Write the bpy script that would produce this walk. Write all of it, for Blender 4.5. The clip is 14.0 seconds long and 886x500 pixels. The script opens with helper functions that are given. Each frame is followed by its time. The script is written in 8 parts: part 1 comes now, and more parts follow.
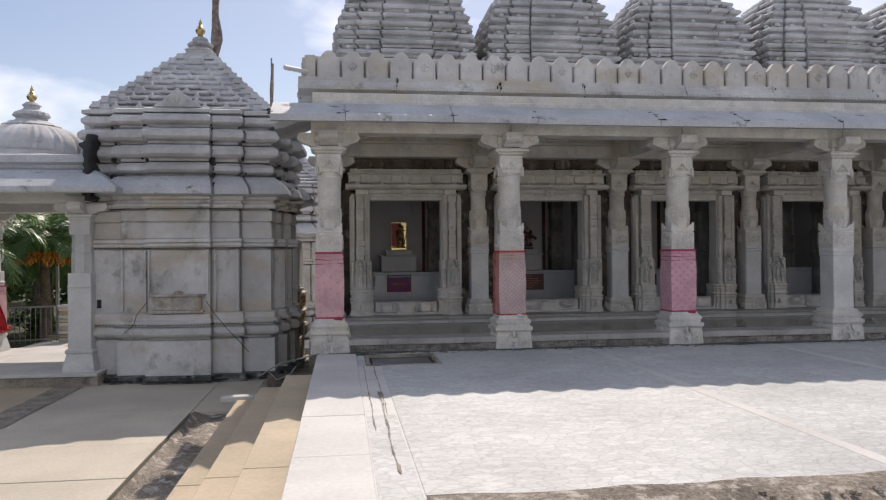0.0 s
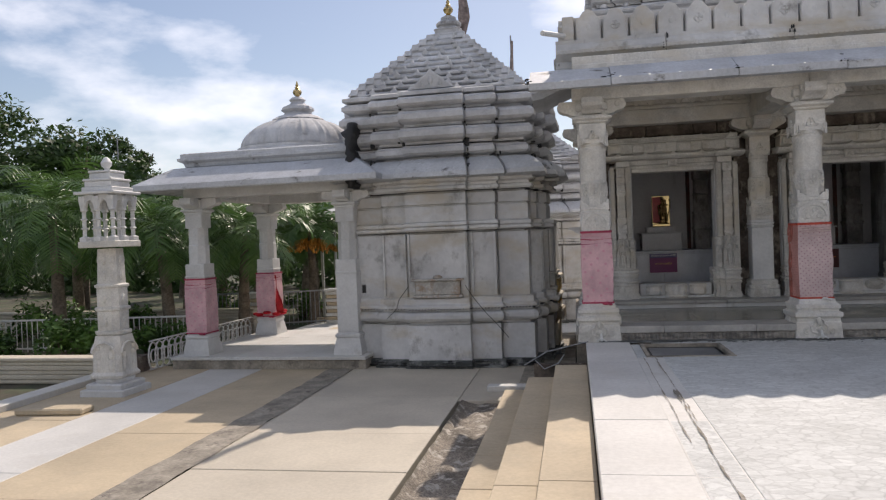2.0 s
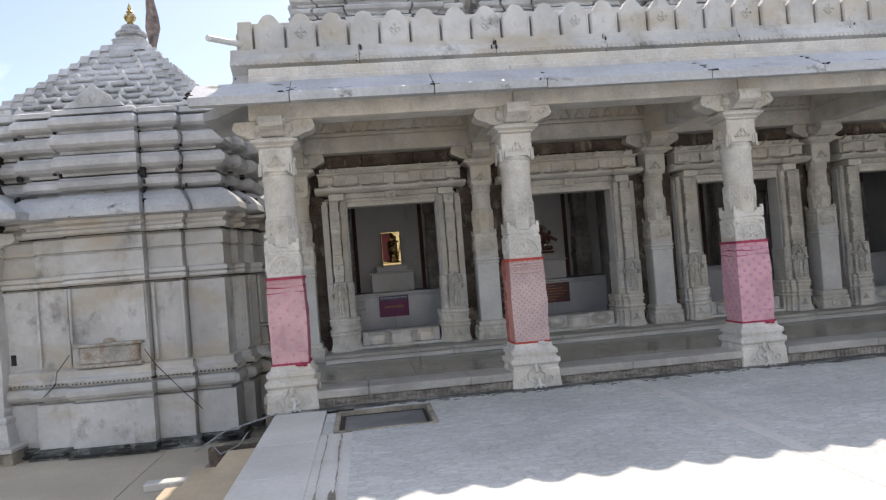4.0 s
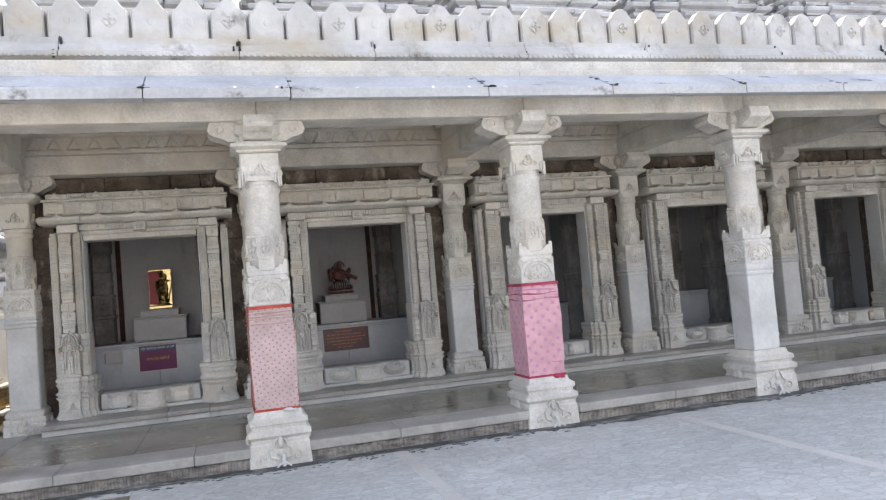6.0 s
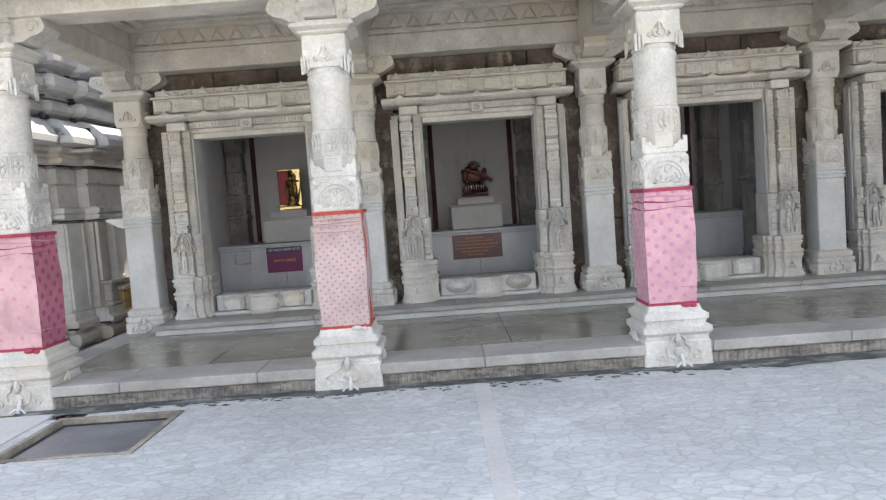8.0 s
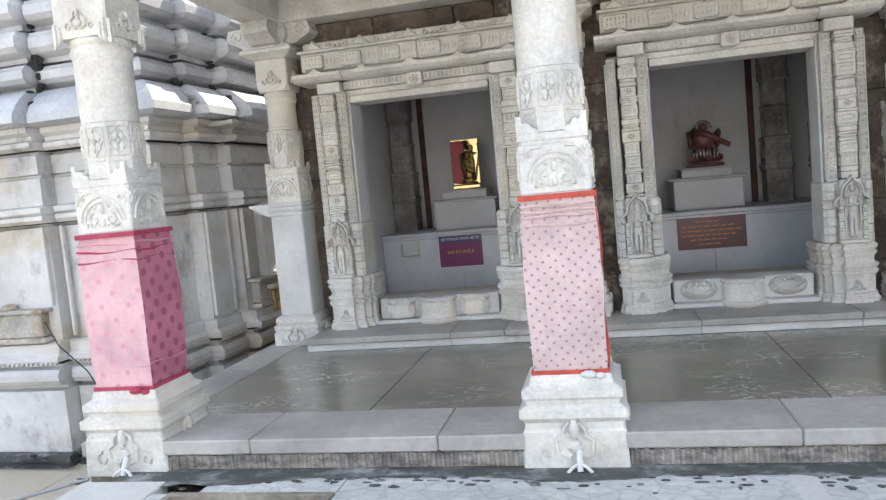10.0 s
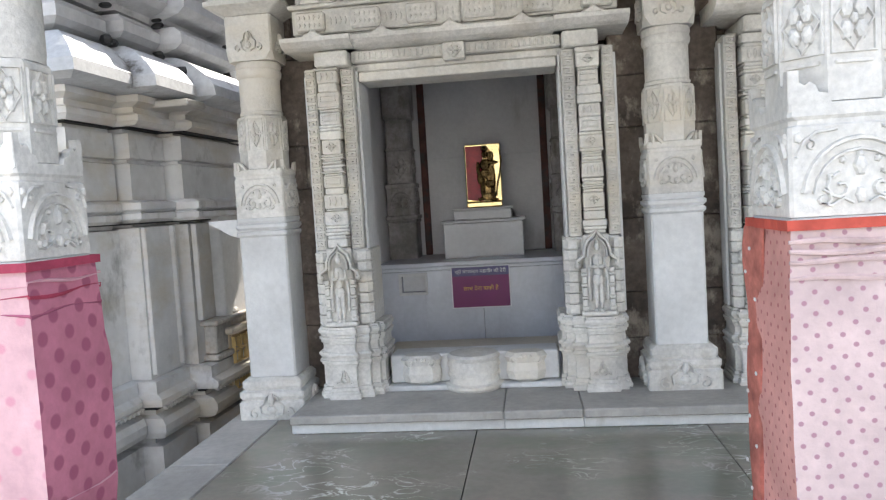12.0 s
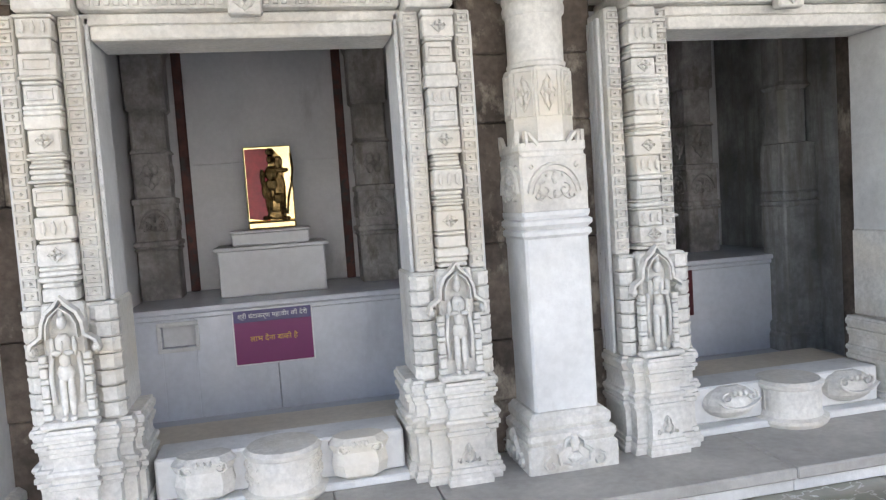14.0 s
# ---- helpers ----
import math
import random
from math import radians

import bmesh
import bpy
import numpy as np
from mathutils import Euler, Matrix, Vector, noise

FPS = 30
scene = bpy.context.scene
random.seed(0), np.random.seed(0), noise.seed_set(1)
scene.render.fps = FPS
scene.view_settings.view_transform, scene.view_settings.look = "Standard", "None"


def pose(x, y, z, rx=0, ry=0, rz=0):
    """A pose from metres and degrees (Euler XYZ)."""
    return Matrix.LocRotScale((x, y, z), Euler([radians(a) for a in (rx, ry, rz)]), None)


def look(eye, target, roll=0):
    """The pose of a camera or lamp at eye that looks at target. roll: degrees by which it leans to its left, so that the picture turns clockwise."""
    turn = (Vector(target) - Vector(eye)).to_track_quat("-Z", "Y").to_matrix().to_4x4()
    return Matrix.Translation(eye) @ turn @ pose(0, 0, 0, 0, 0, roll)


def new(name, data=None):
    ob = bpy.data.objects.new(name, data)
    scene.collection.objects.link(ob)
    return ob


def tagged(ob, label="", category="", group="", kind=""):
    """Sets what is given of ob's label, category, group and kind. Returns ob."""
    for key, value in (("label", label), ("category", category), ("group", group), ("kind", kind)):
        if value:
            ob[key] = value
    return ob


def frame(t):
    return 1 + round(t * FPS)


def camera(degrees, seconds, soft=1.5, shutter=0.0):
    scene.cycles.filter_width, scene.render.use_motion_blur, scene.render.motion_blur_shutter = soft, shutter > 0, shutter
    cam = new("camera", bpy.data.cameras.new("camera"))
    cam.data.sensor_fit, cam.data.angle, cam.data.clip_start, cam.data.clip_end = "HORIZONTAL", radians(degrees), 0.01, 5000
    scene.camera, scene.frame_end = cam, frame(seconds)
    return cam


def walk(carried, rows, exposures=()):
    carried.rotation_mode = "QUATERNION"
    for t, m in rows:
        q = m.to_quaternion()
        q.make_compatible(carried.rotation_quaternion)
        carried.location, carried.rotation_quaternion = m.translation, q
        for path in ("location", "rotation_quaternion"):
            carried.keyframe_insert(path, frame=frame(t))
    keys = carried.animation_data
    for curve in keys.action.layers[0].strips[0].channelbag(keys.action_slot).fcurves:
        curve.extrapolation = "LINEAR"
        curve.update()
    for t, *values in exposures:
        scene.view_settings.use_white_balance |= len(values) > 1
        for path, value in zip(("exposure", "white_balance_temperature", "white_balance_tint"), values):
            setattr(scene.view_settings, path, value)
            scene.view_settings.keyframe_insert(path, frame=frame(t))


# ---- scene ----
cam = camera(61.3, 14.0, soft=1.25)
PATH = [
    (0, (-0.063, 0.509, 1.432), (0.205, 2.491, 1.444), -0.5),
    (0.5, (-0.294, 0.664, 1.427), (0.103, 2.623, 1.471), -2.8),
    (1, (-0.444, 0.903, 1.394), (-0.11, 2.873, 1.48), -4.5),
    (1.5, (-0.546, 1.112, 1.432), (-0.602, 3.109, 1.511), -5.9),
    (2, (-0.528, 1.358, 1.445), (-0.876, 3.327, 1.417), -2.2),
    (2.5, (-0.288, 1.635, 1.48), (-0.608, 3.608, 1.538), -1.2),
    (3, (-0.083, 2.158, 1.465), (-0.22, 4.153, 1.525), -2.6),
    (3.5, (0.314, 2.633, 1.431), (0.367, 4.631, 1.48), -4.7),
    (3.7, (0.45, 2.85, 1.456), (0.573, 4.846, 1.496), -4.7),
    (5.8, (1.967, 4.378, 1.539), (2.49, 6.307, 1.618), -4.7),
    (6, (2.137, 4.413, 1.538), (2.695, 6.331, 1.631), -4.8),
    (6.5, (2.648, 4.583, 1.557), (3.268, 6.477, 1.722), -4.1),
    (7, (3.104, 4.784, 1.526), (3.682, 6.698, 1.554), -3.6),
    (7.5, (3.312, 4.948, 1.483), (3.454, 6.941, 1.398), -3.6),
    (8, (3.382, 5.437, 1.501), (3.376, 7.433, 1.371), -4.1),
    (8.5, (3.361, 5.955, 1.523), (3.07, 7.927, 1.369), -5.4),
    (8.7, (3.326, 6.172, 1.557), (2.985, 8.133, 1.369), -5.6),
    (10.8, (2.325, 8.406, 1.564), (1.889, 10.353, 1.434), -5.2),
    (11, (2.224, 8.582, 1.582), (1.799, 10.533, 1.46), -5.2),
    (11.5, (1.872, 8.999, 1.594), (1.491, 10.959, 1.477), -4.4),
    (12, (1.58, 9.418, 1.591), (1.341, 11.4, 1.468), -3.5),
    (12.5, (1.373, 9.902, 1.578), (1.276, 11.897, 1.458), -3.4),
    (13, (1.211, 10.326, 1.654), (1.22, 12.321, 1.519), -3.7),
    (13.5, (1.162, 10.735, 1.686), (1.345, 12.722, 1.54), -3.3),
    (14, (1.206, 10.927, 1.662), (1.624, 12.878, 1.527), -3.9),
]
EXPOSURES = [(0.0, -0.28, 6850, 17), (1.5, -0.28, 6950, 17), (2.6, -0.25, 6850, 15), (3.6, 0.15, 6900, 14), (5.8, 1.15, 6850, 15), (6.5, 0.90, 6850, 14), (7.0, 1.12, 6900, 14), (7.5, 1.34, 6880, 13), (8.0, 1.36, 6850, 12), (8.5, 1.50, 6850, 12), (11.0, 1.62, 6600, 10), (12.5, 1.86, 6600, 13), (13.2, 2.18, 6650, 14), (14.0, 2.24, 6650, 14)]
walk(cam, [(t, look(eye, target, roll)) for t, eye, target, roll in PATH], EXPOSURES)

# ---- daylight ----
SUN = Vector((0.20, 0.87, 1.0)).normalized()
SUN_ELEVATION = math.asin(SUN.z)
SUN_ROTATION = math.atan2(SUN.x, SUN.y)


def daylight():
    w = bpy.data.worlds.new("sky")
    scene.world = w
    w.use_nodes = True
    nt = w.node_tree
    nt.nodes.clear()
    out = nt.nodes.new("ShaderNodeOutputWorld")
    bg = nt.nodes.new("ShaderNodeBackground")
    sky = nt.nodes.new("ShaderNodeTexSky")
    sky.sky_type = "NISHITA"
    sky.sun_disc = False
    sky.sun_elevation = SUN_ELEVATION
    sky.sun_rotation = SUN_ROTATION
    sky.dust_density = 0.9
    sky.air_density = 1.0
    bg.inputs["Strength"].default_value = 0.135
    # clouds drawn on the dome of the sky
    co = nt.nodes.new("ShaderNodeTexCoord")
    mp = nt.nodes.new("ShaderNodeMapping")
    mp.inputs["Scale"].default_value = (1.0, 1.0, 2.4)
    mp.inputs["Location"].default_value = (0.35, 0.1, 0.2)
    n1 = nt.nodes.new("ShaderNodeTexNoise")
    n1.inputs["Scale"].default_value = 2.6
    n1.inputs["Detail"].default_value = 8
    n1.inputs["Roughness"].default_value = 0.55
    ramp = nt.nodes.new("ShaderNodeValToRGB")
    ramp.color_ramp.elements[0].position = 0.47
    ramp.color_ramp.elements[1].position = 0.66
    mix = nt.nodes.new("ShaderNodeMix")
    mix.data_type = "RGBA"
    mix.inputs[7].default_value = (11.0, 11.6, 12.6, 1)
    L = nt.links.new
    L(co.outputs["Generated"], mp.inputs["Vector"])
    L(mp.outputs["Vector"], n1.inputs["Vector"])
    L(n1.outputs["Fac"], ramp.inputs["Fac"])
    L(ramp.outputs["Color"], mix.inputs[0])
    L(sky.outputs["Color"], mix.inputs[6])
    L(mix.outputs[2], bg.inputs["Color"])
    L(bg.outputs["Background"], out.inputs["Surface"])
    lamp = bpy.data.lights.new("sun", "SUN")
    lamp.energy = 4.35
    lamp.angle = radians(0.53)
    lamp.color = (1.0, 0.94, 0.85)
    ob = new("sun", lamp)
    ob.matrix_world = look(SUN * 60, (0, 0, 0))


daylight()


# ---- materials ----
def material(name, base, rough=0.7, metal=0.0, vary=0.12, scale=1.2, fine=0.06, fine_scale=25.0, bump=0.25, bump_scale=60.0,
             stain=None, stain_at=(0.58, 0.70), stain_scale=(1.5, 1.5, 0.6), tan=None, tint=None, rand=0.0, spec=0.5):
    """A worn surface: a broad and a fine variation, stains of their own shape, and a fine relief."""
    m = bpy.data.materials.new(name)
    m.use_nodes = True
    nt = m.node_tree
    N, L = nt.nodes.new, nt.links.new
    b = nt.nodes["Principled BSDF"]
    b.inputs["Roughness"].default_value = rough
    b.inputs["Metallic"].default_value = metal
    b.inputs["Specular IOR Level"].default_value = spec
    geo = N("ShaderNodeNewGeometry")

    def mixed(fac, a, c, kind="MIX"):
        x = N("ShaderNodeMix")
        x.data_type = "RGBA"
        x.blend_type = kind
        if isinstance(fac, float):
            x.inputs[0].default_value = fac
        else:
            L(fac, x.inputs[0])
        for slot, v in ((6, a), (7, c)):
            if isinstance(v, tuple):
                x.inputs[slot].default_value = (*v[:3], 1)
            else:
                L(v, x.inputs[slot])
        return x.outputs[2]

    def noisy(sc, detail=4, vec=None, rough_=0.6):
        n = N("ShaderNodeTexNoise")
        n.inputs["Scale"].default_value = sc
        n.inputs["Detail"].default_value = detail
        n.inputs["Roughness"].default_value = rough_
        L(vec or geo.outputs["Position"], n.inputs["Vector"])
        return n.outputs["Fac"]

    def ramped(fac, lo, hi):
        r = N("ShaderNodeMapRange")
        r.inputs["From Min"].default_value = lo
        r.inputs["From Max"].default_value = hi
        L(fac, r.inputs["Value"])
        return r.outputs["Result"]

    dark = tuple(c * (1 - 2 * vary) for c in base)
    light = tuple(min(1.0, c * (1 + 0.9 * vary)) for c in base)
    if tint:
        dark = tuple(tint[i] for i in range(3))
    col = mixed(ramped(noisy(scale), 0.32, 0.68), dark, light)
    fdark = tuple(1 - 2.2 * fine for _ in range(3))
    col = mixed(ramped(noisy(fine_scale, 3), 0.35, 0.65), mixed(1.0, col, fdark, "MULTIPLY"), col)
    if stain:
        mp = N("ShaderNodeMapping")
        mp.inputs["Scale"].default_value = stain_scale
        L(geo.outputs["Position"], mp.inputs["Vector"])
        f = ramped(noisy(1.7, 9, mp.outputs["Vector"], 0.68), stain_at[0], stain_at[1])
        col = mixed(f, col, stain)
    if tan:
        mp = N("ShaderNodeMapping")
        mp.inputs["Scale"].default_value = (0.9, 0.9, 1.8)
        mp.inputs["Location"].default_value = (3.1, 7.7, 1.3)
        L(geo.outputs["Position"], mp.inputs["Vector"])
        col = mixed(ramped(noisy(1.1, 6, mp.outputs["Vector"], 0.62), 0.50, 0.72), col, tan)
    if rand:
        oi = N("ShaderNodeObjectInfo")
        f = ramped(oi.outputs["Random"], 0.0, 1.0)
        col = mixed(f, mixed(1.0, col, (1 - rand, 1 - rand, 1 - rand * 1.1), "MULTIPLY"), col)
    L(col, b.inputs["Base Color"])
    if bump:
        bp = N("ShaderNodeBump")
        bp.inputs["Strength"].default_value = bump
        bp.inputs["Distance"].default_value = 0.01
        L(noisy(bump_scale, 5), bp.inputs["Height"])
        L(bp.outputs["Normal"], b.inputs["Normal"])
    m["kit"] = 1
    return m


def nodes_of(m):
    return m.node_tree, m.node_tree.nodes["Principled BSDF"]


MARBLE = material("white_marble", (0.69, 0.69, 0.68), 0.55, vary=0.08, scale=2.0, fine=0.04, bump=0.3, stain=(0.36, 0.33, 0.28), stain_at=(0.60, 0.80), rand=0.10)
CARVED = material("carved_marble", (0.74, 0.72, 0.675), 0.65, vary=0.12, scale=3.0, fine=0.08, fine_scale=40, bump=0.5, bump_scale=45, stain=(0.33, 0.29, 0.22), tan=(0.67, 0.615, 0.52), stain_at=(0.56, 0.82), rand=0.08)
WEATHERED = material("weathered_marble", (0.66, 0.66, 0.655), 0.75, vary=0.13, scale=1.1, fine=0.035, fine_scale=14, bump=0.35, bump_scale=18, stain=(0.17, 0.16, 0.145), stain_at=(0.56, 0.74), stain_scale=(1.3, 1.3, 0.9), tan=(0.50, 0.44, 0.34), rand=0.10)
ROOFSTONE = material("roof_marble", (0.64, 0.645, 0.66), 0.8, vary=0.15, scale=1.8, fine=0.045, bump=0.4, bump_scale=18, stain=(0.14, 0.13, 0.12), stain_at=(0.60, 0.78), stain_scale=(1.2, 1.2, 2.5), rand=0.12)
EAVE = material("eave_marble", (0.58, 0.60, 0.63), 0.55, vary=0.12, scale=1.3, fine=0.07, bump=0.35, stain=(0.10, 0.09, 0.08), stain_at=(0.60, 0.69), stain_scale=(1.1, 1.8, 1.5), rand=0.12)
WALLSTONE = material("sooty_rubble", (0.17, 0.135, 0.11), 0.9, vary=0.3, scale=3.0, fine=0.15, bump=0.9, bump_scale=14, stain=(0.32, 0.28, 0.23), stain_at=(0.55, 0.66), stain_scale=(3, 3, 2))
PLASTER = material("grey_painted_plaster", (0.67, 0.67, 0.67), 0.6, vary=0.07, scale=1.2, fine=0.03, bump=0.12, stain=(0.30, 0.29, 0.27), stain_at=(0.60, 0.85))
LEDGE = material("polished_grey_marble", (0.62, 0.64, 0.68), 0.22, vary=0.06, scale=1.5, fine=0.03, bump=0.04, stain=(0.42, 0.44, 0.48), stain_at=(0.55, 0.8))
YELLOWSTONE = material("ochre_painted_stone", (0.62, 0.44, 0.18), 0.7, vary=0.15, scale=4, fine=0.08, bump=0.3, stain=(0.40, 0.30, 0.16), stain_at=(0.55, 0.7), stain_scale=(3, 3, 3))
SANDSTONE = material("yellow_sandstone", (0.56, 0.46, 0.32), 0.7, vary=0.10, scale=0.9, fine=0.05, bump=0.2, stain=(0.44, 0.37, 0.27), stain_at=(0.55, 0.75), stain_scale=(1, 1, 1), rand=0.08)
CREAM = material("cream_stone_paving", (0.60, 0.54, 0.44), 0.65, vary=0.08, scale=0.8, fine=0.05, bump=0.2, stain=(0.47, 0.42, 0.34), stain_at=(0.55, 0.75), stain_scale=(1, 1, 1), rand=0.07)
PALE = material("white_paving", (0.66, 0.65, 0.62), 0.55, vary=0.07, scale=0.9, fine=0.05, bump=0.15, stain=(0.52, 0.50, 0.46), stain_at=(0.55, 0.78), stain_scale=(1, 1, 1), rand=0.07)
SOIL = material("gravel_soil", (0.36, 0.31, 0.25), 0.95, vary=0.25, scale=1.8, fine=0.25, fine_scale=45, bump=1.0, bump_scale=35, stain=(0.48, 0.44, 0.38), stain_at=(0.52, 0.62), stain_scale=(4, 4, 4))
CEMENT = material("rough_cement", (0.37, 0.33, 0.27), 0.9, vary=0.22, scale=3.0, fine=0.12, bump=0.9, bump_scale=22, stain=(0.15, 0.13, 0.11), stain_at=(0.56, 0.66), stain_scale=(3, 3, 3))
EARTH = material("garden_earth", (0.12, 0.105, 0.07), 0.95, vary=0.3, scale=0.5, fine=0.2, fine_scale=9, bump=0.6, bump_scale=20, stain=(0.05, 0.075, 0.03), stain_at=(0.45, 0.60), stain_scale=(0.6, 0.6, 0.6))
# One black for moss and cable, and for shade painted in joints and holes.
BLACK = material("black_bitumen", (0.025, 0.025, 0.025), 0.6, vary=0.2, bump=0.6, bump_scale=20)
GOLD = material("gilded_metal", (0.66, 0.52, 0.26), 0.20, metal=1.0, vary=0.1, scale=12, fine=0.05, bump=0.2, bump_scale=40)
BRASS = material("dull_brass", (0.55, 0.36, 0.08), 0.38, metal=0.9, vary=0.2, scale=9, fine=0.08, bump=0.2)
RED = material("red_enamel", (0.48, 0.012, 0.025), 0.4, vary=0.15, scale=14, fine=0.05, bump=0.1)
DARKFIG = material("dark_gilded_figure", (0.30, 0.20, 0.08), 0.25, metal=0.9, vary=0.3, scale=20, fine=0.1, bump=0.4)
MAROON = material("maroon_stone_figure", (0.22, 0.085, 0.075), 0.35, vary=0.3, scale=18, fine=0.1, bump=0.4)
SILVER = material("silver_crown", (0.75, 0.74, 0.72), 0.25, metal=1.0, vary=0.1, scale=20, bump=0.2)
PURPLE = material("purple_printed_board", (0.19, 0.012, 0.115), 0.45, vary=0.05, scale=3, fine=0.01, bump=0.0)
NAVY = material("dark_blue_print", (0.03, 0.02, 0.13), 0.3, vary=0.05, bump=0.0)
BROWNBOARD = material("maroon_printed_board", (0.10, 0.02, 0.025), 0.3, vary=0.05, scale=3, fine=0.01, bump=0.0)
WHITEINK = material("white_print", (0.75, 0.75, 0.75), 0.4, vary=0.02, bump=0.0)
YELLOWINK = material("yellow_print", (0.75, 0.42, 0.06), 0.4, vary=0.02, bump=0.0)
ORANGEINK = material("orange_print", (0.62, 0.16, 0.05), 0.4, vary=0.02, bump=0.0)
GREYMETAL = material("grey_metal", (0.30, 0.31, 0.32), 0.5, metal=0.5, vary=0.2, bump=0.2)
WHITEPIPE = material("white_plastic_pipe", (0.68, 0.68, 0.66), 0.35, vary=0.05, bump=0.05)
RUST = material("red_oxide_strip", (0.13, 0.055, 0.045), 0.8, vary=0.25, scale=5, bump=0.5, stain=(0.06, 0.05, 0.05), stain_at=(0.5, 0.6), stain_scale=(4, 4, 4))
BARK = material("palm_bark", (0.24, 0.19, 0.14), 0.95, vary=0.25, scale=5, fine=0.2, bump=1.0, bump_scale=16)
FROND = material("palm_leaf", (0.11, 0.20, 0.055), 0.38, vary=0.3, scale=2, fine=0.1, bump=0.0, tint=(0.05, 0.11, 0.025))
DRYFROND = material("orange_palm_fruit", (0.62, 0.25, 0.035), 0.7, vary=0.25, scale=8, bump=0.0)
LEAF = material("tree_leaf", (0.055, 0.10, 0.028), 0.55, vary=0.3, scale=1.5, fine=0.1, bump=0.0, tint=(0.035, 0.075, 0.018))
BUSH = material("bush_leaf", (0.11, 0.22, 0.04), 0.55, vary=0.3, scale=2, fine=0.1, bump=0.0, tint=(0.03, 0.07, 0.015))
DRYBUSH = material("dry_twigs", (0.07, 0.065, 0.05), 0.9, vary=0.3, scale=6, bump=0.0)
SHAWL = material("old_flag_cloth", (0.30, 0.24, 0.22), 0.9, vary=0.3, scale=9, fine=0.1, bump=0.3)


def mosaic():
    """Broken white marble chips set in pale cement."""
    m = material("marble_chip_paving", (0.60, 0.615, 0.60), 0.6, vary=0.09, scale=0.7, fine=0.06, bump=0.0, stain=(0.42, 0.43, 0.41), stain_at=(0.56, 0.76), stain_scale=(1.6, 1.1, 1.0))
    nt, b = nodes_of(m)
    N, L = nt.nodes.new, nt.links.new
    geo = N("ShaderNodeNewGeometry")
    dis = N("ShaderNodeTexNoise")
    dis.inputs["Scale"].default_value = 9
    add = N("ShaderNodeMix")
    add.data_type = "VECTOR"
    add.inputs[0].default_value = 0.04
    L(geo.outputs["Position"], add.inputs[4])
    L(dis.outputs["Color"], add.inputs[5])
    mp = N("ShaderNodeMapping")
    mp.inputs["Scale"].default_value = (9.0, 14.0, 1.0)
    mp.inputs["Rotation"].default_value = (0, 0, 0.3)
    L(add.outputs[1], mp.inputs["Vector"])
    v = N("ShaderNodeTexVoronoi")
    v.feature = "DISTANCE_TO_EDGE"
    L(mp.outputs["Vector"], v.inputs["Vector"])
    v.inputs["Scale"].default_value = 1.0
    v2 = N("ShaderNodeTexVoronoi")
    L(mp.outputs["Vector"], v2.inputs["Vector"])
    v2.inputs["Scale"].default_value = 1.0
    hue = N("ShaderNodeMapRange")
    hue.inputs["To Min"].default_value = 0.88
    hue.inputs["To Max"].default_value = 1.05
    sep = N("ShaderNodeSeparateColor")
    L(v2.outputs["Color"], sep.inputs[0])
    L(sep.outputs[0], hue.inputs["Value"])
    r = N("ShaderNodeMapRange")
    r.inputs["From Min"].default_value = 0.01
    r.inputs["From Max"].default_value = 0.09
    r.inputs["To Min"].default_value = 0.82
    r.inputs["To Max"].default_value = 1.0
    L(v.outputs["Distance"], r.inputs["Value"])
    mul = N("ShaderNodeMath")
    mul.operation = "MULTIPLY"
    L(r.outputs["Result"], mul.inputs[0])
    L(hue.outputs["Result"], mul.inputs[1])
    old = b.inputs["Base Color"].links[0].from_socket
    x = N("ShaderNodeMix")
    x.data_type = "RGBA"
    x.blend_type = "MULTIPLY"
    x.inputs[0].default_value = 1.0
    L(old, x.inputs[6])
    L(mul.outputs[0], x.inputs[7])
    L(x.outputs[2], b.inputs["Base Color"])
    bp = N("ShaderNodeBump")
    bp.inputs["Strength"].default_value = 0.35
    bp.inputs["Distance"].default_value = 0.006
    L(r.outputs["Result"], bp.inputs["Height"])
    L(bp.outputs["Normal"], b.inputs["Normal"])
    return m


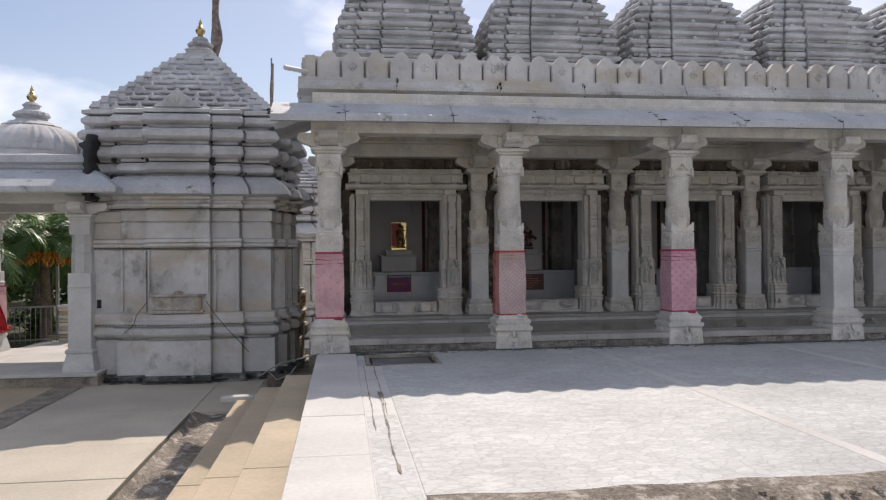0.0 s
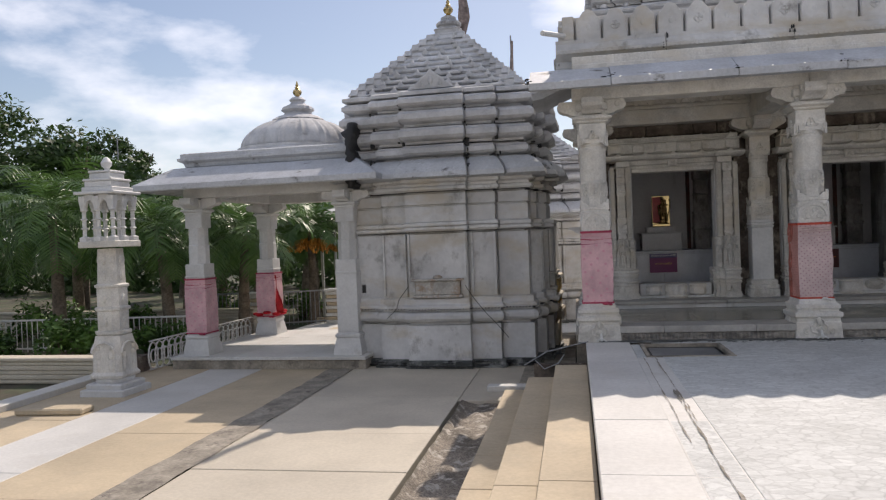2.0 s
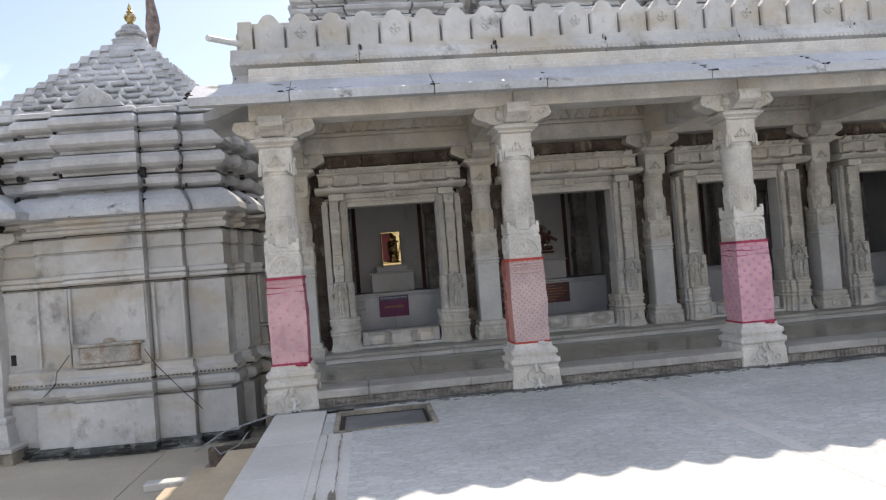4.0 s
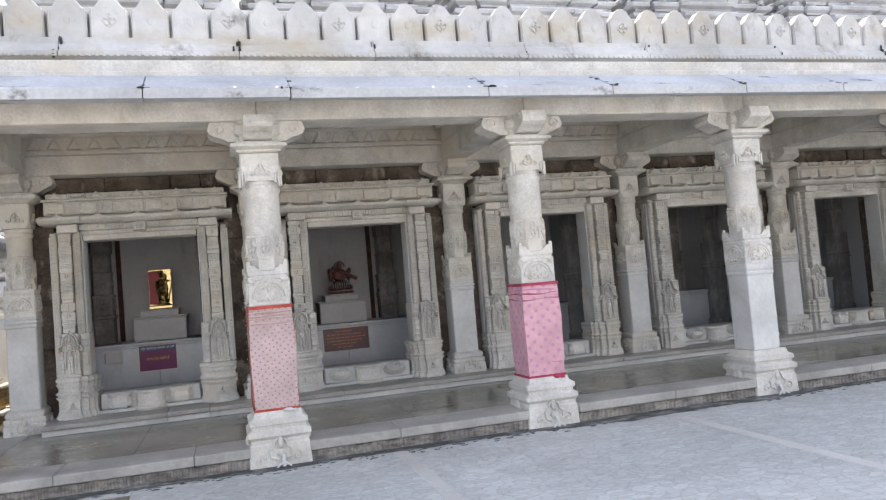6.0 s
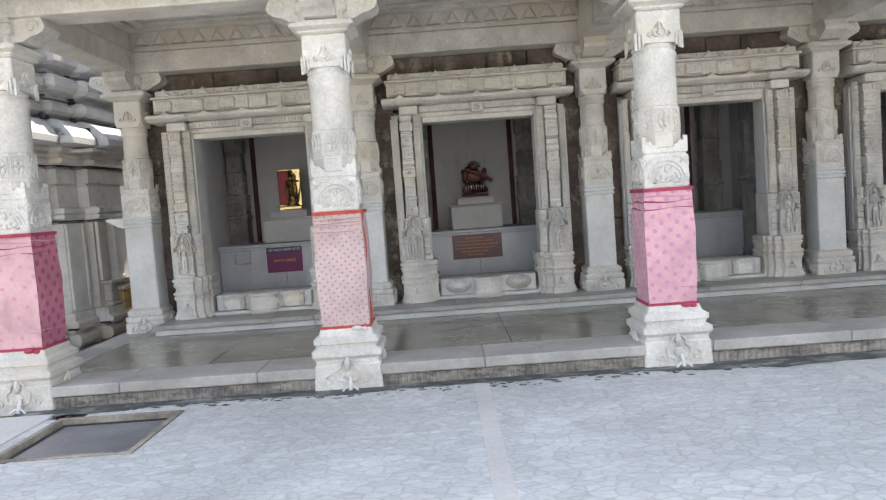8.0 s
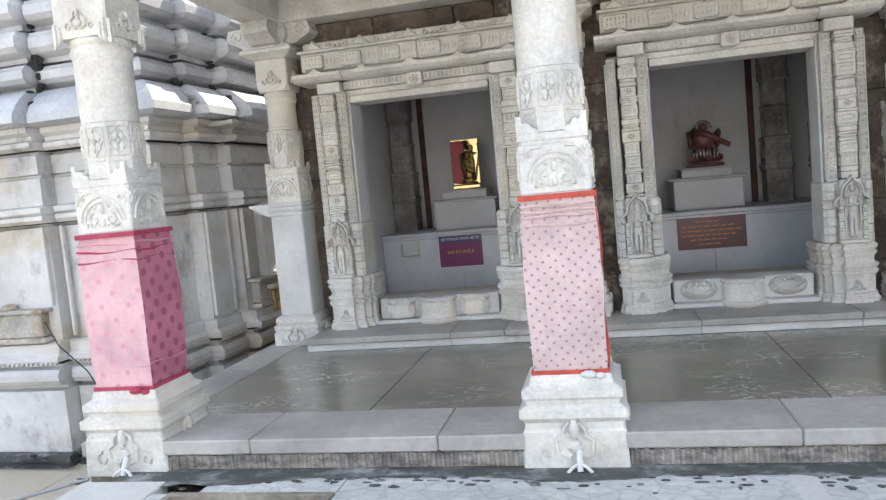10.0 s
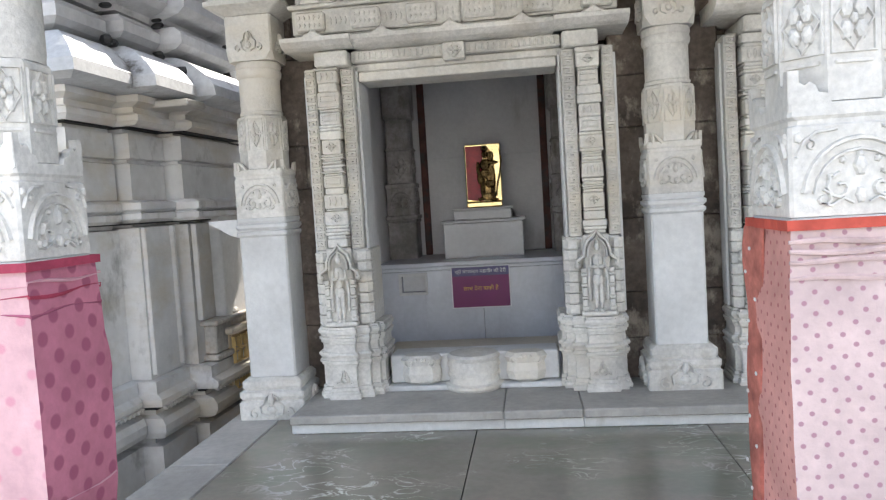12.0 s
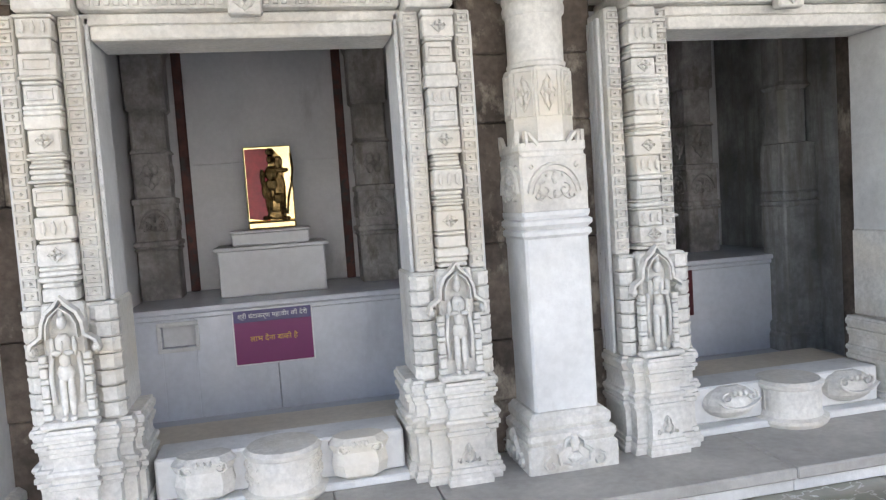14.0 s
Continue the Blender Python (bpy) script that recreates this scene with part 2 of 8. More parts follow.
def green_marble():
    m = material("green_marble", (0.275, 0.255, 0.215), 0.20, vary=0.12, scale=0.9, fine=0.04, bump=0.02, stain=(0.17, 0.19, 0.14), stain_at=(0.45, 0.7), stain_scale=(0.8, 1.6, 1))
    nt, b = nodes_of(m)
    N, L = nt.nodes.new, nt.links.new
    geo = N("ShaderNodeNewGeometry")
    mp = N("ShaderNodeMapping")
    mp.inputs["Scale"].default_value = (1.6, 3.0, 1)
    mp.inputs["Rotation"].default_value = (0, 0, 0.5)
    L(geo.outputs["Position"], mp.inputs["Vector"])
    n = N("ShaderNodeTexNoise")
    n.inputs["Scale"].default_value = 2.2
    n.inputs["Detail"].default_value = 7
    n.inputs["Distortion"].default_value = 1.4
    L(mp.outputs["Vector"], n.inputs["Vector"])
    sub = N("ShaderNodeMath")
    sub.operation = "SUBTRACT"
    sub.inputs[1].default_value = 0.5
    L(n.outputs["Fac"], sub.inputs[0])
    ab = N("ShaderNodeMath")
    ab.operation = "ABSOLUTE"
    L(sub.outputs[0], ab.inputs[0])
    r = N("ShaderNodeMapRange")
    r.inputs["From Min"].default_value = 0.0
    r.inputs["From Max"].default_value = 0.020
    r.inputs["To Min"].default_value = 1.0
    r.inputs["To Max"].default_value = 0.0
    L(ab.outputs[0], r.inputs["Value"])
    n2 = N("ShaderNodeTexNoise")
    n2.inputs["Scale"].default_value = 1.3
    L(geo.outputs["Position"], n2.inputs["Vector"])
    r2 = N("ShaderNodeMapRange")
    r2.inputs["From Min"].default_value = 0.46
    r2.inputs["From Max"].default_value = 0.62
    r2.inputs["To Max"].default_value = 0.95
    L(n2.outputs["Fac"], r2.inputs["Value"])
    mul = N("ShaderNodeMath")
    mul.operation = "MULTIPLY"
    L(r.outputs["Result"], mul.inputs[0])
    L(r2.outputs["Result"], mul.inputs[1])
    old = b.inputs["Base Color"].links[0].from_socket
    x = N("ShaderNodeMix")
    x.data_type = "RGBA"
    x.inputs[7].default_value = (0.62, 0.64, 0.58, 1)
    L(mul.outputs[0], x.inputs[0])
    L(old, x.inputs[6])
    L(x.outputs[2], b.inputs["Base Color"])
    return m


def dotted_cloth(name, base, dot, pitch, size, flower=0.0):
    """Printed cotton: staggered dots laid out on the cloth's own length and height."""
    m = material(name, base, 0.85, vary=0.10, scale=4, fine=0.04, bump=0.25, bump_scale=90, spec=0.2)
    nt, b = nodes_of(m)
    N, L = nt.nodes.new, nt.links.new
    uv = N("ShaderNodeUVMap")
    mp = N("ShaderNodeMapping")
    mp.inputs["Scale"].default_value = (1 / pitch, 1 / pitch, 1)
    mp.inputs["Rotation"].default_value = (0, 0, radians(42))
    L(uv.outputs["UV"], mp.inputs["Vector"])
    v = N("ShaderNodeTexVoronoi")
    v.voronoi_dimensions = "2D"
    v.inputs["Randomness"].default_value = 0.12
    v.inputs["Scale"].default_value = 1.0
    L(mp.outputs["Vector"], v.inputs["Vector"])
    r = N("ShaderNodeMapRange")
    r.inputs["From Min"].default_value = size
    r.inputs["From Max"].default_value = size + 0.07
    r.inputs["To Min"].default_value = 0.85
    r.inputs["To Max"].default_value = 0.0
    L(v.outputs["Distance"], r.inputs["Value"])
    old = b.inputs["Base Color"].links[0].from_socket
    x = N("ShaderNodeMix")
    x.data_type = "RGBA"
    x.inputs[7].default_value = (*dot, 1)
    L(r.outputs["Result"], x.inputs[0])
    L(old, x.inputs[6])
    L(x.outputs[2], b.inputs["Base Color"])
    return m


def leaves_let_light_through(m, share=0.28):
    nt, b = nodes_of(m)
    out = nt.nodes["Material Output"]
    tr = nt.nodes.new("ShaderNodeBsdfTranslucent")
    mx = nt.nodes.new("ShaderNodeMixShader")
    mx.inputs[0].default_value = share
    nt.links.new(b.inputs["Base Color"].links[0].from_socket, tr.inputs["Color"])
    nt.links.new(b.outputs[0], mx.inputs[1])
    nt.links.new(tr.outputs[0], mx.inputs[2])
    nt.links.new(mx.outputs[0], out.inputs["Surface"])


for leaf in (FROND, LEAF, BUSH):
    leaves_let_light_through(leaf)
# Damp grime; on the shrine foot its dark tone also paints shade.
GRIME_SHADE = material("dark_damp_grime", (0.34, 0.35, 0.34), 0.7, vary=0.2, scale=3, fine=0.15, bump=0.4, bump_scale=30, stain=(0.07, 0.075, 0.07), stain_at=(0.38, 0.52), stain_scale=(2.5, 4, 3))
STAINED = material("ochre_stained_marble", (0.50, 0.48, 0.44), 0.8, vary=0.2, scale=3, fine=0.1, bump=0.5, bump_scale=20, stain=(0.30, 0.20, 0.12), stain_at=(0.50, 0.68), stain_scale=(3, 3, 3))
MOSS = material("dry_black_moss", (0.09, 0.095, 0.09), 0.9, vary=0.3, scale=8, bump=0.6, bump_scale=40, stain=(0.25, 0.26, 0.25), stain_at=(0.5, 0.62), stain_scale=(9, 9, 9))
EDGING = material("worn_edging_stone", (0.46, 0.445, 0.415), 0.6, vary=0.15, scale=1.5, fine=0.06, bump=0.25, stain=(0.28, 0.26, 0.23), stain_at=(0.58, 0.75), rand=0.10)
RISER = material("dirty_carved_riser", (0.40, 0.37, 0.33), 0.8, vary=0.25, scale=2.5, fine=0.12, bump=0.5, stain=(0.13, 0.12, 0.11), stain_at=(0.46, 0.62), stain_scale=(3, 3, 8))
OLDSTONE = material("old_grey_carved_stone", (0.36, 0.34, 0.32), 0.8, vary=0.25, scale=4, fine=0.12, bump=0.6, bump_scale=20, stain=(0.16, 0.14, 0.12), stain_at=(0.5, 0.66), stain_scale=(5, 5, 2))
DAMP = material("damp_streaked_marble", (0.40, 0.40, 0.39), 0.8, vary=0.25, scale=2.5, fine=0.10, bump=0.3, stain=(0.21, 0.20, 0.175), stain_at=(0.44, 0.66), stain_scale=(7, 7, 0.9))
MOSAIC = mosaic()
GREEN = green_marble()
PINKPLAIN = dotted_cloth("pink_cloth", (0.68, 0.43, 0.46), (0.60, 0.28, 0.34), 0.12, 0.10)
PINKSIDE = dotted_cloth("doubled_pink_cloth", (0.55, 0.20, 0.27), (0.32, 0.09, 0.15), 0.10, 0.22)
PEACH = dotted_cloth("peach_dotted_cloth", (0.60, 0.465, 0.45), (0.34, 0.17, 0.22), 0.045, 0.13)
PEACHPLAIN = material("peach_cotton", (0.60, 0.45, 0.43), 0.85, vary=0.12, scale=6, bump=0.3, spec=0.2)
HEM = material("red_orange_hem", (0.58, 0.20, 0.155), 0.85, vary=0.25, scale=6, fine=0.10, bump=0.3, spec=0.2)
SALMON = dotted_cloth("salmon_dotted_cloth", (0.64, 0.32, 0.28), (0.34, 0.11, 0.11), 0.045, 0.11)
PINKDOT = dotted_cloth("pink_dotted_cloth", (0.70, 0.41, 0.46), (0.56, 0.26, 0.40), 0.088, 0.18)
CRIMSON = material("crimson_trim", (0.45, 0.07, 0.12), 0.8, vary=0.15, scale=8, bump=0.3, spec=0.2)
ORANGETRIM = material("red_orange_trim", (0.55, 0.10, 0.07), 0.8, vary=0.15, scale=8, bump=0.3, spec=0.2)
REDCLOTH = material("bright_red_cloth", (0.50, 0.02, 0.03), 0.8, vary=0.15, scale=8, bump=0.3, spec=0.2)


# ---- mesh tools ----
def loft(bm, rings, m=None, cap=True):
    """Skin through rings of equally many points; the ends are closed."""
    rows = [[bm.verts.new(m @ Vector(p) if m else p) for p in ring] for ring in rings]
    n = len(rows[0])
    for a, b in zip(rows, rows[1:]):
        for i in range(n):
            bm.faces.new((a[i], a[(i + 1) % n], b[(i + 1) % n], b[i]))
    if cap:
        bm.faces.new(rows[0][::-1])
        bm.faces.new(rows[-1])
    return rows


def octo(cx, cy, hx, hy, z, c):
    c = min(c, hx * 0.95, hy * 0.95)
    return [(cx - hx + c, cy - hy, z), (cx + hx - c, cy - hy, z), (cx + hx, cy - hy + c, z), (cx + hx, cy + hy - c, z),
            (cx + hx - c, cy + hy, z), (cx - hx + c, cy + hy, z), (cx - hx, cy + hy - c, z), (cx - hx, cy - hy + c, z)]


def block(bm, x0, x1, y0, y1, z0, z1, c=0.006, m=None):
    """A block with worn, chamfered edges."""
    cx, cy, hx, hy = (x0 + x1) / 2, (y0 + y1) / 2, abs(x1 - x0) / 2, abs(y1 - y0) / 2
    if z1 < z0:
        z0, z1 = z1, z0
    c = min(c, hx * 0.4, hy * 0.4, (z1 - z0) * 0.4)
    loft(bm, [octo(cx, cy, hx - c, hy - c, z0, c * 0.5), octo(cx, cy, hx, hy, z0 + c, c), octo(cx, cy, hx, hy, z1 - c, c),
              octo(cx, cy, hx - c, hy - c, z1, c * 0.5)], m)


def stack(bm, cx, cy, prof, m=None, ry=0.0):
    """Mouldings on a square plan: (half width, height, corner cut)."""
    loft(bm, [octo(cx, cy, h, h + ry, z, c) for h, z, c in prof], m)


def lathe(bm, cx, cy, prof, n=20, rib=0.0, ribs=0, m=None):
    """A turned body: (radius, height); rib deepens grooves round it."""
    rings = []
    for r, z in prof:
        ring = []
        for i in range(n):
            a = 2 * math.pi * i / n
            k = 1 + (rib * (abs(math.cos(a * ribs / 2)) - 0.6) if ribs else 0)
            ring.append((cx + r * k * math.cos(a), cy + r * k * math.sin(a), z))
        rings.append(ring)
    loft(bm, rings, m)


def facing(x, y, z, turn=0.0):
    """A face's own frame: u along it, v up, n out of it. turn 0 looks to -y, 90 to +x."""
    return pose(x, y, z, 0, 0, turn) @ Matrix(((1, 0, 0, 0), (0, 0, -1, 0), (0, 1, 0, 0), (0, 0, 0, 1)))


def ribbon(bm, m, pts, w=0.012, d=0.01, closed=False):
    """A raised strip that follows a line on a face."""
    n = len(pts)
    left, right = [], []
    for i, (u, v) in enumerate(pts):
        a = pts[(i - 1) % n] if (closed or i > 0) else pts[i]
        b = pts[(i + 1) % n] if (closed or i < n - 1) else pts[i]
        du, dv = b[0] - a[0], b[1] - a[1]
        k = math.hypot(du, dv) or 1
        left.append((u - dv / k * w / 2, v + du / k * w / 2))
        right.append((u + dv / k * w / 2, v - du / k * w / 2))
    rows = []
    for (a, b), (c, e) in zip(left, right):
        mx, my = (a + c) / 2, (b + e) / 2
        rows.append([bm.verts.new(m @ Vector(p)) for p in ((a, b, 0), (mx + (a - mx) * 0.5, my + (b - my) * 0.5, d), (mx + (c - mx) * 0.5, my + (e - my) * 0.5, d), (c, e, 0))])
    pairs = list(zip(rows, rows[1:])) + ([(rows[-1], rows[0])] if closed else [])
    for a, b in pairs:
        for i in range(3):
            bm.faces.new((a[i], a[i + 1], b[i + 1], b[i]))


def boss(bm, m, u, v, ru, rv, d, n=8):
    """A low rounded bump on a face."""
    rings = []
    for k, h in ((1.0, 0), (0.8, 0.7), (0.35, 1.0)):
        rings.append([m @ Vector((u + ru * k * math.cos(2 * math.pi * i / n), v + rv * k * math.sin(2 * math.pi * i / n), d * h)) for i in range(n)])
    loft(bm, rings)


def lump(bm, c, r, m=None, n=10, k=6):
    """A rounded body with three half sizes."""
    rings = []
    for j in range(1, k):
        a = math.pi * j / k
        rings.append([(c[0] + r[0] * math.sin(a) * math.cos(2 * math.pi * i / n), c[1] + r[1] * math.sin(a) * math.sin(2 * math.pi * i / n), c[2] - r[2] * math.cos(a)) for i in range(n)])
    loft(bm, rings, m)


def tube(bm, pts, r=0.01, n=6):
    pts = [Vector(p) for p in pts]
    rings = []
    for i, p in enumerate(pts):
        d = (pts[min(i + 1, len(pts) - 1)] - pts[max(i - 1, 0)]).normalized()
        s = d.orthogonal().normalized() if i == 0 else (side - d * side.dot(d)).normalized()
        side = s
        t = d.cross(s)
        rr = r[i] if isinstance(r, (list, tuple)) else r
        rings.append([p + (s * math.cos(2 * math.pi * k / n) + t * math.sin(2 * math.pi * k / n)) * rr for k in range(n)])
    loft(bm, rings)


def arc(cu, cv, r, a0, a1, n=8, ry=None):
    return [(cu + r * math.cos(radians(a0 + (a1 - a0) * i / n)), cv + (ry or r) * math.sin(radians(a0 + (a1 - a0) * i / n))) for i in range(n + 1)]


def spiral(cu, cv, r, a0, turns, n=12, hand=1):
    return [(cu + r * (1 - 0.8 * i / n) * math.cos(radians(a0 + hand * 360 * turns * i / n)), cv + r * (1 - 0.8 * i / n) * math.sin(radians(a0 + hand * 360 * turns * i / n))) for i in range(n + 1)]


def part(name, bm, mat, parent=None, label="", kind="", smooth=False, origin=None):
    """Links a bmesh as one mesh object, under a thing or a part if there is one."""
    bmesh.ops.recalc_face_normals(bm, faces=bm.faces)
    me = bpy.data.meshes.new(name)
    bm.to_mesh(me)
    bm.free()
    for one in (mat if isinstance(mat, (list, tuple)) else [mat]):
        me.materials.append(one)
    if smooth:
        me.polygons.foreach_set("use_smooth", [True] * len(me.polygons))
        if smooth != "all":
            me.set_sharp_from_angle(angle=radians(38))
    ob = new(name, me)
    if parent:
        ob.parent = parent
    return tagged(ob, label, "", "", kind)


def thing(name, label, category, group="", at=(0, 0, 0)):
    ob = new(name)
    ob.empty_display_size = 0.2
    ob.location = at
    return tagged(ob, label, category, group)


def build(fn, *args, **kw):
    bm = bmesh.new()
    fn(bm, *args, **kw)
    return bm


def ratha(segments, cut=0.02, deep=0.05):
    """The stepped plan of a temple wall. segments: (half reach along the side, distance from the centre), middle first;
    narrow clefts part them. The last one's reach equals its distance."""
    side = []
    spans = [(-segments[0][0], segments[0][0], segments[0][1])]
    for (t0, _), (t1, d) in zip(segments, segments[1:]):
        spans.insert(0, (-t1, -t0, d))
        spans.append((t0, t1, d))
    for i, (a, b, d) in enumerate(spans):
        a2 = a + (cut if i > 0 else 0)
        b2 = b - (cut if i < len(spans) - 1 else 0)
        side += [(a2, -d), (b2, -d)]
        if i < len(spans) - 1:
            low = min(d, spans[i + 1][2]) - deep
            side += [(b2, -low), (b + cut, -low)]
    side = side[:-1]
    pts = []
    for q in range(4):
        c, s = ((1, 0), (0, 1), (-1, 0), (0, -1))[q]
        pts += [(x * c - y * s, x * s + y * c) for x, y in side]
    return pts


def tier(bm, plan, cx, cy, rings, m=None):
    """Rings of a stepped plan: (scale, height); the stones between two clefts sit a little unevenly."""
    rnd = random.Random(int(1000 * abs(rings[0][1])) + len(plan))
    shift = [rnd.uniform(-0.016, 0.016) for _ in plan]
    drop = [rnd.uniform(-0.011, 0.011) for _ in plan]
    loft(bm, [[(cx + x * (k + shift[i // 4]), cy + y * (k + shift[i // 4]), z + (drop[i // 4] if 0 < j < len(rings) - 1 else 0)) for i, (x, y) in enumerate(plan)] for j, (k, z) in enumerate(rings)], m)

# ---- ground ----
COURT = -0.68
PORCH = 0.19
STEP = 0.31
ROOM_Y = -0.36
ROOM_Z = -0.075
WALL_Y = -0.20
BAY = 2.75
FIRST = -0.245
BAYS = 8
EAST = FIRST + BAY * BAYS


def ground():
    bm = bmesh.new()
    n = 40
    xs = [-900, -300, -120, -60, -40] + [-30 + i * 1.5 for i in range(30)] + [20, 30, 60, 120, 300, 900]
    ys = [-900, -300, -100, -40, -20, -10, -5, 0, 5, 10, 13, 16, 18, 20, 22, 24, 26, 28, 30, 35, 40, 60, 100, 300, 900]
    grid = []
    for y in ys:
        row = []
        for x in xs:
            far = x < -9.5 or y > 21.5
            z = COURT - 0.10 + (0.10 * noise.noise((x * 0.4, y * 0.4, 0)) if far and abs(x) < 60 and abs(y) < 60 else 0)
            row.append(bm.verts.new((x, y, z)))
        grid.append(row)
    for a, b in zip(grid, grid[1:]):
        for i in range(len(xs) - 1):
            bm.faces.new((a[i], a[i + 1], b[i + 1], b[i]))
    part("ground", bm, EARTH, kind="structure", smooth="all")

    # the upper court's body and its paving
    part("terrace_base", build(block, 0.42, EAST + 6, 4.78, 11.9, COURT - 0.3, -0.062, 0.01), CEMENT, kind="structure")
    pave = tagged(new("pavement_upper"), kind="structure")
    xs = [0.42, 3.55, 6.42, 9.3, 12.2, 15.1, 18.0, 21.0, EAST + 6]
    for a, b in zip(xs, xs[1:]):
        if a < 1:
            # left bay, with the drain opening cut out
            part("paving_bed", build(block, a, b, 4.78, 10.24, -0.05, 0.0, 0.004), MOSAIC, pave)
            part("paving_bed", build(block, 1.24, b, 10.244, 11.62, -0.05, 0.0, 0.004), MOSAIC, pave)
            part("paving_bed", build(block, a, 1.236, 11.26, 11.62, -0.05, 0.0, 0.004), MOSAIC, pave)
        else:
            part("paving_bed", build(block, a + 0.10, b, 4.78, 11.62, -0.05, 0.0, 0.004), MOSAIC, pave)
            part("paving_strip", build(block, a - 0.012, a + 0.112, 4.78, 11.62, -0.05, 0.004, 0.003), PALE, pave)
    # marble border along the stairs
    edge = tagged(new("pavement_border"), kind="structure")
    y = -6.0
    rnd = random.Random(4)
    while y < 11.2:
        step = rnd.choice((1.1, 1.35, 1.6))
        y2 = min(y + step, 11.42)
        if 11.42 - y2 < 0.5:
            y2 = 11.42
        part("border_slab", build(block, -0.43, 0.13, y + 0.003, y2 - 0.003, -0.10, 0.004 + rnd.uniform(-0.001, 0.002), 0.006), PALE, edge)
        ya, yb = (y, min(y2, 10.24)) if y < 10.24 else (max(y, 11.26), y2)
        if yb - ya > 0.05:
            part("border_slab", build(block, 0.136, 0.414, ya + 0.004, yb - 0.004, -0.10, -0.004 + rnd.uniform(-0.002, 0.002), 0.006), MOSAIC, edge)
        y = y2
        if y >= 11.42:
            break
    part("border_slab", build(block, 0.136, 0.24, 10.24, 11.26, -0.10, -0.003, 0.004), MOSAIC, edge)
    part("joint_fill", build(block, 0.10, 0.50, 4.80, 10.23, -0.061, -0.0045, 0.002), PALE, kind="structure")
    part("border_core", build(block, -0.426, 0.414, -6, 11.9, COURT - 0.3, -0.105, 0.005), CEMENT, kind="structure")
    # ragged open joint between the border and the chip paving
    bm = bmesh.new()
    for x0, y0, y1, wide in ((0.20, 6.6, 10.2, 0.006), (0.33, 7.2, 10.3, 0.008), (0.30, 5.4, 8.4, 0.010)):
        rows = []
        y = y0
        while y < y1:
            wob = 0.02 * noise.noise((x0 * 9, y * 1.1, 0)) + 0.008 * noise.noise((x0 * 5, y * 9, 0))
            w = max(0.002, wide * (0.55 + 1.3 * noise.noise((y * 3.1, x0, 4)) + 0.8 * noise.noise((y * 13, x0, 6))))
            rows.append([bm.verts.new((x0 + wob - w, y, 0.0075)), bm.verts.new((x0 + wob + w, y, 0.0075))])
            y += 0.035
        for a, b in zip(rows, rows[1:]):
            bm.faces.new((a[0], a[1], b[1], b[0]))
    part("joint_mortar", bm, CEMENT, kind="structure")
    # gravelly soil before the terrace
    bm = bmesh.new()
    nx, ny = 110, 30
    rows = []
    for j in range(ny + 1):
        row = []
        for i in range(nx + 1):
            x, y = 0.42 + (EAST + 6 - 0.42) * i / nx, -0.6 + (4.9 + 0.6) * j / ny
            edge_y = 0.10 * noise.noise((x * 1.3, 3.1, 0)) if j == ny else 0
            z = -0.045 + 0.03 * noise.noise((x * 1.1, y * 1.1, 2)) + 0.012 * noise.noise((x * 5, y * 5, 7))
            if j >= ny - 1:
                z = 0.010 + 0.01 * noise.noise((x * 4, y * 4, 1))
            row.append(bm.verts.new((x, y + edge_y, z)))
        rows.append(row)
    for a, b in zip(rows, rows[1:]):
        for i in range(nx):
            bm.faces.new((a[i], a[i + 1], b[i + 1], b[i]))
    part("soil", bm, SOIL, kind="structure", smooth="all")
    bm = bmesh.new()
    rnd = random.Random(8)
    for _ in range(420):
        x, y = rnd.uniform(0.5, 9), 4.85 - abs(rnd.gauss(0, 0.5))
        r = rnd.uniform(0.008, 0.03)
        lump(bm, (x, y, -0.02 + r * 0.5), (r, r * rnd.uniform(0.7, 1.2), r * 0.7), n=5, k=4)
    tagged(part("pebbles", bm, SOIL), "small grey pebbles strewn over the gravelly soil", "gravel", kind="stuff")


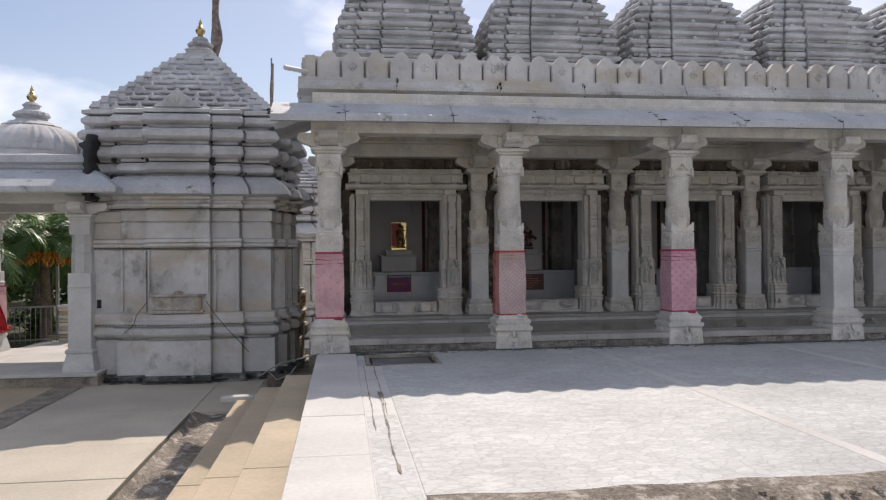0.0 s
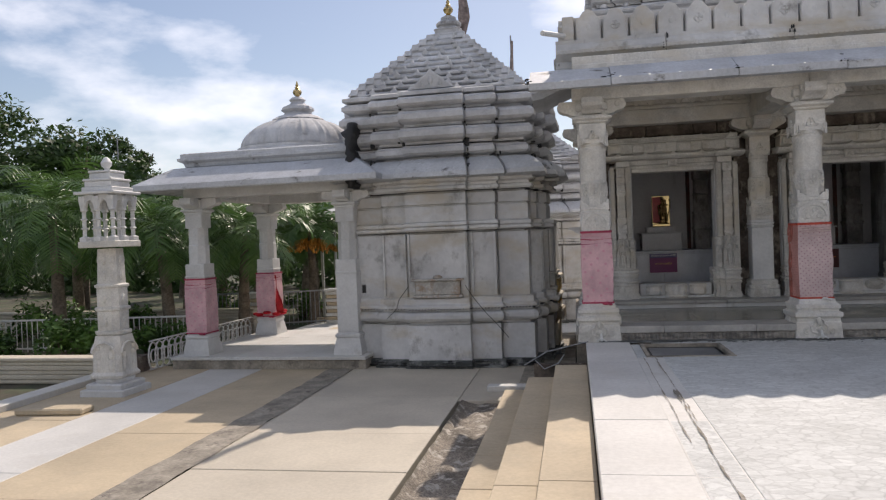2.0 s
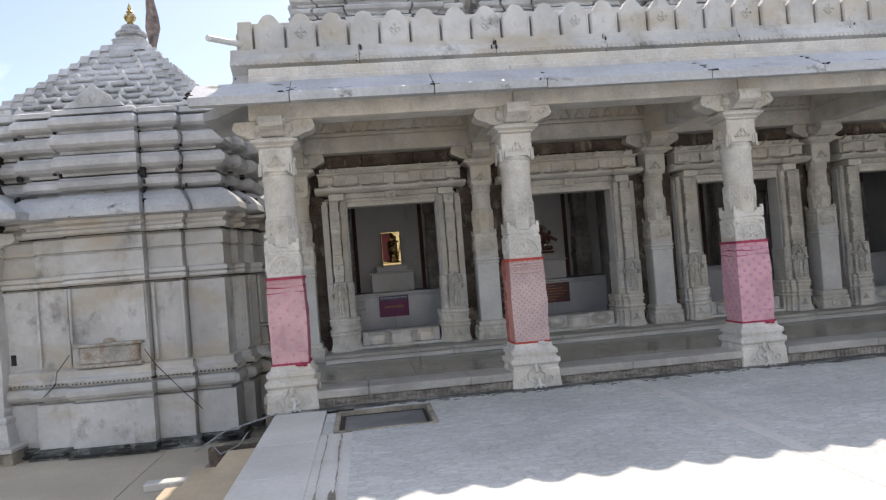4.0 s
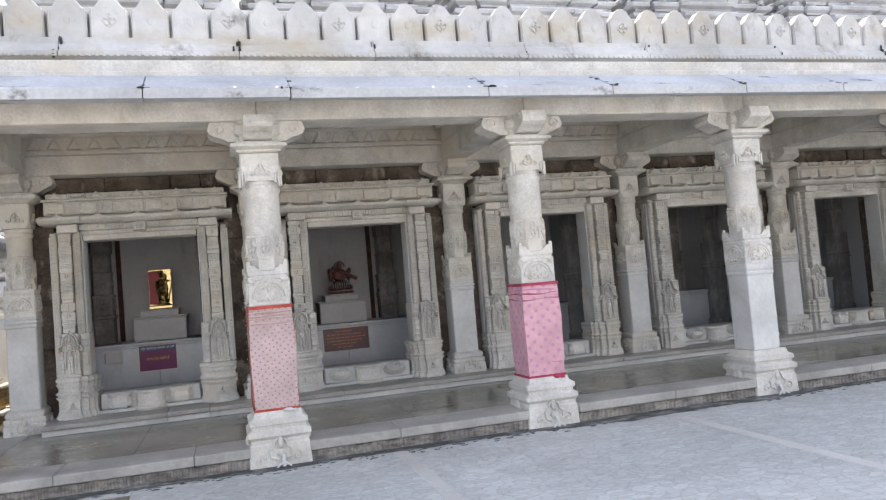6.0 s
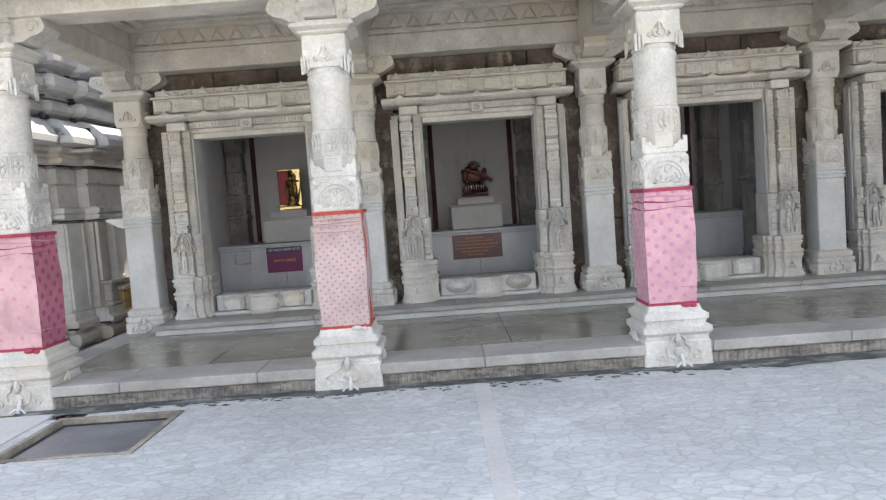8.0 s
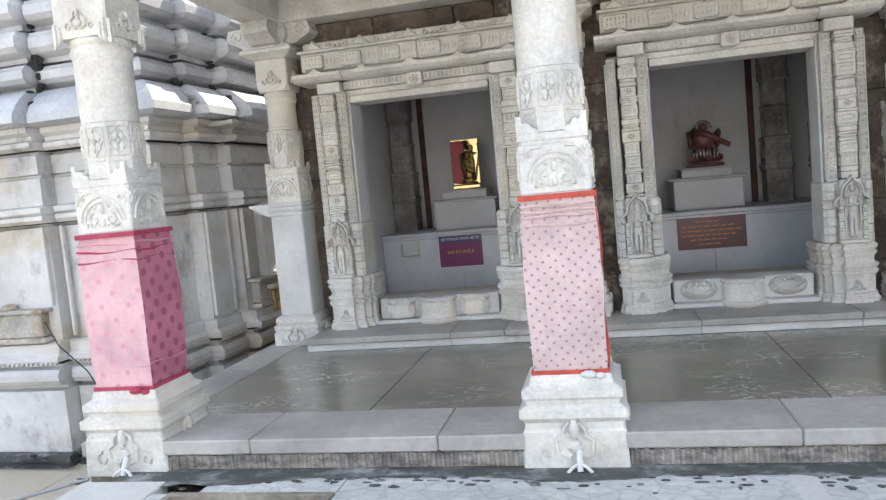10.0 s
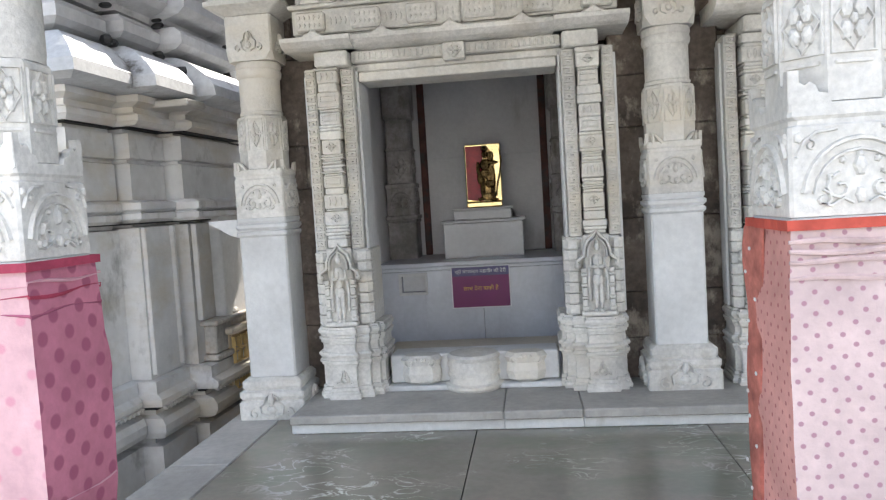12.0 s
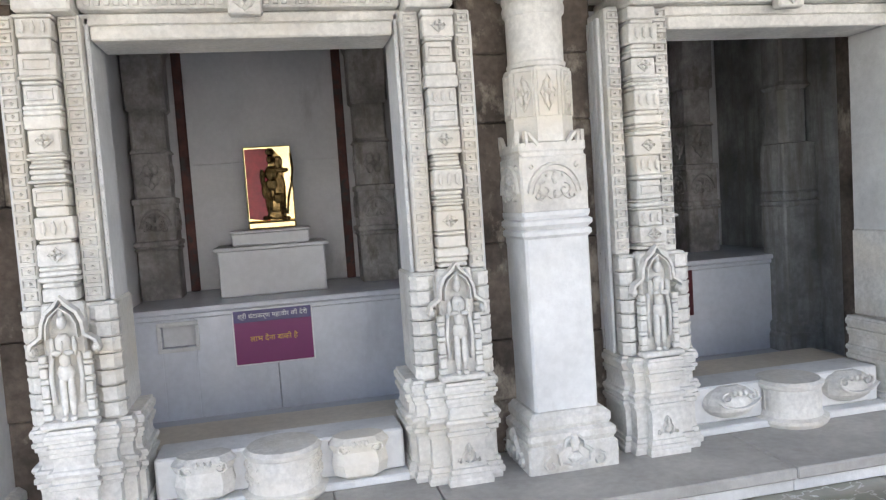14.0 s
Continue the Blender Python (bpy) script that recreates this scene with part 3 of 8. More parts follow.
def lower_court():
    stairs = tagged(new("stairs"), kind="structure")
    rnd = random.Random(5)
    for k, (x0, x1, far) in enumerate(((-0.80, -0.435, 10.75), (-1.15, -0.805, 10.85), (-1.46, -1.155, 10.9))):
        z = -0.17 * (k + 1)
        y = -6.0
        cuts = [y, -3.2, -0.6, 1.9 + 0.3 * k, 4.1 + 0.25 * k, 6.3 + 0.4 * k, 8.6 - 0.3 * k, far]
        for a, b in zip(cuts, cuts[1:]):
            part("tread", build(block, x0 - 0.02, x1, a + 0.003, b - 0.003, z - 0.04, z + rnd.uniform(-0.002, 0.002), 0.005), SANDSTONE if b > 5.9 else CREAM, stairs)
        part("riser", build(block, x0, x1 + 0.001, -6, far - 0.02, COURT - 0.25, z - 0.042, 0.003), SANDSTONE, stairs)
    # paving of the lower court, slab by slab
    pave = tagged(new("pavement_lower"), kind="structure")
    cols = ((-4.28, -2.12, CREAM, (-6, -3, -0.6, 1.9, 4.4, 6.7, 8.02, 9.38, 11.3, 13.95)),
            (-5.94, -4.68, SANDSTONE, (-6, -2.2, 1.2, 4.1, 7.1, 9.3, 11.8, 13.95)),
            (-6.94, -5.944, PALE, (-6, -3, 0, 2.6, 5.2, 7.8, 10.4, 13.95)),
            (-8.3, -6.944, SANDSTONE, (-6, -2, 1.5, 4.6, 7.4, 9.9, 13.95)))
    for x0, x1, mt, ys in cols:
        for a, b in zip(ys, ys[1:]):
            part("paving_slab", build(block, x0 + 0.003, x1 - 0.003, a + 0.004, b - 0.004, COURT - 0.12, COURT + rnd.uniform(-0.003, 0.002), 0.006), mt, pave)
    part("paving_slab", build(block, -2.116, -1.3, 11.05, 14.3, COURT - 0.12, COURT - 0.002, 0.006), CREAM, pave)
    part("pavement_kerb", build(block, -8.62, -8.305, -6, 13.6, COURT - 0.2, COURT + 0.09, 0.01), PALE, kind="structure")
    # rough cement channel and the soil trench by the stairs
    for name, x0, x1, y0, y1, mt, zt, amp in (("cement_channel", -4.70, -4.26, -6, 14.0, CEMENT, COURT + 0.004, 0.022), ("soil_trench", -2.06, -1.45, -6, 11.06, SOIL, COURT - 0.05, 0.06)):
        bm = bmesh.new()
        rows = []
        ny = int((y1 - y0) / 0.09)
        for j in range(ny + 1):
            y = y0 + (y1 - y0) * j / ny
            wob = 0.03 * noise.noise((y * 1.7, x0, 0)) + 0.02 * noise.noise((y * 6, x0, 5))
            row = []
            for i in range(9):
                x = x0 + (x1 - x0) * i / 8 + wob * (1 if i in (0, 8) else 0.5)
                z = zt + amp * noise.noise((x * 5, y * 3.2, 1)) + 0.4 * amp * noise.noise((x * 17, y * 15, 1))
                if i in (0, 8):
                    z = COURT + (0.008 if name[0] == "s" or i else 0.006)
                row.append(bm.verts.new((x, y, z)))
            rows.append(row)
        for a, b in zip(rows, rows[1:]):
            for i in range(8):
                bm.faces.new((a[i], a[i + 1], b[i + 1], b[i]))
        part(name, bm, mt, kind="structure", smooth="all")
    part("passage_floor", build(block, -1.4, -0.58, 11.72, 18.6, COURT - 0.2, COURT + 0.01, 0.01), CEMENT, kind="structure")
    # a slab at the stair head, and a dark block as the hole's shade
    part("sill_slab", build(block, -1.72, -1.18, 10.98, 11.16, COURT + 0.12, COURT + 0.20, 0.01), PALE, kind="structure")
    part("pit_wall", build(block, -1.12, -0.44, 11.25, 11.32, COURT - 0.3, -0.24, 0.01), WALLSTONE, kind="structure")
    # Unseen wall, added to bounce sunlight back onto the porch.
    part("wall_south", build(block, -9.0, 30.0, -10.3, -10.0, COURT - 0.2, 8.5, 0.02), MARBLE, kind="structure")
    # Unseen pale paving, added to throw more sunlight up at the porch.
    part("pavement_south", build(block, 0.43, 30.0, -9.99, -0.62, -0.2, -0.03, 0.02), PALE, kind="structure")


def drain():
    t = thing("drain_grate", "square drain with a worn grey metal cover sunk in paving", "drain cover", at=(0.74, 10.75, -0.002))
    part("rim", build(lambda bm: [block(bm, *q, -0.05, 0.010, 0.004) for q in ((-0.495, 0.495, 0.46, 0.505), (-0.495, 0.495, -0.505, -0.46), (-0.495, -0.45, -0.458, 0.458), (0.45, 0.495, -0.458, 0.458))]), CEMENT, t)
    part("cover", build(block, -0.44, 0.44, -0.45, 0.45, -0.06, -0.035, 0.006), GREYMETAL, t)
    # Raised black strips paint the shade of the gap inside the rim.
    part("groove", build(lambda bm: [block(bm, *q, -0.034, -0.031, 0.001) for q in ((-0.43, 0.43, 0.40, 0.44), (-0.43, 0.43, -0.44, -0.40), (-0.43, -0.40, -0.39, 0.39), (0.40, 0.43, -0.39, 0.39))]), BLACK, t)


# ---- the colonnade ----
def front_column(x, y, wrapped, label):
    c = thing("stone_column", label, "column", "columns of the porch", (x, y, 0))

    def base(bm):
        stack(bm, 0, 0, [(0.285, -0.02, 0.01), (0.275, 0.20, 0.01), (0.265, 0.215, 0.01), (0.265, 0.25, 0.01), (0.29, 0.28, 0.012), (0.29, 0.325, 0.012), (0.25, 0.345, 0.01), (0.255, 0.37, 0.01),
                         (0.27, 0.385, 0.01), (0.27, 0.425, 0.01), (0.23, 0.45, 0.01), (0.215, 0.50, 0.01)])
        for a in range(4):
            m = pose(0, 0, 0, 0, 0, a * 90) @ facing(0, -0.279, 0)
            floral(bm, m, 0, 0.03, 0.24, 0.26)
    part("base", build(base), CARVED, c)
    part("shaft", build(stack, 0, 0, [(0.178, 0.502, 0.012), (0.178, 1.35, 0.012), (0.188, 1.37, 0.012), (0.188, 1.39, 0.012), (0.180, 1.40, 0.01), (0.190, 1.43, 0.012), (0.190, 1.46, 0.012), (0.186, 1.488, 0.01)]), MARBLE, c)

    def lotus(bm):
        stack(bm, 0, 0, [(0.190, 1.49, 0.01), (0.190, 1.745, 0.01), (0.181, 1.752, 0.02), (0.181, 1.765, 0.02), (0.189, 1.775, 0.01), (0.189, 1.81, 0.01), (0.165, 1.815, 0.03)])
        for a in range(4):
            m = pose(0, 0, 0, 0, 0, a * 90) @ facing(0, -0.190, 0)
            roundel(bm, m, 0, 1.60, 0.155, 0.12)
            # horn leaves on the corners
            for s in (-1, 1):
                g = pose(0, 0, 0, 0, 0, a * 90) @ facing(0, -0.168, 0)
                loft(bm, [[g @ Vector((s * p, q, e)) for p, q in ((0.186, 1.79), (0.186, 1.905), (0.160, 1.905), (0.157, 1.872), (0.142, 1.862), (0.128, 1.872), (0.112, 1.862), (0.104, 1.842), (0.078, 1.836), (0.068, 1.81), (0.068, 1.79))] for e in (-0.012, 0.020)])
                boss(bm, m, s * 0.165, 1.715, 0.015, 0.018, 0.010, 5)
                ribbon(bm, m, [(s * 0.172, 1.66), (s * 0.150, 1.705), (s * 0.118, 1.728), (s * 0.06, 1.735)], 0.010, 0.010)
    part("lotus_block", build(lotus), CARVED, c)

    def eight(bm):
        stack(bm, 0, 0, [(0.170, 1.816, 0.098), (0.170, 2.15, 0.098), (0.163, 2.16, 0.09)])
        for a in range(8):
            m = pose(0, 0, 0, 0, 0, a * 45) @ facing(0, -0.170 if a % 2 == 0 else -0.172, 0)
            ribbon(bm, m, [(-0.058, 1.95), (0.058, 1.95), (0.058, 2.13), (-0.058, 2.13)], 0.012, 0.008, True)
            petals(bm, m, 0, 2.04, 0.054, 0.085)
            block(bm, -0.05, 0.05, -0.006, 0.004, 1.918, 1.930, 0.003, pose(0, 0, 0, 0, 0, a * 45) @ Matrix.Translation((0, -0.172, 0)))
    part("panel_shaft", build(eight), CARVED, c)
    part("drum", build(lathe, 0, 0, [(0.170, 2.162), (0.172, 2.19), (0.174, 2.20), (0.174, 2.56), (0.184, 2.575), (0.185, 2.60), (0.172, 2.625), (0.183, 2.64), (0.178, 2.668)], 24), CARVED, c, smooth=True)

    def upper(bm):
        stack(bm, 0, 0, [(0.182, 2.67, 0.05), (0.182, 2.72, 0.012), (0.182, 2.925, 0.012), (0.176, 2.935, 0.01)])
        for a in range(4):
            m = pose(0, 0, 0, 0, 0, a * 90) @ facing(0, -0.182, 0)
            floral(bm, m, 0, 2.70, 0.12, 0.15)
            for s in (-1, 1):
                ribbon(bm, m, [(s * 0.166, 2.76), (s * 0.166, 2.62), (s * 0.135, 2.66), (s * 0.142, 2.74)], 0.025, 0.018)
    part("upper_block", build(upper), CARVED, c)
    part("capital", build(stack, 0, 0, [(0.185, 2.937, 0.01), (0.21, 2.95, 0.01), (0.21, 2.965, 0.01), (0.262, 2.99, 0.01), (0.262, 3.02, 0.01), (0.22, 3.03, 0.01), (0.22, 3.045, 0.01)]), CARVED, c)

    def bracket(bm):
        stack(bm, 0, 0, [(0.175, 3.046, 0.01), (0.175, 3.10, 0.01), (0.21, 3.12, 0.01), (0.21, 3.20, 0.01), (0.185, 3.215, 0.01), (0.185, 3.248, 0.01)])
        for a in range(4):
            bracket_arm(bm, pose(0, 0, 0, 0, 0, a * 90))
    part("bracket", build(bracket), CARVED, c)
    return c


def bracket_arm(bm, m, reach=0.46, z0=3.05, z1=3.249, wide=0.13):
    """A scrolled corbel along -y."""
    prof = [(0.17, z0), (0.27, z0 + 0.01), (0.33, z0 + 0.045), (reach - 0.07, z0 + 0.06), (reach - 0.02, z0 + 0.085), (reach, z0 + 0.125), (reach - 0.02, z1 - 0.02), (reach - 0.03, z1), (0.17, z1)]
    loft(bm, [[(s * wide, -p, z) for p, z in prof] for s in (-1, 1)], m)
    for s in (-1, 1):
        f = m @ Matrix.Translation((s * wide, 0, 0)) @ Matrix(((0, 0, s, 0), (-1, 0, 0, 0), (0, 1, 0, 0), (0, 0, 0, 1)))
        ribbon(bm, f, spiral(reach - 0.11, z0 + 0.13, 0.06, 0, 1.2), 0.014, 0.01)


def petals(bm, m, u, v, ru, rv):
    for i in range(4):
        a = math.pi / 4 + i * math.pi / 2
        boss(bm, m, u + ru * 0.5 * math.cos(a), v + rv * 0.5 * math.sin(a), ru * 0.38, rv * 0.38, 0.016, 6)
    boss(bm, m, u, v, ru * 0.22, rv * 0.22, 0.021, 6)
    ribbon(bm, m, [(u - ru, v), (u, v + rv), (u + ru, v), (u, v - rv)], 0.009, 0.011, True)


def roundel(bm, m, u, v, ru, rv):
    ribbon(bm, m, arc(u, v - rv * 0.55, ru, 8, 172, 12, rv * 1.45), 0.016, 0.014)
    ribbon(bm, m, arc(u, v - rv * 0.55, ru * 0.82, 8, 172, 10, rv * 1.18), 0.010, 0.011)
    for s in (-1, 1):
        ribbon(bm, m, spiral(u + s * ru * 0.36, v - rv * 0.25, ru * 0.27, 90, 1.1, 9, -s), 0.012, 0.014)
        ribbon(bm, m, spiral(u + s * ru * 0.66, v - rv * 0.50, ru * 0.17, 90, 1.0, 7, s), 0.010, 0.013)
    for a in range(5):
        b = radians(30 + a * 30)
        boss(bm, m, u + ru * 0.60 * math.cos(b), v - rv * 0.50 + rv * 1.02 * math.sin(b), ru * 0.07, rv * 0.10, 0.014, 5)
    for s in (-1, 1):
        ribbon(bm, m, [(u + s * ru * 0.14, v - rv * 0.62), (u + s * ru * 0.30, v - rv * 0.50), (u + s * ru * 0.52, v - rv * 0.66), (u + s * ru * 0.72, v - rv * 0.60)], 0.010, 0.013)
        ribbon(bm, m, spiral(u + s * ru * 0.86, v + rv * 0.78, ru * 0.11, 90, 1.0, 7, s), 0.008, 0.010)
    boss(bm, m, u, v + rv * 0.25, ru * 0.13, rv * 0.28, 0.019, 6)
    boss(bm, m, u, v - rv * 0.45, ru * 0.10, rv * 0.22, 0.016, 6)


def floral(bm, m, u, v, w, h):
    """A leafy palmette rising from its foot at v."""
    boss(bm, m, u, v + h * 0.72, w * 0.13, h * 0.24, 0.026, 6)
    boss(bm, m, u, v + h * 0.35, w * 0.20, h * 0.16, 0.022, 6)
    for s in (-1, 1):
        ribbon(bm, m, [(u + s * w * 0.12, v + h * 0.12), (u + s * w * 0.38, v + h * 0.22), (u + s * w * 0.42, v + h * 0.48), (u + s * w * 0.22, v + h * 0.62)], w * 0.11, 0.019)
        ribbon(bm, m, spiral(u + s * w * 0.62, v + h * 0.22, w * 0.20, 90, 1.0, 8, -s), w * 0.07, 0.016)
        ribbon(bm, m, [(u + s * w * 0.1, v + h * 0.86), (u + s * w * 0.22, v + h * 0.76), (u + s * w * 0.26, v + h * 0.60)], w * 0.07, 0.016)


def cloth_wrap(x, y, mat, trim, label, low=0.50, high=1.465, half=0.197, dark_side=False):
    t = thing("cloth_wrap", label, "cloth", "cloths tied round the columns", (x, y, 0))

    def sheet(bm, z0, z1, h, waves, rows=14, thick=0.0):
        uvl = bm.loops.layers.uv.new("UVMap")
        n = 48
        grid = []
        for j in range(rows + 1):
            v = z0 + (z1 - z0) * j / rows
            row = []
            for i in range(n):
                a = (i / n) * 8 * h
                side, along = int(i / (n / 4)), (i % (n // 4)) / (n / 4) * 2 - 1
                px, py = ((along, -1), (1, along), (-along, 1), (-1, -along))[side]
                k = h + waves * (noise.noise((a * 2.2 + x, v * 4.5, y)) + 0.6 * noise.noise((a * 6 + v * 7, v * 3, x)))
                k += 0.012 * max(0, math.sin((v - z0) / (z1 - z0) * math.pi)) if thick == 0 else 0.004
                row.append((bm.verts.new((px * k, py * k, v)), a))
            grid.append(row)
        for ra, rb, j in zip(grid, grid[1:], range(rows)):
            for i in range(n):
                k = (i + 1) % n
                f = bm.faces.new((ra[i][0], ra[k][0], rb[k][0], rb[i][0]))
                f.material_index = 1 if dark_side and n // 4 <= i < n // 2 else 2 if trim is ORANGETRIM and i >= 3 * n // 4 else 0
                u0, u1 = ra[i][1], ra[i][1] + 8 * h / n
                v0, v1 = z0 + (z1 - z0) * j / rows, z0 + (z1 - z0) * (j + 1) / rows
                for loop, uv in zip(f.loops, ((u0, v0), (u1, v0), (u1, v1), (u0, v1))):
                    loop[uvl].uv = uv
        for ring in (grid[0], grid[-1]):
            ins = [bm.verts.new((p.co.x * 0.955, p.co.y * 0.955, p.co.z)) for p, _ in ring]
            for i in range(n):
                k = (i + 1) % n
                bm.faces.new((ring[i][0], ring[k][0], ins[k], ins[i]))
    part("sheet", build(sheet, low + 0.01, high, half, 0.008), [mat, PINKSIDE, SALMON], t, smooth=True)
    part("lower_band", build(sheet, low - 0.002, low + 0.022, half + 0.010, 0.005, 2, 1), [trim, trim], t, smooth=True)
    part("upper_band", build(sheet, high - 0.012, high + 0.018, half + 0.009, 0.006, 2, 1), [trim, trim], t, smooth=True)

    def seam(bm):
        tube(bm, [(half + 0.008 + 0.006 * math.sin(i * 1.3), -half * 0.4 + 0.03 * math.sin(i * 0.7), low + (high - low) * i / 9) for i in range(10)], [0.007 + 0.004 * math.sin(i * 2.1) for i in range(10)])
    if trim is ORANGETRIM:
        part("seam", build(seam), trim, t, smooth=True)
        for i, z in enumerate((0.045, 0.075, 0.10, 0.15)):
            part("fold", build(tube, [(-half * 1.03 + half * 2.05 * j / 9, -half - 0.006 - 0.003 * math.sin(j * 1.7 + i), high - z + 0.004 * math.sin(j * 0.9 + i * 2)) for j in range(10)], [0.006 + 0.004 * math.sin(math.pi * j / 9) for j in range(10)], 6), PEACHPLAIN, t, smooth=True)

        def hem(bm):
            rows = []
            for j in range(16):
                f = j / 15
                z = high - 0.01 + (low - high + 0.03) * f
                o = 0.006 + 0.004 * math.sin(j * 1.1) + 0.008 * f
                rows.append([(-half - o, half * 0.15 + 0.10 * f, z), (-half - o - 0.008, half * 0.9, z), (-half - 0.004 - o, half + 0.03 + 0.02 * math.sin(j * 0.8), z), (-half + 0.002, half * 0.9, z), (-half - 0.002, half * 0.15 + 0.10 * f, z)])
            loft(bm, rows)
        part("hem", build(hem), HEM, t, smooth=True)
        def sequins(bm):
            for j in range(11):
                lump(bm, (-half - 0.028 - 0.02 * j / 11, half * (0.55 + 0.3 * math.sin(j * 2.2)), high - 0.08 - j * 0.08), (0.004, 0.008, 0.008), None, 7, 4)
        part("sequin_row", build(sequins), MARBLE, t, kind="stuff")
    if trim is not ORANGETRIM:
        for i, z in enumerate((0.055, 0.10, 0.16, 0.84)):
            def fold(bm):
                pts = []
                for q in range(4):
                    for j in range(8):
                        a = j / 7 * 2 - 1
                        px, py = ((a, -1), (1, a), (-a, 1), (-1, -a))[q]
                        k = half + 0.006 + 0.003 * math.sin(j * 1.9 + i + q)
                        pts.append((px * k, py * k, high - z * (high - low) + 0.008 * math.sin(j * 0.8 + i * 2 + q)))
                tube(bm, pts, [0.0045 + 0.003 * math.sin(j * 0.7 + i) for j in range(len(pts))], 5)
            part("fold", build(fold), PINKSIDE if i == 2 else trim if i == 1 else mat, t, smooth=True)
    part("knot", build(lambda bm: [lump(bm, (half * 0.5, -half - 0.03, low), (0.045, 0.025, 0.022)), lump(bm, (half * 0.5 + 0.06, -half - 0.025, low - 0.01), (0.03, 0.02, 0.018))]), MARBLE if trim is ORANGETRIM else trim, t, smooth=True)
    return t


def back_column(x, y, z, label):
    c = thing("stone_column", label, "column", "columns beside the doorways", (x, y, 0))
    h0 = z

    def base(bm):
        stack(bm, 0, 0, [(0.232, h0, 0.01), (0.232, h0 + 0.12, 0.01), (0.216, h0 + 0.135, 0.01), (0.228, h0 + 0.16, 0.01), (0.228, h0 + 0.19, 0.01), (0.200, h0 + 0.205, 0.01), (0.210, h0 + 0.225, 0.01), (0.210, h0 + 0.26, 0.01), (0.180, h0 + 0.285, 0.01)])
        for a in range(4):
            floral(bm, pose(0, 0, 0, 0, 0, a * 90) @ facing(0, -0.232, h0), 0, 0.0, 0.2, 0.20)
    part("base", build(base), CARVED, c)
    part("shaft", build(stack, 0, 0, [(0.164, h0 + 0.286, 0.012), (0.164, 1.44, 0.012), (0.178, 1.455, 0.01), (0.178, 1.475, 0.01), (0.164, 1.485, 0.01), (0.182, 1.505, 0.01), (0.182, 1.525, 0.01), (0.166, 1.535, 0.01), (0.174, 1.55, 0.01), (0.174, 1.57, 0.01)]), MARBLE, c)

    def lotus(bm):
        stack(bm, 0, 0, [(0.170, 1.572, 0.01), (0.170, 1.83, 0.01), (0.163, 1.84, 0.01), (0.163, 1.855, 0.01), (0.170, 1.865, 0.01), (0.170, 1.90, 0.01), (0.152, 1.905, 0.03)])
        for a in range(4):
            m = pose(0, 0, 0, 0, 0, a * 90) @ facing(0, -0.170, 0)
            roundel(bm, m, 0, 1.70, 0.135, 0.11)
            for s in (-1, 1):
                ribbon(bm, pose(0, 0, 0, 0, 0, a * 90) @ facing(0, -0.157, 0), [(s * 0.130, 1.89), (s * 0.132, 1.955), (s * 0.115, 1.94), (s * 0.095, 1.915), (s * 0.075, 1.89)], 0.026, 0.02)
    part("lotus_block", build(lotus), CARVED, c)

    def eight(bm):
        stack(bm, 0, 0, [(0.152, 1.906, 0.088), (0.152, 2.26, 0.088), (0.146, 2.27, 0.10)])
        for a in range(8):
            m = pose(0, 0, 0, 0, 0, a * 45) @ facing(0, -0.152 if a % 2 == 0 else -0.155, 0)
            ribbon(bm, m, [(-0.05, 2.03), (0.05, 2.03), (0.05, 2.245), (-0.05, 2.245)], 0.011, 0.008, True)
            petals(bm, m, 0, 2.14, 0.04, 0.085)
    part("panel_shaft", build(eight), CARVED, c)
    part("drum", build(lathe, 0, 0, [(0.144, 2.272), (0.148, 2.29), (0.140, 2.30), (0.140, 2.52), (0.152, 2.535), (0.156, 2.56), (0.148, 2.585), (0.156, 2.60), (0.152, 2.63)], 24), CARVED, c, smooth=True)

    def upper(bm):
        stack(bm, 0, 0, [(0.160, 2.632, 0.05), (0.160, 2.69, 0.012), (0.160, 2.925, 0.012), (0.156, 2.935, 0.01)])
        for a in range(4):
            floral(bm, pose(0, 0, 0, 0, 0, a * 90) @ facing(0, -0.16, 0), 0, 2.68, 0.12, 0.16)
    part("upper_block", build(upper), CARVED, c)
    part("capital", build(stack, 0, 0, [(0.165, 2.937, 0.01), (0.19, 2.955, 0.01), (0.26, 2.985, 0.01), (0.26, 3.015, 0.01), (0.23, 3.03, 0.01), (0.23, 3.045, 0.01)]), CARVED, c)

    def bracket(bm):
        stack(bm, 0, 0, [(0.165, 3.046, 0.01), (0.165, 3.10, 0.01), (0.2, 3.12, 0.01), (0.2, 3.20, 0.01), (0.175, 3.215, 0.01), (0.175, 3.248, 0.01)])
        for a in range(4):
            bracket_arm(bm, pose(0, 0, 0, 0, 0, a * 90), 0.43)
    part("bracket", build(bracket), CARVED, c)
    return c


FRONT_Y = 11.845
BACK_Y = 14.50


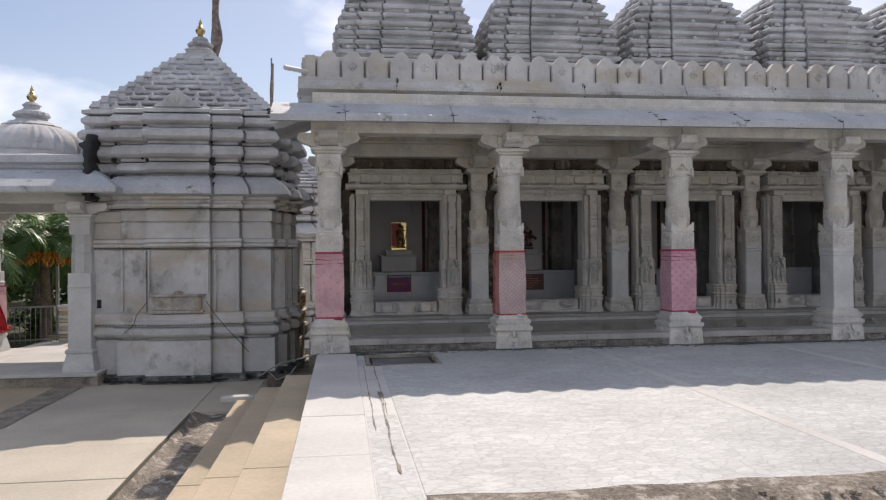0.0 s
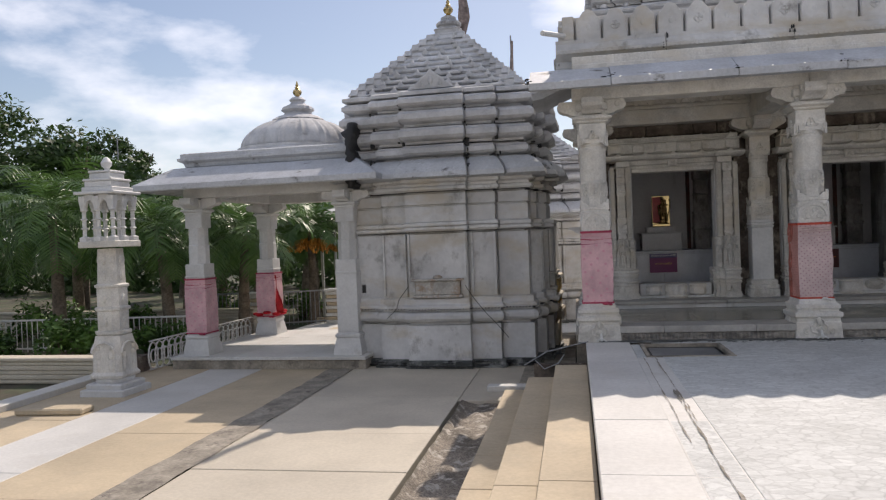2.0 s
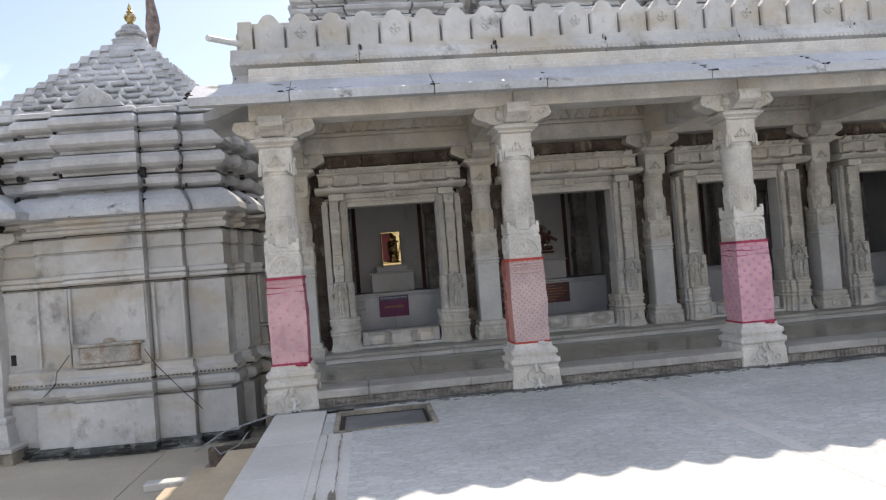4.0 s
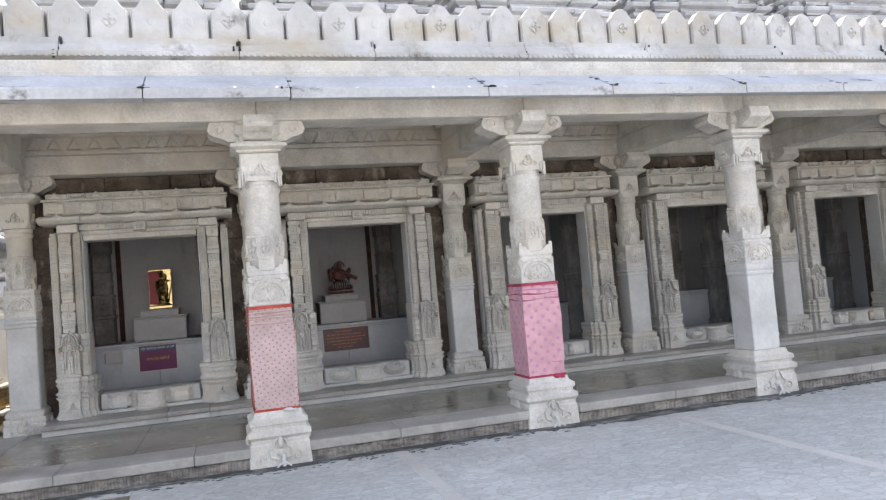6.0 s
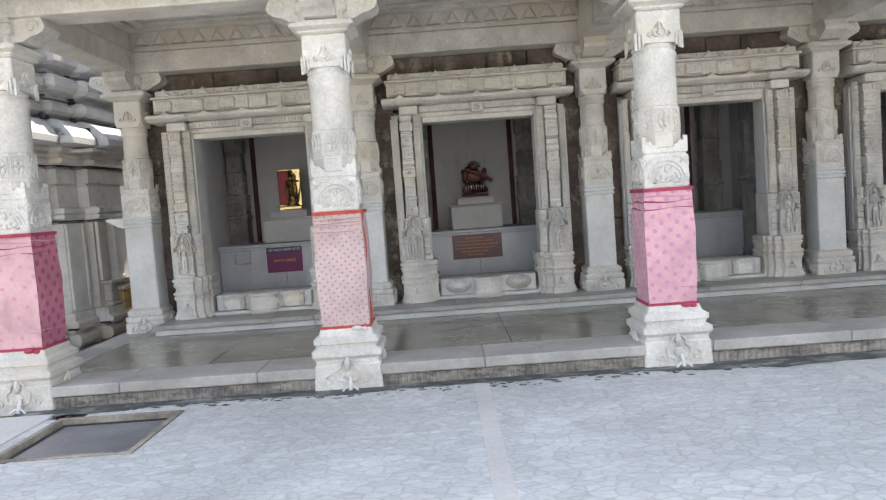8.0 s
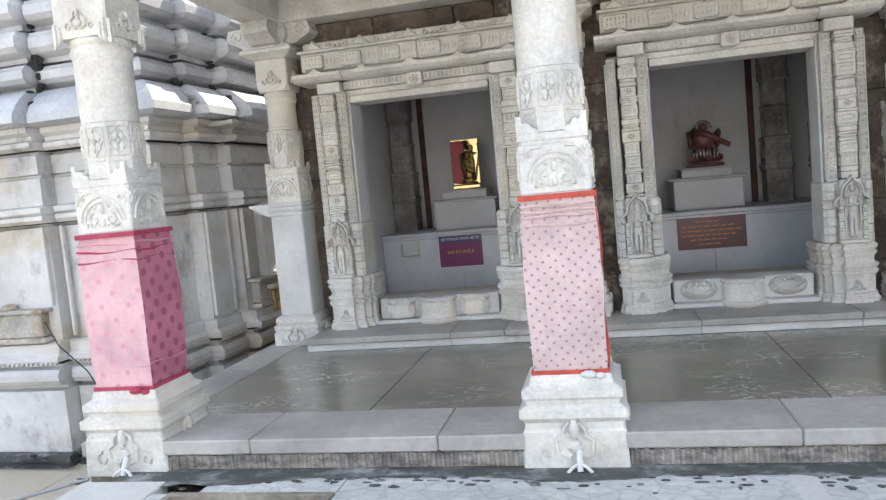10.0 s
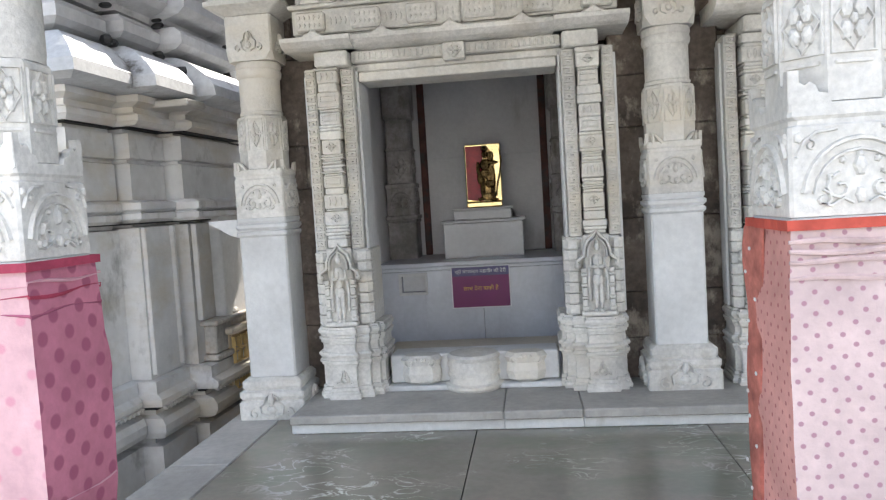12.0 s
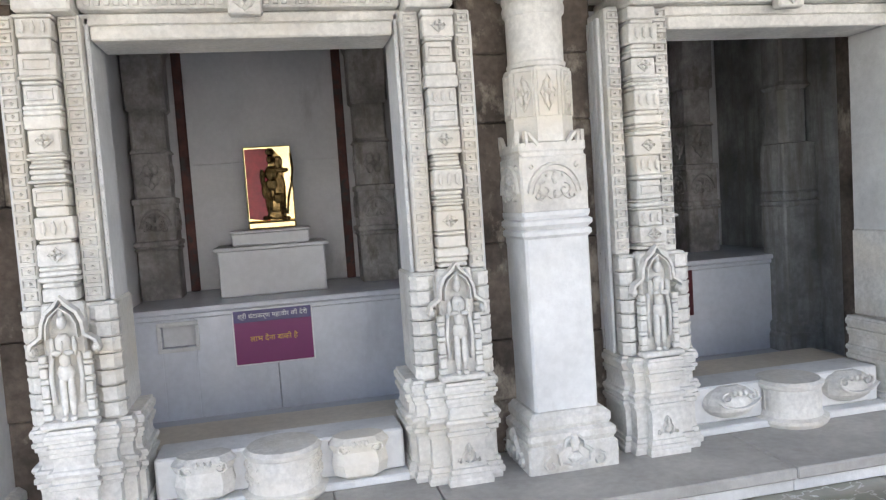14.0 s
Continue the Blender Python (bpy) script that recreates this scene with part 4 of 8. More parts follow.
def porch():
    x0, x1 = FIRST - 0.31, EAST + 3
    part("porch_base", build(block, x0, x1, 11.62, 17.4, COURT - 0.3, PORCH - 0.105, 0.01), CEMENT, kind="structure")
    # carved riser under the edging
    bm = bmesh.new()
    block(bm, x0 + 0.02, x1, 11.60, 11.70, -0.02, PORCH - 0.09, 0.008)
    x = x0 + 0.06
    while x < FIRST + 4.5 * BAY:
        loft(bm, [[(x + a, 11.60 - b, z) for a, b in ((0, 0), (0.012, 0.014), (0.026, 0.014), (0.034, 0))] for z in (0.01, PORCH - 0.10)], pose(0, 0, 0))
        x += 0.052
    part("porch_riser", bm, RISER, kind="structure")
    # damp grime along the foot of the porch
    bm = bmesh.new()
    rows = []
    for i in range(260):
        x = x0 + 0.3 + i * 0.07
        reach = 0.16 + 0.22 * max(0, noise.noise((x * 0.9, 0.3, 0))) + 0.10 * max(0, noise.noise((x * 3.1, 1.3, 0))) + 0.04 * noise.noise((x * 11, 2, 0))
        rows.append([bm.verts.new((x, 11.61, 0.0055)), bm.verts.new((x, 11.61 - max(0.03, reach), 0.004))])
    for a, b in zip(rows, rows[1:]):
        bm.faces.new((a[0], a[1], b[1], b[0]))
    part("grime", bm, GRIME_SHADE, kind="structure")
    edging = tagged(new("porch_edging"), kind="structure")
    rnd = random.Random(3)
    x = x0
    while x < x1:
        w = rnd.choice((1.15, 1.5, 1.9))
        part("edging_slab", build(block, x + 0.002, x + w - 0.002, 11.57, 12.10, PORCH - 0.088, PORCH + rnd.uniform(-0.001, 0.003), 0.008), EDGING, edging)
        x += w
    part("edging_slab", build(block, x0 - 0.001, -0.20, 12.104, 13.4, PORCH - 0.1, PORCH, 0.006), EDGING, edging)
    part("edging_slab", build(block, x0 - 0.001, -0.20, 13.404, 15.1, PORCH - 0.1, PORCH + 0.001, 0.006), EDGING, edging)
    floor = tagged(new("floor_porch"), kind="structure")
    x = -0.196
    while x < x1:
        part("floor_slab", build(block, x + 0.001, min(x + 1.372, x1) - 0.001, 12.104, 14.6, PORCH - 0.1, PORCH - 0.002, 0.003), GREEN, floor)
        x += 1.375
    step = tagged(new("doorway_step"), kind="structure")
    x = 0.0
    for w in (1.35, 0.48, 1.62, 1.2, 1.7, 1.05, 1.9, 1.4, 1.6, 1.5, 1.8, 1.3, 1.7, 1.9, 1.6, 2.4):
        part("step_slab", build(block, x + 0.0015, x + w - 0.0015, 13.90, 14.76, PORCH + 0.065, STEP + rnd.uniform(-0.001, 0.002), 0.008), EDGING, step)
        part("step_riser", build(block, x + 0.001, x + w - 0.001, 13.935, 14.6, PORCH, PORCH + 0.063, 0.004), MARBLE, step)
        x += w
    # floor of the shrine rooms
    part("floor_shrines", build(block, 0.0, x1, 14.765, 18.2, PORCH - 0.1, STEP + 0.03, 0.004), LEDGE, kind="structure")


def beam(name, x0, x1, y0, y1, z0, z1, mat=CARVED):
    return part(name, build(block, x0, x1, y0, y1, z0, z1, 0.012), mat, kind="structure")


def roof():
    x1 = EAST + 3
    for k in range(BAYS + 1):
        xa, xb = FIRST + k * BAY, FIRST + (k + 1) * BAY
        xb = min(xb, x1)
        beam("beam_front", xa + 0.002 if k else xa - 0.26, xb - 0.002, FRONT_Y - 0.19, FRONT_Y + 0.19, 3.25, 3.46)
        beam("beam_front_upper", xa + 0.002 if k else xa - 0.24, xb - 0.002, FRONT_Y - 0.17, FRONT_Y + 0.16, 3.462, 3.74)
        beam("beam_back", xa + 0.002 if k else xa - 0.24, xb - 0.002, BACK_Y - 0.19, BACK_Y + 0.15, 3.25, 3.49)
        # frieze of triangles above it
        bm = bmesh.new()
        block(bm, xa + 0.002, xb - 0.002, BACK_Y - 0.21, BACK_Y + 0.12, 3.492, 3.545, 0.006)
        block(bm, xa + 0.002, xb - 0.002, BACK_Y - 0.17, BACK_Y + 0.12, 3.547, 3.80, 0.006)
        u = xa + 0.25
        while u < xb - 0.2:
            loft(bm, [[(u + a, BACK_Y - 0.17 - d, z) for a, z in ((-0.10 * k2, 3.56 + 0.03 * (1 - k2)), (0.10 * k2, 3.56 + 0.03 * (1 - k2)), (0, 3.56 + 0.16 * k2 + 0.03 * (1 - k2)))] for k2, d in ((1, 0), (0.6, 0.02))])
            u += 0.225
        part("frieze", bm, CARVED, kind="structure")
        beam("beam_cross", xa - 0.155, xa + 0.155, FRONT_Y + 0.192, BACK_Y - 0.192, 3.25, 3.49)
        beam("beam_cross_upper", xa - 0.135, xa + 0.135, FRONT_Y + 0.165, BACK_Y - 0.215, 3.492, 3.74)
    bm = bmesh.new()
    block(bm, FIRST - 0.24, x1, FRONT_Y - 0.1, BACK_Y + 0.14, 3.742, 3.86, 0.01)
    for k in range(BAYS):
        # stepped coffers
        xa, xb = FIRST + k * BAY + 0.14, FIRST + (k + 1) * BAY - 0.14
        for s, (i, z) in enumerate(((0.0, 3.70), (0.16, 3.715))):
            ya, yb = FRONT_Y + 0.17 + i, BACK_Y - 0.22 - i
            for q in ((xa + i, xb - i, ya, ya + 0.12), (xa + i, xb - i, yb - 0.12, yb), (xa + i, xa + i + 0.12, ya + 0.122, yb - 0.122), (xb - i - 0.12, xb - i, ya + 0.122, yb - 0.122)):
                block(bm, *q, z, 3.741, 0.004)
    part("ceiling", bm, CARVED, kind="structure")
    part("ceiling_shrines", build(block, FIRST - 0.2, x1, BACK_Y + 0.142, 17.42, 3.30, 3.9, 0.01), PLASTER, kind="structure")
    # sloping eave stones
    eave = tagged(new("eaves"), kind="structure")
    rnd = random.Random(12)
    x = -1.05
    widths = [1.05, 1.55, 1.25, 1.9, 1.35, 1.62, 1.3, 1.75, 1.2, 1.85, 1.4, 1.6, 1.3, 1.7, 1.5, 1.5, 1.6, 1.7, 1.5]
    for w in widths:
        if x > x1:
            break
        dz = rnd.uniform(-0.008, 0.008)
        prof = [(11.16, 3.335 + dz), (11.16, 3.425 + dz), (11.22, 3.455 + dz), (11.60, 3.66 + dz), (11.93, 3.735 + dz), (11.93, 3.60), (11.71, 3.55), (11.64, 3.46), (11.30, 3.34)]
        bm = bmesh.new()
        loft(bm, [[(x + e, y, z) for y, z in prof] for e in (0.004, w - 0.006)])
        part("eave_stone", bm, EAVE, eave)
        # black moss at the joint
        bm = bmesh.new()
        for _ in range(7):
            f = abs(rnd.gauss(0, 0.45))
            yy = 11.15 + 0.5 * min(f, 1.4)
            zz = 3.43 + (0.0 if f < 0.1 else (yy - 11.2) * 0.52) + dz
            lump(bm, (x + rnd.gauss(0, 0.035), yy, zz), (rnd.uniform(0.012, 0.05), rnd.uniform(0.02, 0.06), 0.012), n=6, k=4)
        part("moss", bm, BLACK, eave, kind="stuff")
        x += w
    # the eave turns the corner on the west side
    for i in range(1):
        ya = 11.62 + i * 1.42
        prof = [(-1.05, 3.335), (-1.05, 3.42), (-0.98, 3.45), (-0.62, 3.64), (-0.43, 3.66), (-0.43, 3.56), (-0.9, 3.36)]
        bm = bmesh.new()
        loft(bm, [[(xx, y, z) for xx, z in prof] for y in (ya if i else 11.94, ya + 1.414)])
        part("eave_stone", bm, EAVE, eave)
    # cornice and its row of beads
    cor = tagged(new("cornice"), kind="structure")
    x = -0.70
    for w in (1.48, 1.62, 1.36, 1.7, 1.52, 1.85, 1.6, 1.75, 1.5, 1.6, 1.7, 1.5, 1.6, 1.5, 1.6, 1.7, 1.6):
        if x > x1:
            break
        bm = bmesh.new()
        prof = [(12.40, 3.70), (11.93, 3.70), (11.92, 3.76), (11.97, 3.775), (12.0, 3.86), (11.90, 3.925), (11.86, 3.935), (11.86, 3.985), (11.90, 4.0), (11.93, 4.07), (11.95, 4.09), (11.95, 4.14), (12.40, 4.14)]
        loft(bm, [[(xx, y, z) for y, z in prof] for xx in (x + 0.003, x + w - 0.004)])
        u = x + 0.04
        while u < x + w - 0.05:
            block(bm, u, u + 0.032, 11.845, 11.87, 3.935, 3.965, 0.006)
            u += 0.062
        part("cornice_stone", bm, WEATHERED, cor)
        bm = bmesh.new()
        for _ in range(6 if x > 0 else 1):
            zz = rnd.uniform(3.74, 4.12)
            lump(bm, (x + rnd.gauss(0, 0.03), 11.925 if zz < 3.93 or zz > 4.02 else 11.87, zz), (rnd.uniform(0.004, 0.014), 0.012, rnd.uniform(0.015, 0.06)), n=6, k=4)
        part("moss", bm, BLACK, cor, kind="stuff")
        x += w
    bm = bmesh.new()
    prof = [(-0.43, 3.70), (-0.71, 3.70), (-0.66, 3.775), (-0.62, 3.86), (-0.74, 3.935), (-0.74, 3.985), (-0.66, 4.07), (-0.64, 4.14), (-0.43, 4.14)]
    loft(bm, [[(xx, y, z) for xx, z in prof] for y in (12.405, 13.5)])
    part("cornice_stone", bm, WEATHERED, cor)
    # battlement leaves
    par = tagged(new("parapet"), kind="structure")
    # Its upper part is added behind the merlons to block sun specks.
    part("parapet_wall", build(block, -0.58, x1, 12.100, 12.20, 4.142, 4.49, 0.006), WEATHERED, par)
    master = {}
    n = 0
    x = -0.58
    part("merlon_corner", build(block, -0.60, -0.44, 11.98, 12.22, 4.142, 4.48, 0.012), WEATHERED, par)
    x = -0.425
    while x < x1 - 0.4:
        kind = n % 3
        if kind not in master:
            bm = bmesh.new()
            w = 0.170
            out = [(-w, 0), (w, 0), (w, 0.262), (w * 0.90, 0.285), (w * 0.76, 0.300), (w * 0.58, 0.345), (w * 0.38, 0.388), (w * 0.12, 0.408 - 0.004 * kind), (-w * 0.12, 0.408), (-w * 0.38, 0.388), (-w * 0.58, 0.345), (-w * 0.76, 0.300), (-w * 0.90, 0.285), (-w, 0.262)]
            loft(bm, [[(px * s, y, pz * (1 if s == 1 else 0.985) + (0 if s == 1 else 0.002)) for px, pz in out] for s, y in ((0.93, -0.085), (1, -0.07), (1, 0.03), (0.95, 0.045))])
            f = facing(0, -0.085, 0)
            if kind == 1:
                petals(bm, f, 0, 0.17, 0.07, 0.07)
            else:
                boss(bm, f, 0, 0.17, 0.03, 0.045, 0.006, 6)
            for s in (-1, 1):
                block(bm, s * 0.150 - 0.006, s * 0.150 + 0.006, -0.094, -0.08, 0.0, 0.285, 0.003)
            ob = part("merlon", bm, WEATHERED, par)
            master[kind] = ob.data
        else:
            ob = new("merlon", master[kind])
            ob.parent = par
        ob.location = (x + 0.183, 12.055, 4.142)
        ob.rotation_euler = (rnd.uniform(-0.01, 0.01), rnd.uniform(-0.015, 0.015), 0)
        x += 0.366
        n += 1
    for i in range(3):
        ob = new("merlon", master[0])
        ob.parent = par
        ob.location = (-0.57, 12.42 + i * 0.366, 4.142)
        ob.rotation_euler = (0, 0, radians(-90))
    part("roof_slab", build(block, -0.43, x1, 12.41, 17.42, 3.92, 4.13, 0.01), WEATHERED, kind="structure")
    tube_m = build(tube, [(-0.40, 12.3, 4.26), (-0.86, 11.52, 4.16)], 0.035, 10)
    t = thing("drain_pipe", "short white plastic pipe sticking out of the roof corner", "pipe")
    part("spout", tube_m, WHITEPIPE, t, smooth=True)


def spire(cx, cy, z, label, seed, size=1.0):
    """A stepped pyramid roof over one shrine."""
    t = thing("temple_spire", label, "roof spire", "stepped spires on the roof", (cx, cy, z))
    rnd = random.Random(seed)
    hs = [1.355, 1.355, 1.355, 1.355, 1.355, 1.35, 1.345, 1.33, 1.30, 1.25, 1.18, 1.11, 1.01, 0.89, 0.74]
    h = 0.0
    for i, s in enumerate(hs):
        s *= size
        th = 0.173 * size
        plan = ratha([(0.36 * s, 1.0 * s), (0.70 * s, 0.965 * s), (0.93 * s, 0.93 * s)], 0.016, 0.08)
        bm = bmesh.new()
        k = 1.0
        tier(bm, plan, 0, 0, [(0.93, h), (0.94, h + 0.2 * th), (1.0, h + 0.34 * th), (1.015, h + 0.55 * th), (0.99, h + 0.75 * th), (0.93, h + 0.9 * th), (0.90, h + th - 0.004)],
             pose(rnd.uniform(-0.006, 0.006), rnd.uniform(-0.006, 0.006), 0, 0, 0, rnd.uniform(-0.25, 0.25)))
        if i >= 5 and i % 2 == 1:
            for a in range(4):
                f = pose(0, 0, 0, 0, 0, a * 90)
                for u in (-0.78, -0.52, 0, 0.52, 0.78):
                    lump(bm, (u * s, -0.93 * s + (0.05 if abs(u) > 0.3 else 0), h + th), (0.06, 0.05, 0.045), f, 6, 4)
        part("tier", bm, ROOFSTONE, t)
        h += th
    part("neck", build(lathe, 0, 0, [(0.36, h - 0.05), (0.38, h + 0.06), (0.22, h + 0.12), (0.22, h + 0.18)], 20), ROOFSTONE, t, smooth=True)
    part("ribbed_disc", build(lathe, 0, 0, [(0.22, h + 0.18), (0.36, h + 0.22), (0.40, h + 0.29), (0.34, h + 0.36), (0.15, h + 0.39), (0.18, h + 0.42), (0.15, h + 0.47), (0.06, h + 0.50)], 32, 0.10, 16), ROOFSTONE, t, smooth=True)
    part("finial", build(urn, 0, 0, h + 0.49, 0.8), BRASS, t, smooth=True)
    return t


def column_spout(x, y):
    """A little forked white outlet at the foot of a column."""
    t = thing("drain_spout", "small white forked plastic drain spout at the column foot", "spout", "spouts at the column feet", (x, y, 0))
    part("outlet", build(tube, [(0, 0.02, 0.10), (0, -0.01, 0.06), (0, -0.03, 0.005)], 0.016, 8), WHITEPIPE, t, smooth=True)
    for s in (-1, 1):
        part("prong", build(tube, [(0, -0.02, 0.045), (s * 0.035, -0.03, 0.03), (s * 0.065, -0.045, 0.006)], 0.009, 6), WHITEPIPE, t, smooth=True)


def loose_pipes():
    t = thing("loose_pipe", "thin grey metal pipe lying bent over the head of the stairs", "pipe")
    part("pipe", build(tube, [(-1.25, 11.25, -0.26), (-0.95, 11.36, -0.10), (-0.40, 11.42, 0.02)], 0.009, 8), GREYMETAL, t, smooth=True)
    part("branch", build(tube, [(-1.10, 11.30, -0.20), (-0.98, 11.20, -0.30), (-0.80, 11.26, -0.24), (-0.72, 11.36, -0.14)], 0.008, 8), GREYMETAL, t, smooth=True)


def wall_cable():
    t = thing("wall_cable", "thin black cable hanging slack across the corner shrine wall", "cable")
    part("cable", build(tube, [(-2.55, 14.06, 0.62), (-2.40, 14.02, 0.40), (-2.2, 14.12, 0.12), (-2.02, 14.05, -0.05), (-1.85, 14.2, -0.30)], 0.006, 5), BLACK, t)
    part("cable_end", build(tube, [(-3.55, 14.06, 0.62), (-3.72, 14.03, 0.40), (-3.80, 14.14, 0.22), (-4.0, 14.2, 0.05)], 0.006, 5), BLACK, t)


def urn(bm, x, y, z, s=1.0):
    lathe(bm, x, y, [(r * s, z + q * s) for r, q in ((0.05, 0), (0.075, 0.02), (0.04, 0.045), (0.085, 0.09), (0.105, 0.14), (0.085, 0.19), (0.04, 0.22), (0.06, 0.24), (0.03, 0.27), (0.04, 0.30), (0.02, 0.35), (0.004, 0.40))], 16)


# ---- shrine doorways and rooms ----
def doorway(cx, seed):
    """A carved door frame; its foot stands on the step at y 14.45 to 14.95."""
    t = thing("shrine_doorway", "cream carved marble shrine doorway with figure niches and lintel", "doorway", "shrine doorways", (cx, -0.17, -0.0134))
    t.scale = (1, 1, 0.98)
    STEP = 0.33
    rnd = random.Random(seed)
    for s in (-1, 1):
        name = "jamb"
        # plinth
        bm = bmesh.new()
        foot = [(0, 0.045), (0.022, 0.05), (0.034, 0.04), (0.036, 0.03), (0.052, 0.032), (0.056, 0.018), (0.078, 0.02), (0.082, 0.0), (0.222, 0.0), (0.226, 0.016), (0.240, 0.02), (0.246, 0.036), (0.266, 0.036),
                (0.270, 0.014), (0.288, 0.012), (0.292, 0.034), (0.308, 0.045), (0.320, 0.034), (0.324, 0.006), (0.340, -0.006), (0.378, -0.006), (0.384, 0.012), (0.402, 0.014), (0.406, 0.028), (0.424, 0.030), (0.428, 0.010), (0.444, 0.012), (0.450, 0.032), (0.470, 0.038), (0.482, 0.030), (0.486, 0.015), (0.50, 0.012)]
        for a, b, yy, lift in ((0.778, 0.942, 14.475, 0.0), (0.694, 1.000, 14.525, 0.002), (0.640, 1.030, 14.585, 0.004), (0.612, 0.70, 14.65, 0.006)):
            a, b = sorted((s * a, s * b))
            low = -0.004 if lift else 0
            loft(bm, [[(a - o, yy - o, STEP + z + lift), (b + o, yy - o, STEP + z + lift), (b + o, 14.95, STEP + z + lift), (a - o, 14.95, STEP + z + lift)] for z, o in [(zz, 0.55 * oo) for zz, oo in foot]])
        floral(bm, facing(s * 0.86, 14.477, STEP + 0.09), 0, 0, 0.07, 0.12)
        jamb = part(name, bm, CARVED, t)
        # the block with a standing figure in a scalloped arch
        bm = bmesh.new()
        for q, z0, z1 in (((0.655, 1.02, 14.585, 14.95), 0.836, 1.36), ((0.775, 0.945, 14.53, 14.60), 0.836, 1.375)):
            a, b = sorted((s * q[0], s * q[1]))
            block(bm, a, b, q[2], q[3], z0, z1, 0.01)
        for i in range(7):
            z = 0.838 + i * 0.073
            for u, w, y in ((0.706, 0.056, 14.605), (0.990, 0.042, 14.60)):
                loft(bm, [octo(s * u, y, w * k, 0.055 * k, z + h, 0.028 * k) for k, h in ((0.86, 0), (1.02, 0.012), (1.0, 0.05), (1.06, 0.062), (1.06, 0.070))])
        f = facing(s * 0.86, 14.53, 0)
        ribbon(bm, f, [(-0.135, 1.175), (-0.128, 1.205), (-0.085, 1.235), (-0.078, 1.29), (-0.060, 1.335), (-0.025, 1.365), (0, 1.40), (0.025, 1.365), (0.060, 1.335), (0.078, 1.29), (0.085, 1.235), (0.128, 1.205), (0.135, 1.175)], 0.026, 0.038)
        ribbon(bm, f, [(-0.062, 1.225), (-0.058, 1.285), (-0.042, 1.322), (0, 1.358), (0.042, 1.322), (0.058, 1.285), (0.062, 1.225)], 0.012, 0.05)
        for e in (-1, 1):
            boss(bm, f, e * 0.128, 1.172, 0.022, 0.026, 0.04, 8)
            for i, h in enumerate((0.03, 0.05, 0.02, 0.06, 0.025, 0.05, 0.02, 0.035)):
                z = 0.868 + sum((0.03, 0.05, 0.02, 0.06, 0.025, 0.05, 0.02, 0.035)[:i])
                w = 0.016 if i % 2 else 0.020
                block(bm, e * 0.088 - w, e * 0.088 + w, -0.03 - 0.004 * (i % 2), 0.01, z, z + h - 0.003, 0.005, Matrix.Translation((s * 0.86, 14.53, 0)))
        block(bm, s * 0.86 - 0.115, s * 0.86 + 0.115, 14.465, 14.54, 0.836, 0.865, 0.008)
        part("figure_niche", bm, CARVED, jamb, "carved niche with a standing figure")
        bm = bmesh.new()
        fig(bm, s * 0.86, 14.505, 0.865, 0.475)
        part("figure", bm, CARVED, jamb, "small carved standing figure", smooth="all")
        # banded pilaster
        bm = bmesh.new()
        z = 1.382
        while z < 2.60:
            h = rnd.choice((0.014, 0.016, 0.020, 0.024, 0.024, 0.045, 0.06, 0.085, 0.10))
            h = min(h, 2.61 - z)
            out = rnd.choice((0.0, 0.006, 0.014, 0.022))
            w = 0.068 + rnd.choice((0, 0.006, 0.010, -0.005))
            if h < 0.012:
                break
            block(bm, s * 0.86 - w, s * 0.86 + w, 14.545 - out, 14.90, z, z + h - 0.002, 0.006)
            if h > 0.08:
                f = facing(s * 0.86, 14.535 - out, z + h / 2)
                pick = rnd.randrange(3)
                if pick == 0:
                    petals(bm, f, 0, 0, 0.035, 0.030)
                elif pick == 1:
                    for e in (-0.04, 0.0, 0.04):
                        boss(bm, f, e, 0, 0.012, h * 0.36, 0.010, 5)
                else:
                    ribbon(bm, f, [(-0.05, -0.02), (0.05, -0.02), (0.05, 0.02), (-0.05, 0.02)], 0.010, 0.008, True)
            z += h
        part("pilaster", bm, CARVED, jamb)
        # pierced strips to both sides of it
        for k, (u0, u1, y) in enumerate(((0.955, 1.03, 14.60), (0.695, 0.782, 14.60))):
            bm = bmesh.new()
            block(bm, *sorted((s * u0, s * u1)), y, 14.95, 1.362, 2.62, 0.006)
            n = 22
            for i in range(n):
                z = 1.38 + i * 0.056
                um = s * (u0 + u1) / 2
                w = abs(u1 - u0) / 2
                ribbon(bm, facing(um, y, z + 0.026), [(-w * 0.7, -0.018), (w * 0.7, -0.018), (w * 0.7, 0.018), (-w * 0.7, 0.018)], 0.009, 0.018, True)
                boss(bm, facing(um, y, z + 0.026), 0, 0, w * 0.3, 0.009, 0.016, 4)
            part("carved_strip", bm, CARVED, jamb)
        bm = bmesh.new()
        # two set-back inner fillets down to the threshold
        block(bm, *sorted((s * 0.672, s * 0.692)), 14.66, 14.95, 0.832, 2.62, 0.006)
        for i in range(26):
            z = 0.86 + i * 0.067
            boss(bm, facing(s * 0.682, 14.66, z), 0, 0, 0.008, 0.022, 0.008, 5)
        # stepped reveals on the outer side
        for i, yy in enumerate((14.65, 14.72, 14.79, 14.86)):
            block(bm, *sorted((s * 1.031, s * (1.050 - 0.006 * i))), yy, yy + 0.042, 0.84, 2.58, 0.005)
        part("inner_fillet", bm, MARBLE, jamb)
    # architrave
    bm = bmesh.new()
    block(bm, -0.665, 0.665, 14.64, 14.95, 2.515, 2.583, 0.008)
    block(bm, -0.99, 0.99, 14.66, 14.95, 2.585, 2.64, 0.008)
    block(bm, -0.70, 0.70, 14.60, 14.95, 2.642, 2.72, 0.008)
